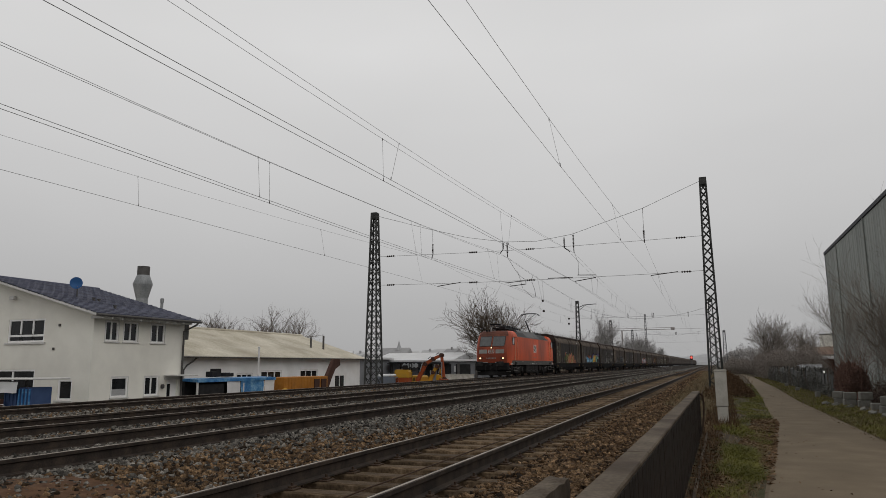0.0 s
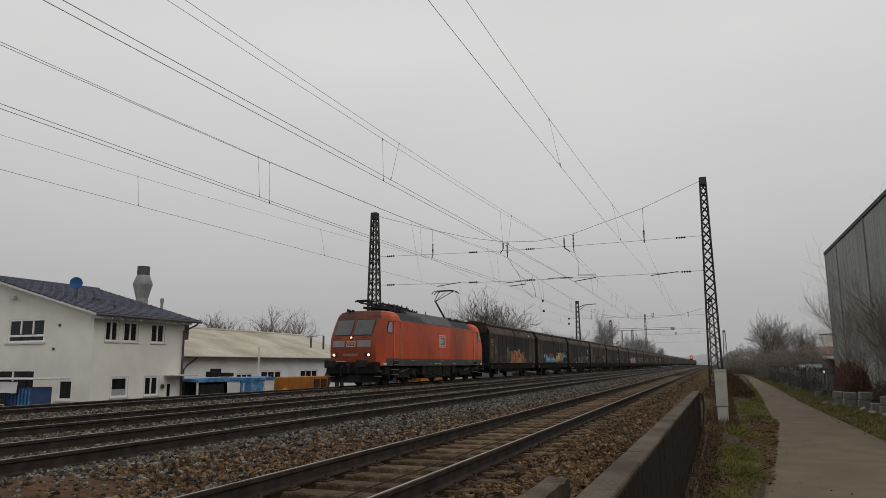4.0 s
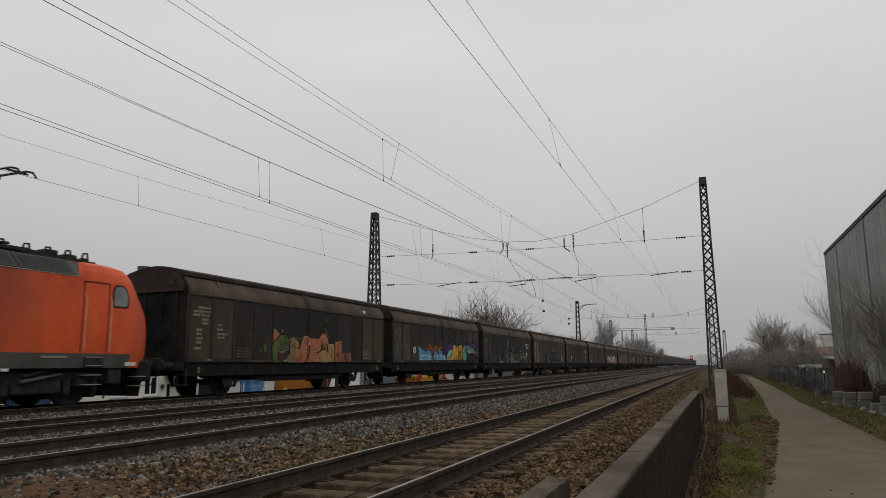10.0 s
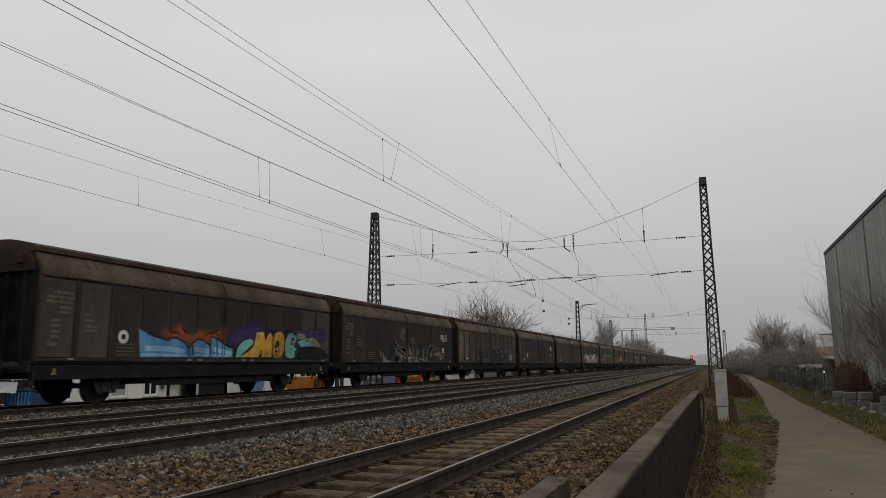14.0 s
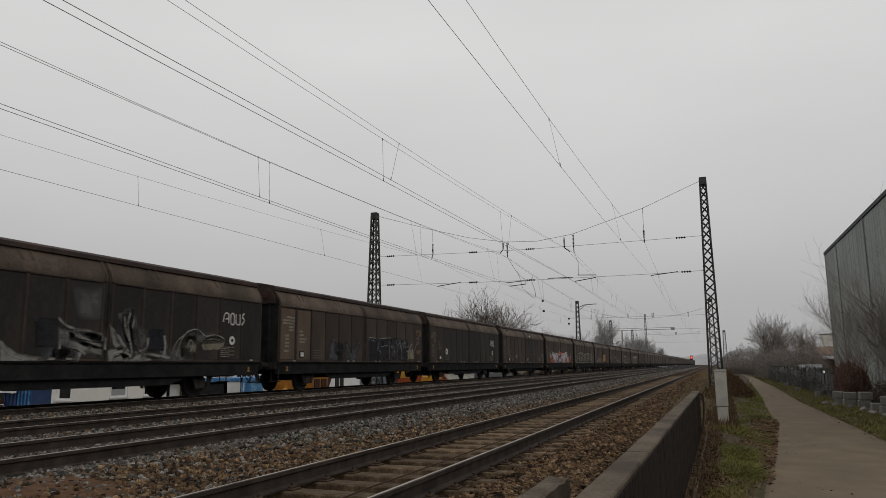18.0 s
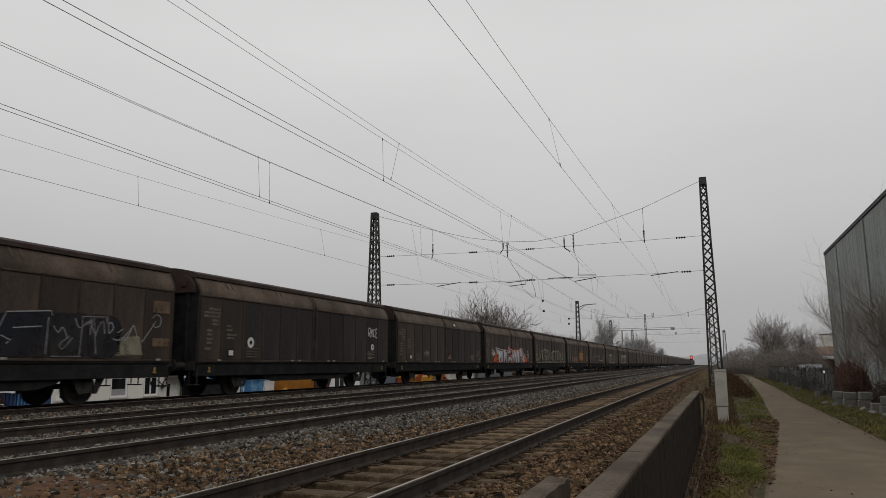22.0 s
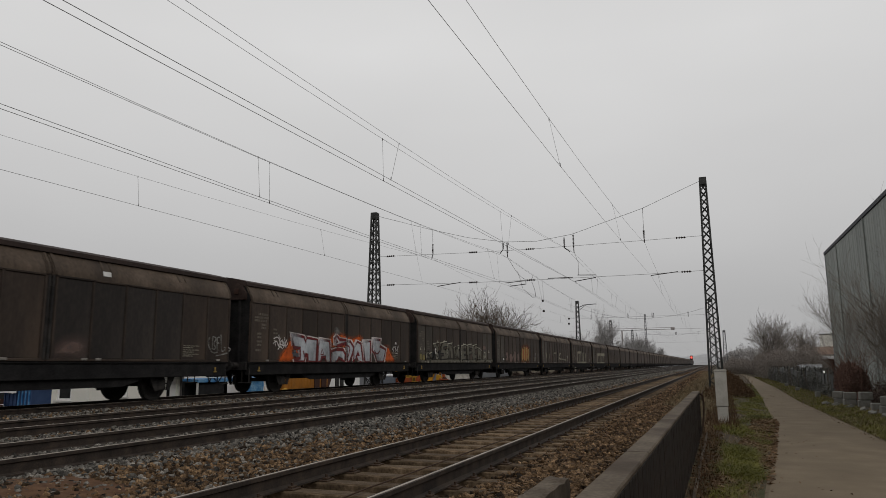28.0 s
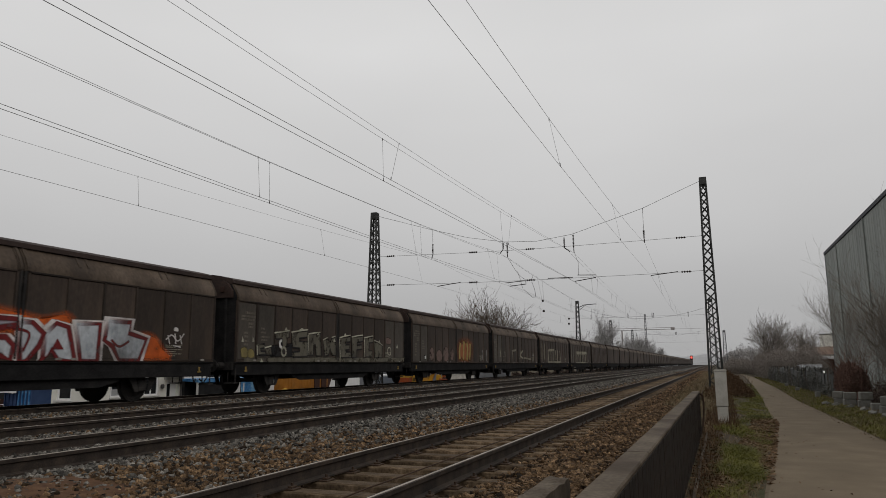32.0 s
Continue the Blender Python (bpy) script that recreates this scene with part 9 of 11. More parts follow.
digger(pose(-27.55, 63.0, -1.62), -90, RED_ORANGE, RED_ORANGE, "orange excavator with a bent boom parked in the yard", RED_ORANGE, ((0.85, 1.1), (1.7, 2.72), (2.5, 3.2), (3.35, 3.55), (3.6, 1.3)), False)
digger(pose(-27.3, 59.6, -1.62, 0, 0, 0) @ Matrix.Scale(0.62, 4), 24, RED_ORANGE, DIGGER_YELLOW, "yellow and orange digger with a dark cab", RED_ORANGE, ((0.9, 1.1), (1.5, 1.5), (1.9, 0.8)), False)
cab = thing("excavator_cab", "open black cab over a yellow hood", "cab", pose(-26.95, 60.6, -1.62))
part("hood", Shape().prism([(-0.76, 1.5), (0.66, 1.5), (0.66, 2.0), (0.5, 2.2), (-0.6, 2.24), (-0.76, 2.1)], "y", -0.45, 0.45), DIGGER_YELLOW, cab, "yellow engine hood")
part("base", Shape().box(-0.7, -0.4, 0.0, 0.6, 0.4, 1.49, 0.05), RED_ORANGE, cab)
for x in (-0.48, 0.66):
    part("pillar", Shape().bar((x, 0.3, 1.5), (x, 0.3, 2.82), 0.08, 0.08), DARK_GAP, cab)
    part("pillar", Shape().bar((x, -0.3, 2.2), (x, -0.3, 2.82), 0.06, 0.06), DARK_GAP, cab)
part("roof", Shape().box(-0.56, -0.4, 2.82, 0.74, 0.4, 2.9, 0.02), DARK_GAP, cab)
part("seat", Shape().box(-0.1, -0.15, 2.2, 0.3, 0.25, 2.62, 0.05), DARK_GAP, cab)
digger(pose(-27.2, 66.5, -1.62), -90, DIGGER_YELLOW, DIGGER_YELLOW, "small yellow digger behind the orange one", DIGGER_YELLOW, ((0.4, 1.0), (0.75, 1.9), (1.2, 2.5), (1.55, 2.45), (1.6, 1.6)), False)
low_w = thing("concrete_barrier", "low pale concrete barrier in the yard", "barrier")
part("block", Shape().prism([(73.8, -1.62), (74.3, -1.62), (74.15, -0.05), (73.95, -0.05)], "x", -28.2, -24.6), CONCRETE_PALE, low_w)
part("cap", Shape().box(-28.25, 73.9, -0.046, -24.55, 74.2, 0.02, 0.01), CONCRETE_PALE, low_w)
van = thing("parked_van", "grey-blue van with a white roof load parked in the yard", "van", pose(-27.4, 58.0, -1.62, 0, 0, 20))
part("body", Shape().prism([(-1.9, 0.35), (1.9, 0.35), (1.95, 0.95), (1.5, 1.1), (1.1, 1.6), (-1.9, 1.65)], "x", -0.85, 0.85), VAN_GREY, van)
part("roof_load", Shape().box(-0.7, -1.2, 1.65, 0.7, 1.0, 1.85, 0.05), TIN_WHITE, van)
for y in (-1.2, 1.25):
    for sx in (-0.8, 0.8):
        part("wheel", Shape().lathe([(0.05, -0.1), (0.33, -0.1), (0.33, 0.1), (0.05, 0.1)], 14, axis="x"), CHASSIS, van, at=pose(sx, y, 0.33))
for y0, y1 in ((-1.7, -0.8), (-0.7, 0.1), (0.2, 1.0)):
    part("window", Shape().box(0.84, y0, 1.1, 0.86, y1, 1.5, 0.005), WINDOW_GLASS, van)
bar_rel = thing("blue_barrels", "row of blue barrels in the yard", "barrels")
for k in range(4):
    part("barrel", Shape().lathe([(0.02, 0.0), (0.3, 0.0), (0.31, 0.3), (0.3, 0.6), (0.31, 0.9), (0.02, 0.92)], 12, at=(-26.6, 56.9 + 0.66 * k, -1.62)), BLUE_STEEL, bar_rel)

lean = thing("lean_to", "flat pale roof on posts over blue crates", "shelter")
part("roof", Shape().box(-33.0, 21.6, 0.48, -26.3, 23.4, 0.55, 0.02), FASCIA, lean)
for x in (-28.4, -32.5):
    part("post", Shape().box(x, 22.9, -1.62, x + 0.08, 22.98, 0.48), ZINC, lean)
crate = thing("blue_crate", "blue steel crate under the flat roof", "crate")
part("shell", Shape().box(-27.5, 21.9, -1.62, -26.75, 22.9, 0.16, 0.03), BLUE_STEEL, crate)
for k in range(4):
    part("rib", Shape().box(-27.45 + k * 0.2, 21.84, -1.55, -27.39 + k * 0.2, 21.9, 0.1, 0.01), BLUE_PLASTIC, crate)
crate2 = thing("blue_crate", "wide blue steel crate under the flat roof", "crate")
part("shell", Shape().box(-28.44, 22.0, -1.62, -27.55, 22.8, 0.08, 0.03), BLUE_STEEL, crate2)
for k in range(4):
    part("rib", Shape().box(-28.4 + k * 0.22, 21.95, -1.55, -28.34 + k * 0.22, 22.0, 0.02, 0.01), BLUE_STEEL, crate2)
sheet = thing("pale_sheet", "pale plastic sheet hung over the crates", "sheet")
rows = [[(-29.6 + 0.28 * j, 21.72 + 0.05 * noise.noise((j * 0.7, z * 3, 4)), z + 0.03 * noise.noise((j * 0.5, 1, 2))) for j in range(9)] for z in (0.4, 0.25, 0.1, -0.06)]
part("cloth", Shape().sheet(rows), TIN_WHITE, sheet)
part("hem", Shape().tube([(-29.62, 21.72, 0.42), (-27.34, 21.72, 0.42)], 0.02, 6), ZINC, sheet)
pile = thing("wood_pile", "stack of brown timber beside the crates", "timber")
for k in range(6):
    part("beam", Shape().box(-31.8, 21.5 + 0.01 * k, -1.62 + 0.22 * k, -28.1, 21.68 + 0.01 * k, -1.42 + 0.22 * k, 0.01), RUST_ARM, pile)

for k in range(8):
    st = thing("marker_stub", "short dark stub at the embankment edge", "marker", pose(-19.9, 15.4 + 1.28 * k, -0.42), group="embankment stubs")
    part("stub", Shape().box(-0.07, -0.07, 0, 0.07, 0.07, 0.2 + 0.03 * (k % 3), 0.01), ZINC, st)

# ---- low grey buildings further along
low_b = thing("grey_warehouse", "low grey warehouse with a white metal roof", "warehouse")
part("wall", Shape().box(-40.0, 80.0, HZ, -25.4, 92.0, 1.42, 0.03), GREY_WALL, low_b)
part("roof_edge", Shape().box(-37.6, 79.7, 1.44, -25.2, 80.1, 1.66, 0.02), TIN_WHITE, low_b, "white metal roof edge")
part("roof", Shape().prism([(80.1, 1.43), (80.1, 1.62), (86.0, 2.62), (92.2, 1.62), (92.2, 1.43)], "x", -40.4, -29.2), TIN_WHITE, low_b, "white metal roof")
part("canopy", Shape().box(-37.2, 78.6, 1.2, -29.6, 79.98, 1.3, 0.02), DARK_GAP, low_b, "dark canopy")
for k in range(7):
    part("pier", Shape().box(-39.6 + 2.2 * k, 79.85, HZ, -39.3 + 2.2 * k, 79.995, 1.2), ZINC, low_b)
for k in range(4):
    sign = part("sign_ring", Shape().lathe([(0.15, -0.03), (0.27, -0.03), (0.27, 0.03), (0.15, 0.03)], 14, at=(-34.85 + 0.5 * k, 78.5, 0.98), axis="y"), FLUE_STEEL, low_b, "pale sign letter")
part("sign_board", Shape().box(-35.4, 78.56, 0.66, -32.8, 78.62, 1.28, 0.01), DARK_GAP, low_b)
for k in range(3):
    part("gate", Shape().box(-33.6 + 2.4 * k, 79.86, HZ, -31.8 + 2.4 * k, 79.97, 1.1, 0.01), DARK_GAP, low_b)
part("poster", Shape().box(-29.0, 79.9, 0.2, -28.5, 79.97, 0.9, 0.01), TIN_WHITE, low_b, "pale poster")

low_c = thing("white_shed", "flat white shed behind the yard", "shed")
part("wall", Shape().box(-46.0, 72.0, HZ, -37.5, 80.0, 1.7, 0.03), GREY_WALL, low_c)
part("roof", Shape().box(-46.3, 71.6, 1.71, -37.1, 80.4, 1.98, 0.03), TIN_WHITE, low_c)

# ---- industrial hall beside the path
hall = thing("industrial_hall", "tall hall clad in grey-green metal panels with dark roof trim", "hall")
FX, FY0, FY1, FZ = 8.09, 12.0, 57.7, 8.72
part("core", Shape().box(FX + 0.05, FY0, -0.65, 30.0, FY1 - 0.05, FZ), HALL_TRIM, hall)
y, k = FY0, 0
while y < FY1 - 0.1:
    y1 = min(y + 1.2, FY1)
    rows = []
    for z in (-0.6, FZ):
        rows.append([(FX + dx, y + 0.02 + (y1 - y - 0.04) * u, z) for u, dx in ((0, 0.02), (0.03, 0), (0.3, 0), (0.34, 0.012), (0.42, 0.012), (0.46, 0), (0.72, 0), (0.76, 0.012), (0.84, 0.012), (0.88, 0), (0.97, 0), (1.0, 0.02))])
    part("cladding_panel", Shape().sheet(rows), HALL_METAL, hall)
    y, k = y1, k + 1
for y in (FY1 - 5.2, FY1 - 14.4, FY1 - 21.6):
    part("downpipe", Shape().box(FX - 0.07, y, -0.6, FX - 0.003, y + 0.08, FZ, 0.02), HALL_METAL, hall)
part("end_cladding", Shape().box(FX + 0.05, FY1 - 0.048, -0.6, 30.0, FY1, FZ), HALL_METAL, hall)
part("corner_trim", Shape().box(FX - 0.03, FY1 - 0.12, -0.6, FX + 0.1, FY1 + 0.03, FZ, 0.01), FLUE_STEEL, hall)
part("roof_trim", Shape().box(FX - 0.06, FY0, FZ, FX + 0.4, FY1 + 0.1, FZ + 0.24, 0.02), HALL_TRIM, hall, "dark roof-edge flashing")
part("roof_trim", Shape().box(FX + 0.4, FY1 - 0.4, FZ, 30.0, FY1 + 0.1, FZ + 0.24, 0.02), HALL_TRIM, hall)
far_b = thing("white_building", "small white building behind the hall", "building")
part("wall", Shape().box(14.3, 112.0, -0.65, 24.0, 114.0, 4.85, 0.03), PLASTER, far_b)
part("roof", Shape().box(14.25, 111.9, 4.86, 24.3, 114.2, 4.98, 0.03), ZINC, far_b)
far_c = thing("low_building", "low building with a brown tiled roof behind the carport", "building")
part("wall", Shape().box(11.9, 97.0, -0.65, 22.0, 103.0, 1.9), PLASTER, far_c)
part("roof", Shape().prism([(96.4, 1.91), (100.0, 2.95), (103.6, 1.91)], "x", 11.6, 22.3), BROWN_TILE, far_c)
shed = thing("carport", "low carport with a pale roof edge beside the hall", "carport")
part("roof", Shape().box(10.4, 86.0, 1.35, 22.0, 96.0, 1.6, 0.03), TIN_WHITE, shed)
part("wall", Shape().box(10.8, 90.0, -0.65, 21.8, 95.8, 1.35), RUST_ARM, shed)
for x in (10.9, 14.0, 17.0):
    part("post", Shape().box(x, 86.2, -0.65, x + 0.15, 86.35, 1.35), ZINC, shed)

# ---------------------------------------------------------------- plants, stones, distance
BARK = surface("bark_grey_brown", [(0.045, 0.036, 0.03), (0.075, 0.062, 0.052), (0.105, 0.09, 0.078)], 0.9, scale=4, fine=30, stretch=(1, 1, 0.3), bump=0.3)
TWIG = surface("twig_brown", [(0.085, 0.066, 0.052), (0.135, 0.108, 0.088)], 0.9, scale=2, bump=0, island=0.3)
# Slight haze is put into this lighter twig colour.
TWIG_MID = surface("twig_slight_haze_tint", [(0.15, 0.13, 0.115), (0.21, 0.185, 0.165)], 0.95, scale=2, bump=0, island=0.25)
SHRUB_DARK = surface("shrub_dark_twig", [(0.12, 0.102, 0.085), (0.19, 0.162, 0.137)], 0.95, scale=2, bump=0, island=0.3)
SHRUB_TWIG = surface("shrub_twig", [(0.17, 0.146, 0.122), (0.25, 0.216, 0.183)], 0.95, scale=2, bump=0, island=0.3)
# Stronger haze is put into this pale twig colour.
TWIG_HAZY = surface("twig_haze_tint", [(0.25, 0.238, 0.23), (0.34, 0.326, 0.316)], 0.95, scale=2, bump=0, island=0.2)
SCRUB_BROWN = surface("scrub_brown", [(0.18, 0.156, 0.137), (0.265, 0.233, 0.206)], 0.95, scale=2, bump=0, island=0.15)
BUSH_RED = surface("bush_red_brown", [(0.11, 0.064, 0.049), (0.165, 0.1, 0.08)], 0.95, scale=2, bump=0, island=0.4)
HEDGE_BROWN = surface("hedge_red_brown", [(0.055, 0.041, 0.034), (0.095, 0.069, 0.057), (0.132, 0.097, 0.08)], 0.9, scale=1.5, fine=9, bump=0, island=0.5)
IVY = surface("ivy_dark", [(0.075, 0.075, 0.068), (0.115, 0.114, 0.102), (0.16, 0.157, 0.14)], 0.6, scale=1.5, fine=9, bump=0, island=0.5)
# Far wood and roofs: pale greys with the haze painted in.
FAR_WOOD = surface("far_wood_haze_tint", [(0.34, 0.342, 0.348), (0.4, 0.402, 0.408)], 1.0, scale=0.08, fine=0.8, bump=0)
FAR_ROOFS = surface("far_roofs_haze_tint", [(0.3, 0.298, 0.3), (0.38, 0.378, 0.38)], 1.0, scale=0.1, fine=0.5, bump=0, vary=0.2)
RED_LAMP = glow("red_signal_glow", (1.0, 0.12, 0.09), 1.0)


def bulk(name, verts, faces, mats, parent=None, slots=None):
    """One mesh from arrays."""
    me = bpy.data.meshes.new(name)
    verts, faces = np.asarray(verts, dtype=np.float32), np.asarray(faces, dtype=np.int32)
    k = faces.shape[1]
    me.vertices.add(len(verts))
    me.vertices.foreach_set("co", verts.ravel())
    me.loops.add(faces.size)
    me.loops.foreach_set("vertex_index", faces.ravel())
    me.polygons.add(len(faces))
    me.polygons.foreach_set("loop_start", np.arange(0, faces.size, k, dtype=np.int32))
    for m in mats:
        me.materials.append(m)
    if slots is not None:
        me.polygons.foreach_set("material_index", np.asarray(slots, dtype=np.int32))
    me.update(calc_edges=True)
    me.validate()
    ob = new(name, me)
    ob.parent = parent
    return ob


def random_turns(rng, n):
    q = rng.normal(size=(n, 4))
    q /= np.linalg.norm(q, axis=1)[:, None]
    w, x, y, z = q.T
    return np.stack([1 - 2 * (y * y + z * z), 2 * (x * y - z * w), 2 * (x * z + y * w), 2 * (x * y + z * w), 1 - 2 * (x * x + z * z), 2 * (y * z - x * w), 2 * (x * z - y * w), 2 * (y * z + x * w), 1 - 2 * (x * x + y * y)], -1).reshape(n, 3, 3)


CUBE_V = np.array([(-1, -1, -1), (1, -1, -1), (1, 1, -1), (-1, 1, -1), (-1, -1, 1), (1, -1, 1), (1, 1, 1), (-1, 1, 1)]) * 0.66
CUBE_F = np.array([(0, 2, 1), (0, 3, 2), (4, 5, 6), (4, 6, 7), (0, 1, 5), (0, 5, 4), (1, 2, 6), (1, 6, 5), (2, 3, 7), (2, 7, 6), (3, 0, 4), (3, 4, 7)])


def stones(name, rng, xy, z, size, mats, slots, label):
    """Angular crushed stones: jittered blocks, each turned its own way."""
    n = len(xy)
    v = CUBE_V[None] * (1 + rng.uniform(-0.55, 0.4, (n, 8, 3))) * (size[:, None, None] * rng.uniform(0.65, 1.4, (n, 1, 3)))
    v = np.einsum("nij,nkj->nki", random_turns(rng, n), v)
    v += np.concatenate([xy, z[:, None]], 1)[:, None]
    f = (CUBE_F[None] + 8 * np.arange(n)[:, None, None]).reshape(-1, 3)
    ob = bulk(name, v.reshape(-1, 3), f, mats, slots=np.repeat(slots, 12))
    return tagged(ob, label, "ballast", kind="stuff")


def sow(rng, n, x0, x1, near, far, power=1.0):
    """Places, more of them near the camera."""
    u = rng.uniform(size=n)
    y = near * (far / near) ** u if power == 1.0 else near + (far - near) * u ** power
    return np.stack([rng.uniform(x0, x1, n), y], 1)


rng = np.random.default_rng(11)
xy = sow(rng, 105000, -9.3, -0.68, 2.3, 40)
keep = np.ones(len(xy), bool)
for tx, tz in TRACKS[:2]:
    for side in (-0.7535, 0.7535):
        keep &= np.abs(xy[:, 0] - tx - side) > 0.085
on_sleeper = (np.abs(xy[:, 0] - TRACKS[0][0]) < 1.3) & (np.abs(((xy[:, 1] + 4.0) % 0.63) - 0.315) > 0.17)
buried = np.abs(xy[:, 0] - TRACKS[0][0]) > 0.86
keep &= ~(on_sleeper & (rng.uniform(size=len(xy)) > np.where(buried, 0.3, 0.3)))
patch = (np.abs(xy[:, 0] + 6.14) < 0.66) & (np.abs(xy[:, 1] - 5.1) < 0.7)
keep &= ~(patch & (rng.uniform(size=len(xy)) > 0.3))
keep &= ~((np.abs(xy[:, 0] - TRACKS[0][0]) < 0.7) & ~on_sleeper & (rng.uniform(size=len(xy)) > 0.55))
xy = xy[keep]
zz = np.array([bed_height(x) for x in xy[:, 0]]) + rng.uniform(-0.012, 0.014, len(xy))
zz += np.where(on_sleeper[keep], 0.02, np.where(np.abs(xy[:, 0] - TRACKS[0][0]) < 0.7, -0.02, 0))
brown = (xy[:, 0] + 0.45 * np.array([noise.noise((x * 0.8, y * 0.35, 7)) for x, y in xy]) + rng.normal(0, 0.3, len(xy))) > np.array([rust_line(y) for y in xy[:, 1]])
brown &= (xy[:, 0] > -4.6) | (rng.uniform(size=len(xy)) < 0.82)
stones("ballast_stones", rng, xy, zz, rng.uniform(0.018, 0.04, len(xy)), [BALLAST_GREY, BALLAST_BROWN], brown.astype(int), "loose ballast stones, grey and rusty brown")
xy = sow(rng, 40000, -15.9, -9.3, 6.5, 110)
zz = np.array([bed_height(x) for x in xy[:, 0]]) + rng.uniform(-0.01, 0.02, len(xy))
stones("ballast_stones_far", rng, xy, zz, rng.uniform(0.022, 0.045, len(xy)), [BALLAST_GREY, BALLAST_BROWN], (rng.uniform(size=len(xy)) < np.where(xy[:, 0] < -12.5, 0.25, 0.12)).astype(int), "loose grey-brown ballast stones between the main tracks")

xy = sow(rng, 16000, -9.3, -0.7, 36, 130)
near_rail = np.min([np.abs(xy[:, 0] - tx - side) for tx, tz in TRACKS[:2] for side in (-0.7535, 0.7535)], axis=0) > 0.1
xy = xy[near_rail]
zz = np.array([bed_height(x) for x in xy[:, 0]]) + rng.uniform(-0.01, 0.02, len(xy))
stones("ballast_stones_distant", rng, xy, zz, rng.uniform(0.03, 0.06, len(xy)), [BALLAST_GREY, BALLAST_BROWN], (xy[:, 0] + rng.normal(0, 0.3, len(xy)) > -5.2).astype(int), "loose ballast stones further along the tracks")


def blades(name, rng, xy, z, height, lean, width, mat, label, category="grass"):
    n = len(xy)
    a = rng.uniform(0, 2 * math.pi, n)
    d = np.stack([np.cos(a), np.sin(a), np.zeros(n)], 1)
    side = np.stack([-d[:, 1], d[:, 0], np.zeros(n)], 1)
    base = np.concatenate([xy, z[:, None]], 1)
    w = (width * rng.uniform(0.6, 1.4, n))[:, None]
    h, l = height[:, None], (lean * height * rng.uniform(0.3, 1.5, n))[:, None]
    up = np.array([0, 0, 1.0])
    v = np.stack([base - side * w, base + side * w, base + d * l * 0.35 + up * h * 0.6 + side * w * 0.7, base + d * l * 0.35 + up * h * 0.6 - side * w * 0.7, base + d * l + up * h * 0.92], 1)
    f4 = np.array([(0, 1, 2), (0, 2, 3), (3, 2, 4)])
    f = (f4[None] + 5 * np.arange(n)[:, None, None]).reshape(-1, 3)
    return tagged(bulk(name, v.reshape(-1, 3), f, [mat]), label, category, kind="stuff")


def litter(name, rng, xy, z, size, mat, label):
    n = len(xy)
    q = np.array([(-1, -0.5, 0), (0.2, -0.7, 0.15), (1, 0, 0), (0.1, 0.7, 0.12)])
    v = q[None] * size[:, None, None]
    t = random_turns(rng, n)
    v = np.einsum("nij,nkj->nki", t, v)
    v[..., 2] *= 0.35
    v += np.concatenate([xy, z[:, None]], 1)[:, None]
    f = np.arange(4 * n).reshape(-1, 4)
    return tagged(bulk(name, v.reshape(-1, 3), f, [mat]), label, "leaves", kind="stuff")


def verge(rng, n, lo, hi, near, far):
    y = near * (far / near) ** rng.uniform(size=n)
    a = np.array([lo(v) for v in y])
    b = np.array([hi(v) for v in y])
    return np.stack([a + (b - a) * rng.uniform(size=n), y], 1)


def verge_z(xy):
    return np.array([ground_height(x, y) for x, y in xy])


pts = verge(rng, 150000, lambda y: wall_x(min(y, 16)) + 0.22, lambda y: path_left(y) + 0.04, 4, 60)
across = np.array([(x - wall_x(min(y, 16))) / max(path_left(y) - wall_x(min(y, 16)), 0.2) for x, y in pts])
clump = np.array([noise.noise((x * 1.5, y * 0.6, 3)) for x, y in pts])
brim = np.where(pts[:, 1] < 14, np.clip(across - 0.78, 0, 1) * 3.2, 0)   # leaf litter takes over beside the path
sel = clump + 0.75 * (across - 0.55) - brim + rng.normal(0, 0.13, len(pts)) > 0.04
blades("verge_grass", rng, pts[sel], verge_z(pts[sel]), rng.uniform(0.02, 0.06, sel.sum()) * (1 + 2.0 * np.clip(clump[sel], 0, 1)), 1.9, 0.0032, GRASS, "green winter grass on the verge")
pts2 = verge(rng, 5000, lambda y: wall_x(min(y, 16)) + 0.4, lambda y: path_left(y), 4, 60)
blades("verge_dry_grass", rng, pts2, verge_z(pts2), rng.uniform(0.03, 0.1, len(pts2)), 1.5, 0.005, GRASS_DRY, "dry brown grass on the verge", "grass")
edge = verge(rng, 26000, lambda y: max(path_left(y) - 0.5, -0.25), lambda y: path_left(y) + 0.14, 4, 22)
edge = edge[np.array([noise.noise((x * 1.2, y * 0.5, 21)) for x, y in edge]) + rng.normal(0.12, 0.2, len(edge)) > 0.0]
litter("verge_leaves", rng, edge, verge_z(edge) + 0.03, rng.uniform(0.02, 0.045, len(edge)), LEAF_LITTER, "dead leaves along the path edge")
loose = verge(rng, 140, path_left, lambda y: path_left(y) + 1.0, 5, 40)
loose = np.concatenate([loose, verge(rng, 400, lambda y: path_right(y) - 0.25, path_right, 12, 50)])
litter("path_leaves", rng, loose, np.full(len(loose), -0.582), rng.uniform(0.012, 0.03, len(loose)), LEAF_LITTER, "scattered dead leaves on the path")
base_pts = verge(rng, 3200, lambda y: wall_x(min(y, 16)) + 0.02, lambda y: wall_x(min(y, 16)) + 0.4, 4, 22)
litter("wall_foot_leaves", rng, base_pts, verge_z(base_pts) + 0.03, rng.uniform(0.015, 0.04, len(base_pts)), DEAD_STALK, "dead leaves at the foot of the wall")
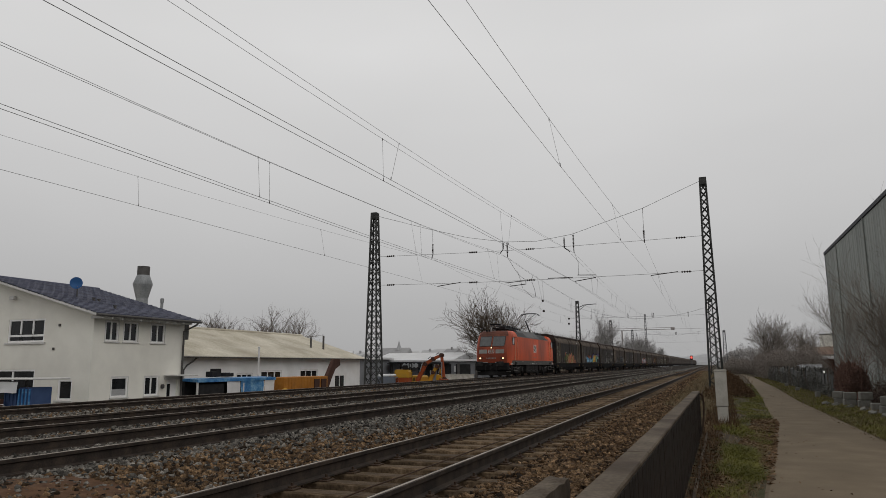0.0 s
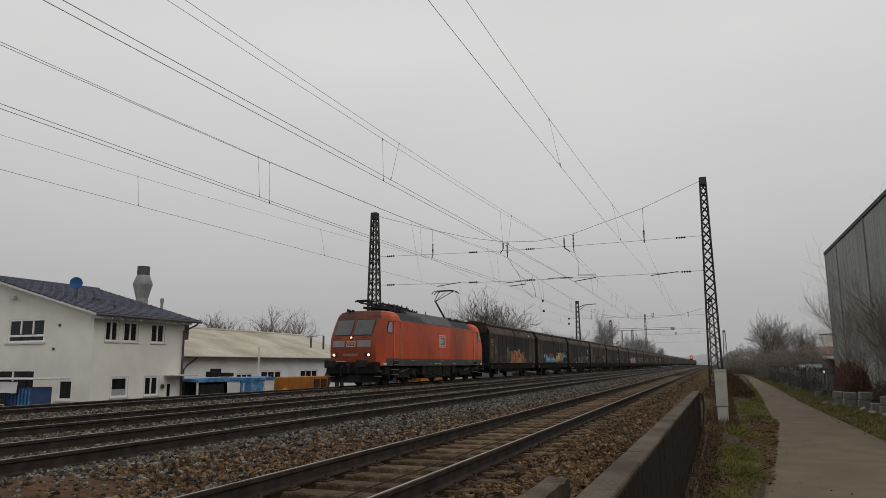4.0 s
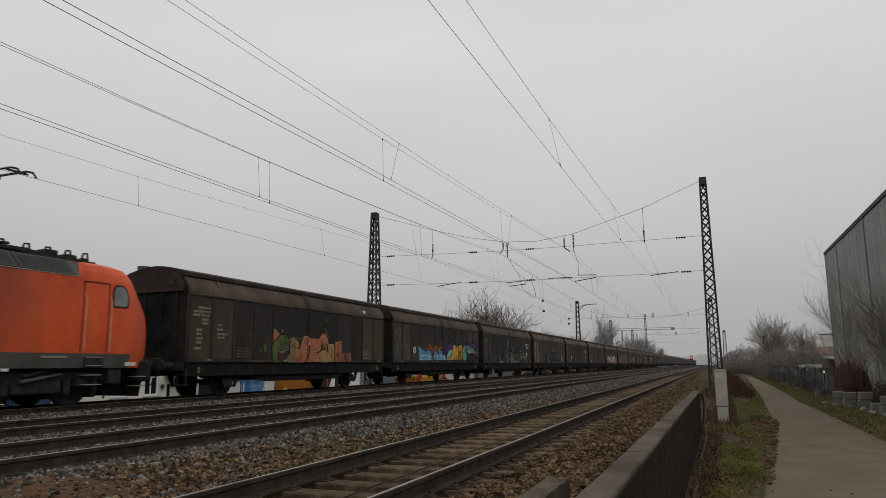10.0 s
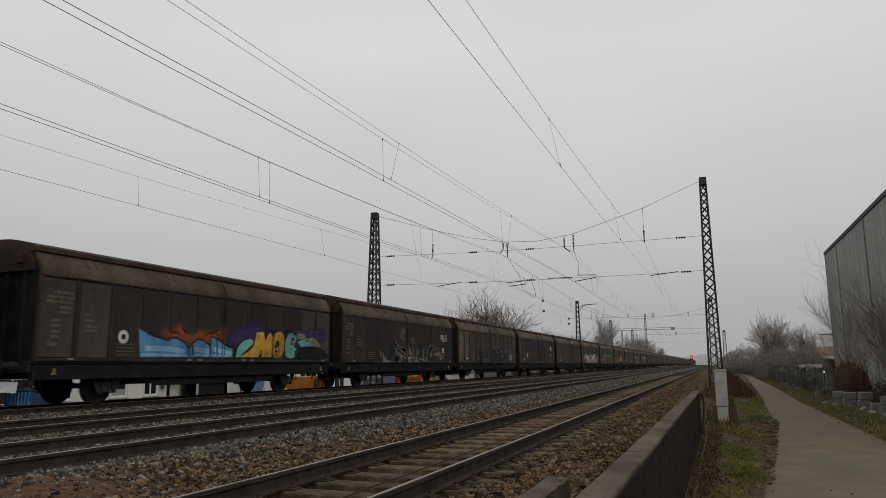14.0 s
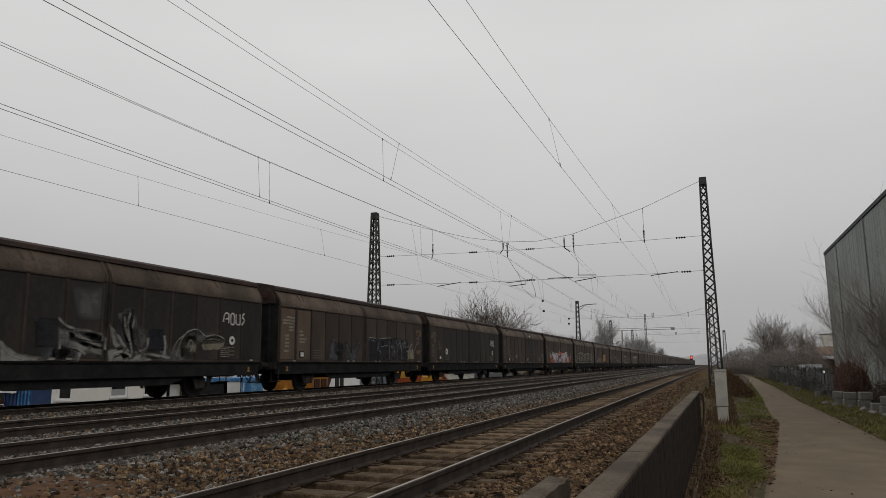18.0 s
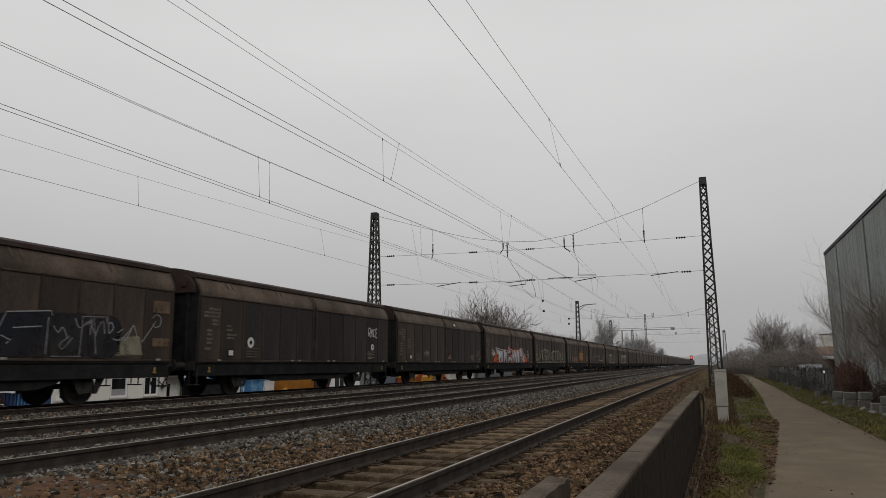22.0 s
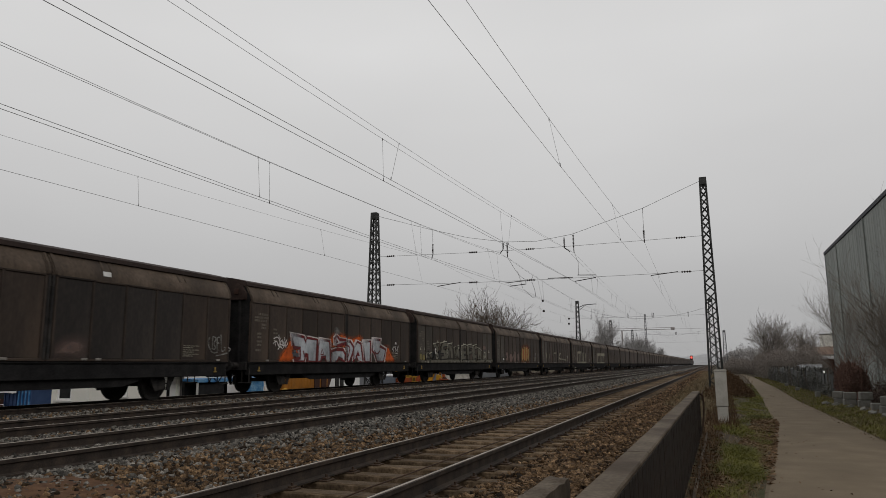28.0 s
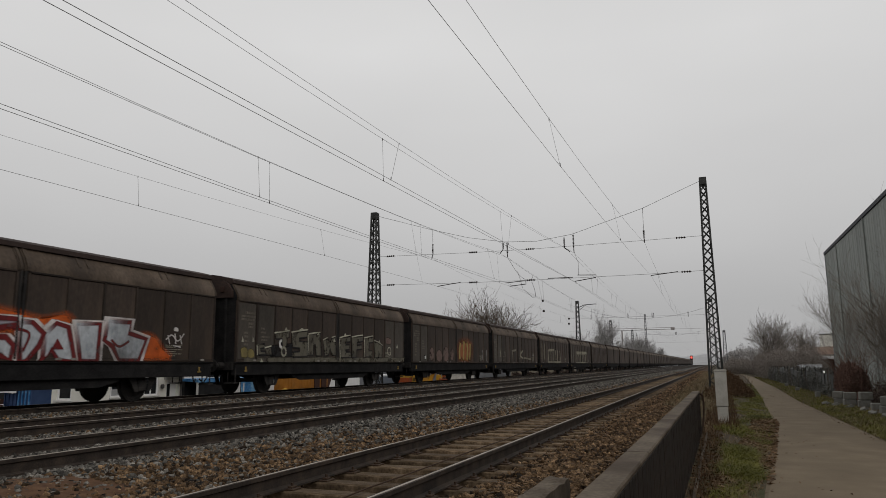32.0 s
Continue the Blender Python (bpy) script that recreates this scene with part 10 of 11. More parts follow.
base_pts = verge(rng, 2200, lambda y: wall_x(min(y, 16)) + 0.02, lambda y: wall_x(min(y, 16)) + 0.35, 4, 22)
blades("wall_foot_stalks", rng, base_pts, verge_z(base_pts), rng.uniform(0.05, 0.15, len(base_pts)), 1.2, 0.004, DEAD_STALK, "brown stalks at the foot of the wall", "weeds")
pts3 = verge(rng, 42000, lambda y: path_right(y) + 0.03, lambda y: path_right(y) + 1.5, 12, 90)
blades("far_verge_grass", rng, pts3, np.full(len(pts3), -0.64), rng.uniform(0.03, 0.09, len(pts3)), 1.3, 0.0055, GRASS, "green grass beside the hedge")
pts3 = verge(rng, 24000, lambda y: path_right(y), lambda y: path_right(y) + 1.9, 12, 90)
blades("far_verge_dry_grass", rng, pts3, np.full(len(pts3), -0.64), rng.uniform(0.03, 0.1, len(pts3)), 1.3, 0.0055, GRASS_DRY, "dry grass beside the hedge")
pts4 = verge(rng, 9000, lambda y: -1.5, lambda y: -0.1 if y > 16.5 else -0.66, 14, 120)
blades("trackside_dry_grass", rng, pts4, np.where(pts4[:, 0] > -0.62, -0.52, -0.37), rng.uniform(0.05, 0.2, len(pts4)) * np.where(pts4[:, 1] > 22, 1.3, 0.5), 0.8, 0.008, GRASS_DRY, "dry brown grass beside the siding")
pts5 = verge(rng, 8000, lambda y: -2.3, lambda y: -0.7, 3, 30)
litter("trackside_leaves", rng, pts5, np.array([bed_height(x) for x in pts5[:, 0]]) + 0.03, rng.uniform(0.015, 0.035, len(pts5)), LEAF_LITTER, "dead leaves on the ballast")
pts6 = verge(rng, 2600, lambda y: -0.3, lambda y: 0.25 + 0.012 * y, 17.0, 48)
blades("tall_dry_stalks", rng, pts6, np.full(len(pts6), -0.55), rng.uniform(0.08, 0.3, len(pts6)), 0.8, 0.006, DEAD_STALK, "tall brown stalks round the mast foot", "weeds")


def grow(limbs, twigs, p, way, length, r, level, rng, spread, droop=0.0, fine=0.006, bushy=None, fan=False):
    """One branch and all that grows from it."""
    pts, step = [p], length / 4
    for i in range(4):
        way = (way + Vector(rng.normal(0, 0.13, 3)) + Vector((0, 0, 0.05 - droop * level))).normalized()
        pts.append(pts[-1] + way * step)
    (limbs if level < 2 else twigs).tube(pts, r, 6 if level == 0 else (4 if level < 2 else 3), False, r1=r * 0.55)
    if level >= 4:
        return
    forks = (bushy or (7, 6, 5, 4))[level]
    for k in range(forks):
        low = 0.5 if fan and level == 0 else 0.3
        u = low + (1 - low) * (k + rng.uniform(0, 1)) / forks
        i = min(int(u * 4), 3)
        at = pts[i].lerp(pts[i + 1], u * 4 - i)
        turn = Vector(rng.normal(0, 1, 3))
        turn = (turn - way * turn.dot(way)).normalized()
        grow(limbs, twigs, at, (way * (1.0 - spread * 0.5) + turn * spread + Vector((0, 0, 0.12))).normalized(), length * rng.uniform(0.5, 0.78) * (1.5 if fan and level == 0 else 1.0), max(r * 0.5, fine), level + 1, rng, spread, droop, fine, bushy, fan)


def bare_tree(seed, height, trunk, spread, label, mats, at, stems=1, droop=0.0, lean=0.12, name="bare_tree", thick=1.0, fine=0.012, bushy=None, fan=False):
    rng = np.random.default_rng(seed)
    t = thing(name, label, "tree" if name == "bare_tree" else "shrub", at)
    limbs, twigs = Shape(), Shape()
    for k in range(stems):
        way = Vector((rng.normal(0, lean * (1 + stems * 0.3)), rng.normal(0, lean * (1 + stems * 0.3)), 1)).normalized()
        grow(limbs, twigs, Vector((rng.normal(0, 0.12) * (stems > 1), rng.normal(0, 0.12) * (stems > 1), -0.1)), way, height * trunk, height * 0.02 * thick / stems ** 0.5, 0, rng, spread, droop, fine, ((6, 4, 4, 2) if stems > 4 else (5, 4, 3, 2)) if stems > 1 else bushy, fan)
    full = max(v[2] for v in twigs.v) / height
    for shape in (limbs, twigs):
        shape.v = [(x / full, y / full, z / full) for x, y, z in shape.v]
    part("trunk", limbs.mesh("trunk", mats[0]), None, t)
    part("crown", twigs.mesh("crown", mats[1]), None, t, "leafless crown of fine twigs")
    return t


SCREEN_GREY = surface("screen_grey", [(0.08, 0.083, 0.08), (0.125, 0.128, 0.122)], 0.8, scale=1.5, fine=12, bump=0.1, vary=0.25)
CONCRETE_BLOCK = surface("grey_concrete_block", [(0.135, 0.13, 0.116), (0.205, 0.2, 0.18), (0.275, 0.267, 0.244)], 0.9, scale=3, fine=30, bump=0.3, dirt=(0.08, 0.075, 0.06), dirt_scale=2, dirt_amount=0.8)
bare_tree(7, 13.0, 0.34, 0.62, "broad leafless fruit tree behind the train", (BARK, TWIG), pose(-26.8, 88.5, -1.62), fine=0.011, bushy=(11, 7, 6, 3), lean=0.02, thick=0.8, fan=True)
bare_tree(8, 10.2, 0.36, 0.62, "broad leafless tree behind the workshop", (BARK, TWIG), pose(-49.8, 74.5, -1.62), bushy=(11, 7, 6, 4), lean=0.03, fan=True)
bare_tree(9, 10.0, 0.36, 0.66, "broad leafless tree behind the workshop", (BARK, TWIG), pose(-58.6, 74.0, -1.62), bushy=(11, 7, 6, 4), lean=0.03, fan=True)
bare_tree(21, 9.2, 0.4, 0.7, "small leafless tree beside the line", (BARK, TWIG_MID), pose(-25.0, 111.0, -1.62), fine=0.016)
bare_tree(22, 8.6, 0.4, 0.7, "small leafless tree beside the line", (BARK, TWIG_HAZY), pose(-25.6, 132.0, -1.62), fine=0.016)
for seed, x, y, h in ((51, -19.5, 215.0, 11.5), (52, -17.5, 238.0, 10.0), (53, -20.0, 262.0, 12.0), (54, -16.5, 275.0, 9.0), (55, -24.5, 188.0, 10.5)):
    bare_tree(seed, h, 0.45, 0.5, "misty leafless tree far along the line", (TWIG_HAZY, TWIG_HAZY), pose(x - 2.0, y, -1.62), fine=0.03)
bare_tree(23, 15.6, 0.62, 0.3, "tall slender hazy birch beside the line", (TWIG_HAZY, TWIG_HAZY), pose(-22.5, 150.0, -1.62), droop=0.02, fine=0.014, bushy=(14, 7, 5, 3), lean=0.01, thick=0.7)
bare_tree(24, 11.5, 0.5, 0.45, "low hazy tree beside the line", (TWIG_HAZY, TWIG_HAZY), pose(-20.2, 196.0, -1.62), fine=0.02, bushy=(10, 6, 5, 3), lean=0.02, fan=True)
bare_tree(38, 9.6, 0.34, 0.56, "broad fan-shaped leafless tree beside the cycle path", (TWIG, TWIG_MID), pose(6.5, 104.0, -0.65), thick=0.55, fine=0.011, bushy=(11, 7, 6, 4), lean=0.02, fan=True)
bare_tree(37, 6.6, 0.36, 0.62, "round leafless tree behind the hedge", (TWIG_MID, TWIG_MID), pose(10.7, 95.5, -0.65), thick=0.55, fine=0.01, bushy=(11, 7, 6, 4), lean=0.02, fan=True)
bare_tree(33, 5.8, 0.4, 0.62, "leafless tree behind the hedge", (TWIG_MID, TWIG_MID), pose(8.4, 110.0, -0.65), fine=0.016)
bare_tree(41, 4.6, 0.5, 0.45, "dense dark leafless shrub in front of the hall", (SHRUB_DARK, SHRUB_DARK), pose(6.0, 27.0, -0.65), stems=6, name="bare_shrub", lean=0.05, fine=0.0055, thick=0.6, bushy=(7, 6, 5, 4))
bare_tree(42, 7.2, 0.62, 0.4, "tall leafless many-stemmed shrub in front of the hall", (SHRUB_DARK, SHRUB_TWIG), pose(5.75, 26.9, -0.65), stems=4, name="bare_shrub", lean=0.06, fine=0.005, thick=0.5)
bare_tree(44, 6.4, 0.62, 0.42, "tall leafless many-stemmed shrub in front of the hall", (SHRUB_DARK, SHRUB_TWIG), pose(6.2, 29.5, -0.65), stems=4, name="bare_shrub", lean=0.07, fine=0.005, thick=0.5)
bare_tree(43, 6.8, 0.6, 0.4, "leafless many-stemmed shrub in front of the hall", (SHRUB_TWIG, SHRUB_TWIG), pose(6.5, 40.0, -0.65), stems=6, name="bare_shrub", lean=0.06, fine=0.0045, thick=0.35)


def hedge(name, label, rng, x0, x1, y0, y1, z0, top, n, size, mat, twigs=0, twig_mat=None, lumps=0.5):
    """A hedge: small leaves in an uneven mass, and twigs that stick out of it."""
    h = thing(name, label, "hedge")
    x, y = rng.uniform(x0, x1, n), rng.uniform(y0, y1, n)
    crest = np.array([top * (1 - lumps + lumps * (0.5 + noise.noise((a * 0.5, b * 0.35, 5)) + 0.5 * noise.noise((a * 2, b * 1.4, 9)))) for a, b in zip(x, y)])
    round_off = 1 - 0.5 * np.abs((x - (x0 + x1) / 2) / ((x1 - x0) / 2)) ** 3
    z = z0 + np.maximum(crest * round_off, 0.15) * rng.uniform(0.02, 1, n) ** 0.7
    q = np.array([(-1, -0.1, 0), (0.1, -0.16, 0.1), (1, 0, 0), (0.0, 0.16, 0.1)]) * 1.5
    v = np.einsum("nij,nkj->nki", random_turns(rng, n), q[None] * (size * rng.uniform(0.6, 1.4, n))[:, None, None]) + np.stack([x, y, z], 1)[:, None]
    ob = bulk("foliage", v.reshape(-1, 3), np.arange(4 * n).reshape(-1, 4), [mat], h)
    ob["kind"] = "stuff"
    if twigs:
        s = Shape()
        for k in range(twigs):
            p = Vector((rng.uniform(x0, x1), rng.uniform(y0, y1), z0))
            hh = top * rng.uniform(0.7, 1.5)
            s.tube([p, p + Vector((rng.normal(0, 0.1) * hh, rng.normal(0, 0.1) * hh, hh * 0.6)), p + Vector((rng.normal(0, 0.25) * hh, rng.normal(0, 0.25) * hh, hh))], 0.014, 3, False, r1=0.004)
        part("brushwood", s, twig_mat or TWIG, h)["kind"] = "stuff"
    return h


rng = np.random.default_rng(77)
hedge("brown_hedge", "round red-brown leafless bush in front of the hall", rng, 4.75, 5.6, 31.5, 35.0, -0.65, 1.6, 16000, 0.045, BUSH_RED, 160, BUSH_RED, 0.2)
hedge("brown_hedge", "brown brushwood behind the concrete blocks", rng, 5.4, 7.2, 24.0, 31.5, -0.65, 1.25, 24000, 0.05, HEDGE_BROWN, 160, SHRUB_DARK, 0.5)
hedge("brown_hedge", "tall brown brushwood beside the hall", rng, 5.2, 7.2, 16.0, 27.0, -0.65, 1.7, 26000, 0.06, SHRUB_DARK, 160, SHRUB_DARK, 0.5)
hedge("ivy_fence", "dark ivy-grown fence along the path", rng, 4.82, 5.9, 37.0, 77.0, -0.65, 1.35, 30000, 0.06, IVY, 160, TWIG, 0.4)
hedge("scrub", "dense brown scrub beside the path", rng, 4.6, 10.4, 76.0, 112.0, -0.65, 3.4, 240000, 0.055, SCRUB_BROWN, 420, TWIG_MID, 0.5)
hedge("scrub", "dense brown scrub along the path end", rng, 1.2, 6.0, 112.0, 150.0, -0.65, 2.4, 90000, 0.07, SCRUB_BROWN, 160, TWIG_MID, 0.6)
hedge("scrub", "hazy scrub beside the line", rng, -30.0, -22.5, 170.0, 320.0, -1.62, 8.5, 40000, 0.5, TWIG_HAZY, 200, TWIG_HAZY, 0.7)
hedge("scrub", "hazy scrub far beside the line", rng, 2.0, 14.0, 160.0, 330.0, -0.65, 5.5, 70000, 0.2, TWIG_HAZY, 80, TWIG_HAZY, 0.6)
hedge("scrub", "brown weeds between the line and the path", rng, 0.4, 1.6, 34.0, 110.0, -0.6, 0.75, 30000, 0.045, DEAD_STALK, 260, DEAD_STALK, 0.5)
# Added as a dark backdrop to close the bright gaps under far wagons.
hedge("scrub", "added dark weeds along the embankment edge, behind the wagons", rng, -22.3, -21.2, 80.0, 230.0, -1.3, 1.55, 34000, 0.14, HEDGE_BROWN, 200, TWIG, 0.35)
hedge("scrub", "low weeds at the mast foot", rng, -0.6, 0.5, 30.0, 44.0, -0.6, 0.35, 2500, 0.04, DEAD_STALK, 50, DEAD_STALK, 0.7)

for k, (x, y, w, h) in enumerate(((4.38, 31.15, 0.36, 0.5), (4.6, 30.3, 0.42, 0.5), (4.86, 29.0, 0.4, 0.56), (5.02, 27.4, 0.5, 0.52), (4.95, 25.6, 0.5, 0.55), (5.02, 24.2, 0.45, 0.5), (4.98, 22.4, 0.5, 0.55))):
    b = thing("concrete_block", "two stacked pale weathered concrete blocks at the hedge", "concrete block", pose(x, y, -0.66, 0, 0, random.uniform(-8, 8)), group="concrete blocks along the hedge")
    part("block", Shape().box(-w / 2, -0.2, 0, w / 2, 0.2, h * 0.5, 0.025), CONCRETE_BLOCK, b)
    if k != 3:
        part("block", Shape().box(-w / 2, -0.2, 0, w / 2, 0.2, h * 0.5, 0.025), CONCRETE_BLOCK, b, at=pose(0.02 + 0.03 * (k % 3 - 1), -0.01, h * 0.5 + 0.008, 0, 0, 9 * (k % 4) - 12))
    for q in range(3):
        r = 0.05 + 0.03 * ((k * 3 + q) % 3)
        rub = thing("broken_stone", "broken piece of pale concrete in the grass", "stone", pose(x - 0.25 - 0.14 * q, y + 0.5 - 0.45 * q, -0.64, 10 * q, 15, 40 * k + 70 * q))
        part("stone", Shape().box(-r, -r * 0.7, 0, r, r * 0.7, r, 0.012), CONCRETE_BLOCK, rub)
for x, y, h in ((4.35, 37.0, 0.28), (4.4, 46.0, 0.2), (4.5, 54.0, 0.24)):
    stone = thing("marker_stone", "short pale marker stone at the grass edge", "stone", pose(x, y, -0.65, 0, 0, 12))
    part("shaft", Shape().box(-0.1, -0.1, 0, 0.1, 0.1, h, 0.03), CONCRETE_BLOCK, stone)
screen = thing("fence", "long dark fence of screen panels grown over with ivy", "fence")
dice = random.Random(31)
for k in range(18):
    y = 36.0 + 2.2 * k
    part("post", Shape().tube([(5.0, y, -0.66), (5.0, y, 0.7)], 0.03, 8), MAST_STEEL, screen)
    if k < 17 and k not in (5, 9):
        high = dice.uniform(0.35, 0.62)
        part("screen_panel", Shape().box(4.985, y + 0.06, -0.56, 5.015, y + 2.14, high, 0.008), SCREEN_GREY, screen)
        part("rail", Shape().box(4.97, y + 0.04, high + 0.01, 5.03, y + 2.16, high + 0.04, 0.01), FLUE_STEEL if k in (6, 8, 11) else MAST_STEEL, screen)

car = thing("parked_car", "silver-grey car parked behind the ivy fence", "car", pose(7.6, 69.0, -0.65))
shell = part("body", Shape().prism([(-2.1, 0.3), (2.1, 0.3), (2.15, 0.75), (1.2, 0.9), (0.5, 1.42), (-1.3, 1.45), (-2.0, 0.95), (-2.15, 0.7)], "x", -0.85, 0.85), FLUE_STEEL, car)
for y0, y1 in ((-1.6, -0.6), (-0.5, 0.35)):
    part("side_window", Shape().prism([(y0, 0.95), (y1 + 0.25, 0.95), (y1, 1.36), (y0 + 0.15, 1.36)], "x", -0.87, 0.87), WINDOW_GLASS, shell)
for y in (-1.3, 1.3):
    for sx in (-0.78, 0.78):
        part("wheel", Shape().lathe([(0.05, -0.1), (0.32, -0.1), (0.32, 0.1), (0.05, 0.1)], 14, axis="x"), CHASSIS, car, at=pose(sx, y, 0.32))
lamp_post = thing("path_lamp", "small white lamp on a short post at the fence", "lamp", pose(4.95, 39.0, -0.65))
part("post", Shape().tube([(0, 0, 0), (0, 0, 1.1)], 0.03, 8), MAST_STEEL, lamp_post)
part("globe", Shape().lathe([(0.01, 1.1), (0.035, 1.115), (0.045, 1.15), (0.035, 1.185), (0.01, 1.2)], 12), glow("lamp_globe", (1.0, 0.97, 0.92), 0.35), lamp_post)
pipe = thing("bent_pipe", "rusty bent pipe at the end of the low wall", "pipe")
wx = wall_x(16.2)
part("pipe", Shape().tube([(wx - 0.1, 16.15, 0.26), (wx - 0.02, 16.3, 0.31), (wx + 0.04, 16.36, 0.27), (wx + 0.06, 16.38, 0.12), (wx + 0.04, 16.38, -0.2), (wx - 0.02, 16.36, -0.6)], 0.022, 8), STEEL_PLATE, pipe)

# ---- distance: wooded rises and roofs, the haze put into their colours
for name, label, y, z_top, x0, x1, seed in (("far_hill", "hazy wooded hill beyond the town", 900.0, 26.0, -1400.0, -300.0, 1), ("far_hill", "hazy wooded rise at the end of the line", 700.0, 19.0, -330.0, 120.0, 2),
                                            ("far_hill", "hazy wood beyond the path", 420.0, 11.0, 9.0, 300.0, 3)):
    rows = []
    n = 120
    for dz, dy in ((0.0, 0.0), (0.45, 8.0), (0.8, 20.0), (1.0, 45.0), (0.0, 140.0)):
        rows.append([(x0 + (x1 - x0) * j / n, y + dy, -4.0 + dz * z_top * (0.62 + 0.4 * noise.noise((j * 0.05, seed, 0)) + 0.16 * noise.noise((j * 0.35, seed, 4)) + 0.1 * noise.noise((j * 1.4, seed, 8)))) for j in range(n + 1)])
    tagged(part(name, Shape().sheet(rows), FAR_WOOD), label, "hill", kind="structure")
# Far walls: haze is put into the pale base colour.
FAR_WALL = surface("far_walls_haze_tint", [(0.46, 0.457, 0.455), (0.58, 0.577, 0.575)], 1.0, scale=0.1, fine=0.5, bump=0, vary=0.15)
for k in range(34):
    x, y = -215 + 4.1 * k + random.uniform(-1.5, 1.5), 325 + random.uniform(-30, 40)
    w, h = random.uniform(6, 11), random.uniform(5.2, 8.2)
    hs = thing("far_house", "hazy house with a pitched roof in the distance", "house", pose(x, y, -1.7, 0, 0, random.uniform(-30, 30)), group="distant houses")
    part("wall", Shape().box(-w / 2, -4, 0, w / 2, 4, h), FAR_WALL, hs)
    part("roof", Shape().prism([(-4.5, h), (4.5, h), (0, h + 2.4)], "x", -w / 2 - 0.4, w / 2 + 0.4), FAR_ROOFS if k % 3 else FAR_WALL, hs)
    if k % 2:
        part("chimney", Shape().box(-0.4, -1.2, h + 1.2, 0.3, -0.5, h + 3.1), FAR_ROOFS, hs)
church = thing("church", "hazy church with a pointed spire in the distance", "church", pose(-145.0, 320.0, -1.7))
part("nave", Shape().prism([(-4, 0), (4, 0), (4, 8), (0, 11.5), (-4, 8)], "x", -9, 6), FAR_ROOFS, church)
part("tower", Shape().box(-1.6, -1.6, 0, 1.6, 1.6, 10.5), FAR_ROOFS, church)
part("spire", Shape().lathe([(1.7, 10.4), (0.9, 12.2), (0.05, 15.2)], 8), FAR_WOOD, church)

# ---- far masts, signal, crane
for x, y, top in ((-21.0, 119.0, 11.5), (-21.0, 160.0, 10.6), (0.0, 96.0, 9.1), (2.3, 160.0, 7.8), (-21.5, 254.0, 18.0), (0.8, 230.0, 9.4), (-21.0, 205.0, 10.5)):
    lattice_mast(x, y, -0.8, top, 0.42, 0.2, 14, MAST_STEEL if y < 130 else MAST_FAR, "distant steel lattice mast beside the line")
brk = thing("mast_bracket", "curved bracket arm on a distant mast", "bracket")
part("arm", Shape().tube([(-20.9, 119.0, 10.4), (-19.8, 119.0, 10.85), (-17.9, 119.0, 10.95)], 0.06, 6).tube([(-20.9, 119.0, 9.8), (-19.6, 119.0, 10.8)], 0.04, 6), MAST_STEEL, brk)
for y, top, mat in ((111.0, 10.4, WIRE), (180.0, 10.4, WIRE)):
    sp = thing("cross_span", "distant cross-span wires over the tracks", "cross-span")
    part("head_span_wire", Shape().tube(sag((-21, y, top), (0.6, y, top - 0.8), 2.2), 0.02, 4), mat, sp)
    for z in (8.1, 6.1):
        part("span_wire", Shape().tube([(-21, y, z), (0.6, y, z)], 0.018, 4), mat, sp)
    for (x, *_), _ in LINES:
        s = Shape()
        insulator(s, (x, y, 8.6), (x, y, 7.85), 0.075, 5)
        part("hanger", s, INSULATOR, sp)
sig = thing("railway_signal", "railway signal showing a red light", "signal", pose(-5.6, 200.0, -0.5))
part("post", Shape().tube([(0, 0, 0), (0, 0, 3.4)], 0.08, 8), MAST_FAR, sig)
part("board", Shape().box(-0.35, -0.1, 2.4, 0.35, 0.1, 3.6, 0.03), DARK_GAP, sig)
part("lamp", Shape().lathe([(0.001, -0.16), (0.28, -0.14), (0.28, -0.1)], 14, at=(0, 0, 3.1), axis="y"), RED_LAMP, sig, "red light")
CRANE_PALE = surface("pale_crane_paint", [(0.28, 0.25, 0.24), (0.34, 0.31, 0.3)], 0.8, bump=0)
crane = thing("tower_crane", "hazy tower crane far beyond the line", "crane", pose(-30.0, 258.0, -1.7))
part("jib", Shape().bar((-4, 0, 14.4), (17.5, 0, 14.6), 0.12, 0.12).bar((-4, 0, 15.1), (17.5, 0, 15.2), 0.12, 0.12), CRANE_PALE, crane)
part("counterweight", Shape().box(16.6, -0.4, 14.35, 17.9, 0.4, 15.2, 0.05), CRANE_PALE, crane)
part("tower", Shape().bar((0, 0, 0), (0, 0, 14.5), 0.4, 0.4), CRANE_PALE, crane)

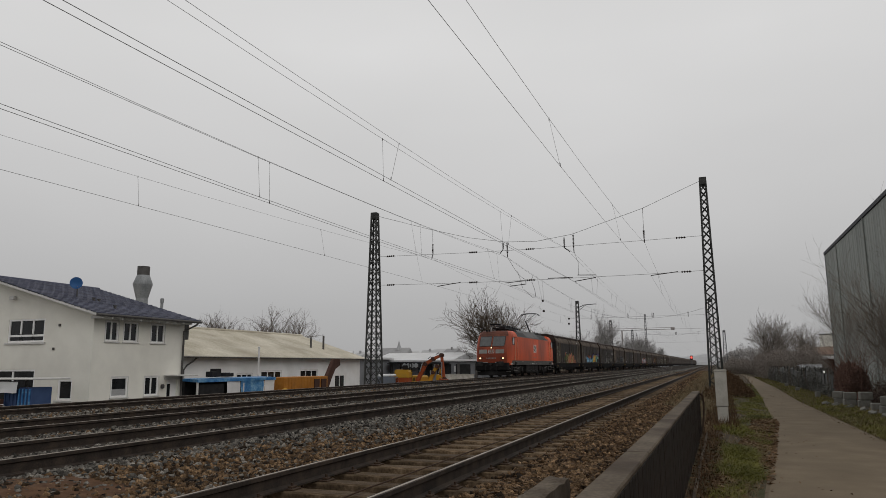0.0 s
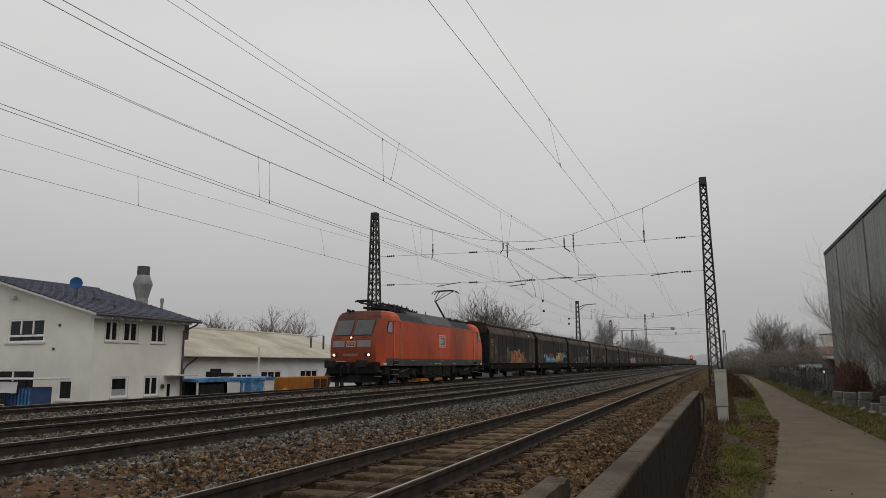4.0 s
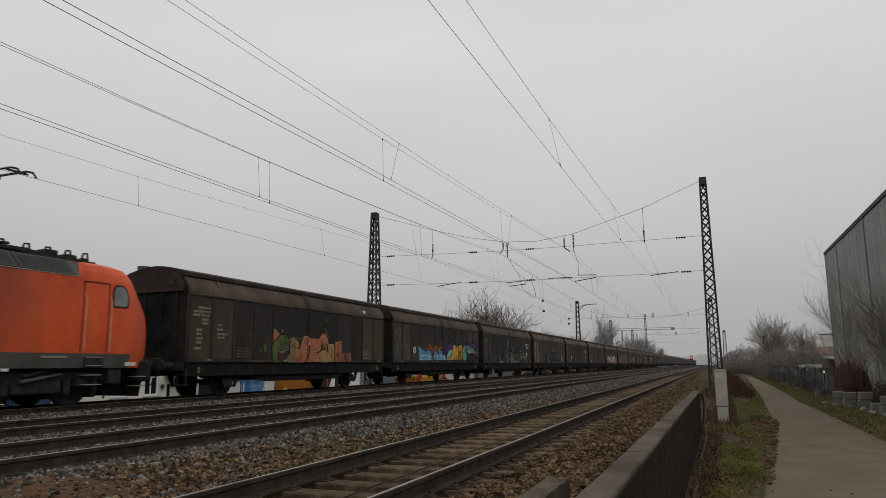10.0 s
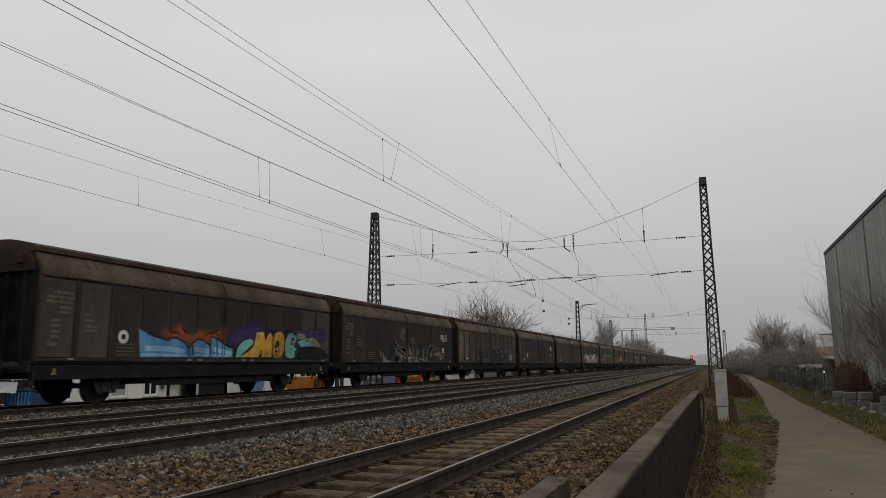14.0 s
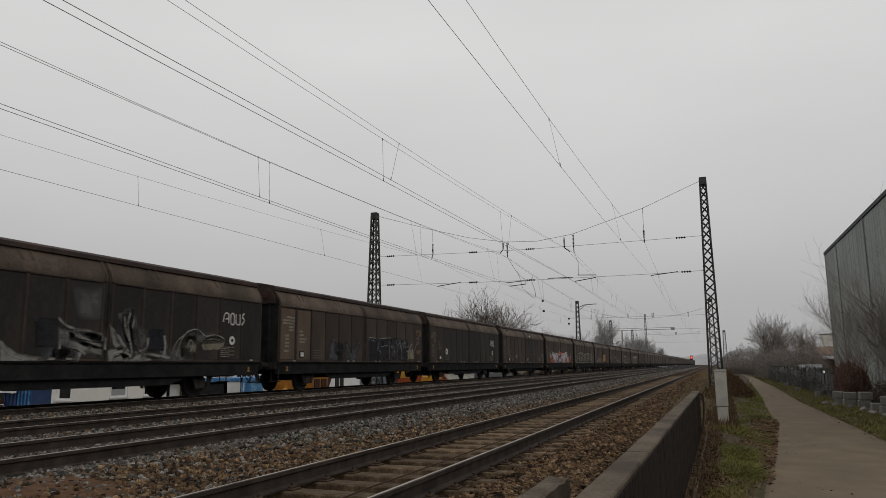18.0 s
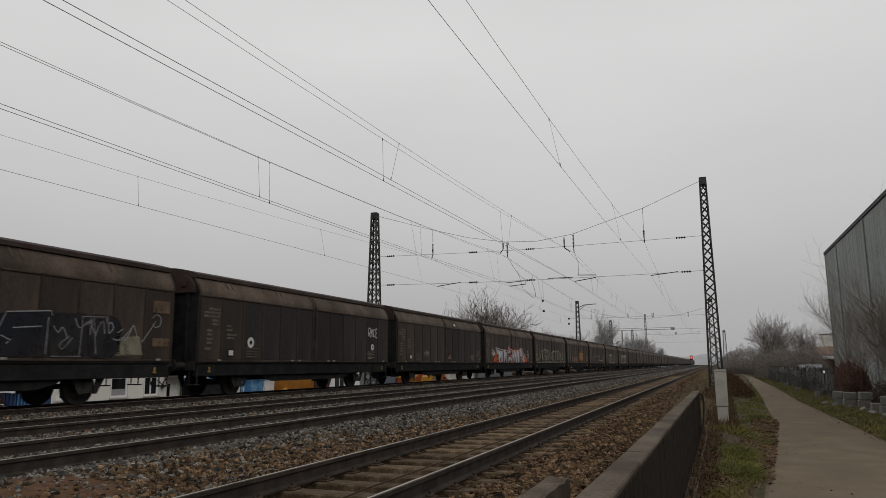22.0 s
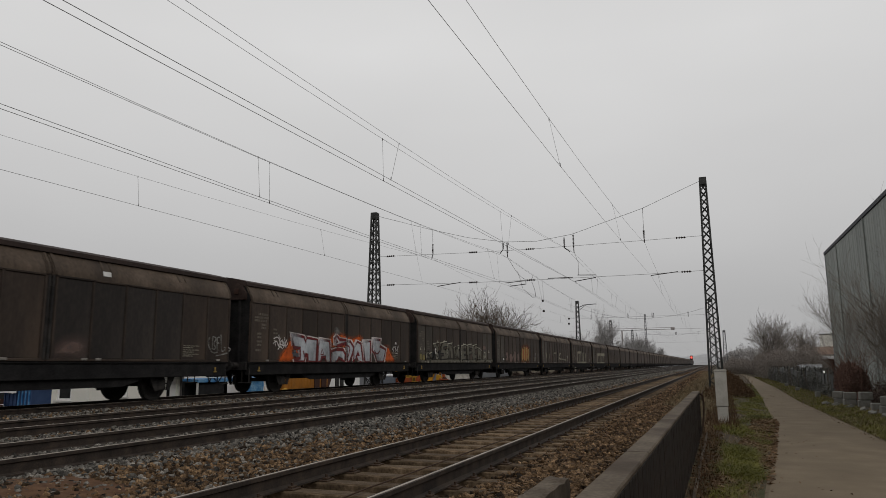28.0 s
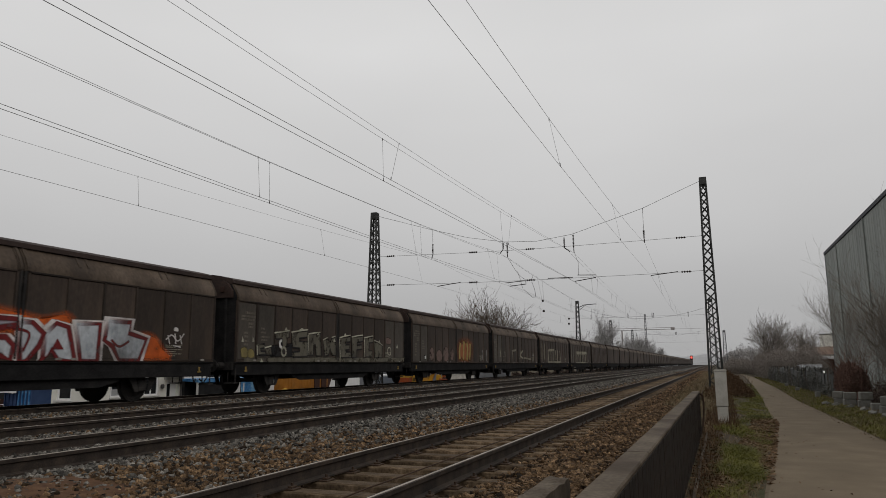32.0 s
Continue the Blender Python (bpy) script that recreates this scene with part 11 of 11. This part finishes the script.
cable_pts = [(TRACKS[0][0] + 0.1 + 0.06 * noise.noise((y * 0.4, 2, 9)), y, TRACKS[0][1] - 0.165 + 0.012 * noise.noise((y, 5, 1))) for y in np.arange(1.0, 60.0, 0.8)]
tagged(part("rusty_cable", Shape().tube(cable_pts, 0.009, 5), surface("rusty_cable", [(0.032, 0.018, 0.011), (0.06, 0.034, 0.02)], 0.9, bump=0.2)), "rusty brown cable laid along the siding's sleepers", "cable")

rng = np.random.default_rng(90)
xy = np.stack([rng.uniform(-9.3, -0.68, 26000), rng.uniform(-4.0, 2.4, 26000)], 1)
clear = np.min([np.abs(xy[:, 0] - tx - side) for tx, tz in TRACKS[:2] for side in (-0.7535, 0.7535)], axis=0) > 0.085
clear &= ~((np.abs(xy[:, 0] - TRACKS[0][0]) < 1.25) & (np.abs(((xy[:, 1] + 4.0) % 0.63) - 0.315) > 0.17))
xy = xy[clear]
zz = np.array([bed_height(x) for x in xy[:, 0]]) + rng.uniform(-0.01, 0.014, len(xy))
stones("ballast_stones_behind", rng, xy, zz, rng.uniform(0.018, 0.04, len(xy)), [BALLAST_GREY, BALLAST_BROWN], (xy[:, 0] + rng.normal(0, 0.3, len(xy)) > -6.3).astype(int), "loose ballast stones beside the wall")

# ---- sleepers last: the nearest as pieces of their own
for number, (tx, tz) in enumerate(TRACKS):
    y = -3.685
    stop = (78, 44, 36, 30)[number]
    while y < stop:
        sl = part("sleeper", sleeper_mesh, None, track_things[number], at=pose(tx + random.uniform(-0.03, 0.03), y, tz - 0.19 + random.uniform(-0.008, 0.004), 0, 0, random.uniform(-0.8, 0.8)))
        if number == 0 and y < 26:
            for side in (-0.7535, 0.7535):
                part("rail_fastening", plate_mesh, None, sl, at=pose(side, 0, 0))
        y += 0.63


def motions():
    """The train runs along its track; its wheels roll."""
    for ob, y in moving:
        walk(ob, [(t, pose(TRAIN_X, y - run(t), TRACKS[3][1])) for t in range(0, 33)])
    for ob, y, r in rolling:
        walk(ob, [(t / 10, Matrix.Translation((0, y, r)) @ Matrix.Rotation((run(t / 10) + 88.02) / r, 4, "X")) for t in range(0, 321)])


motions()
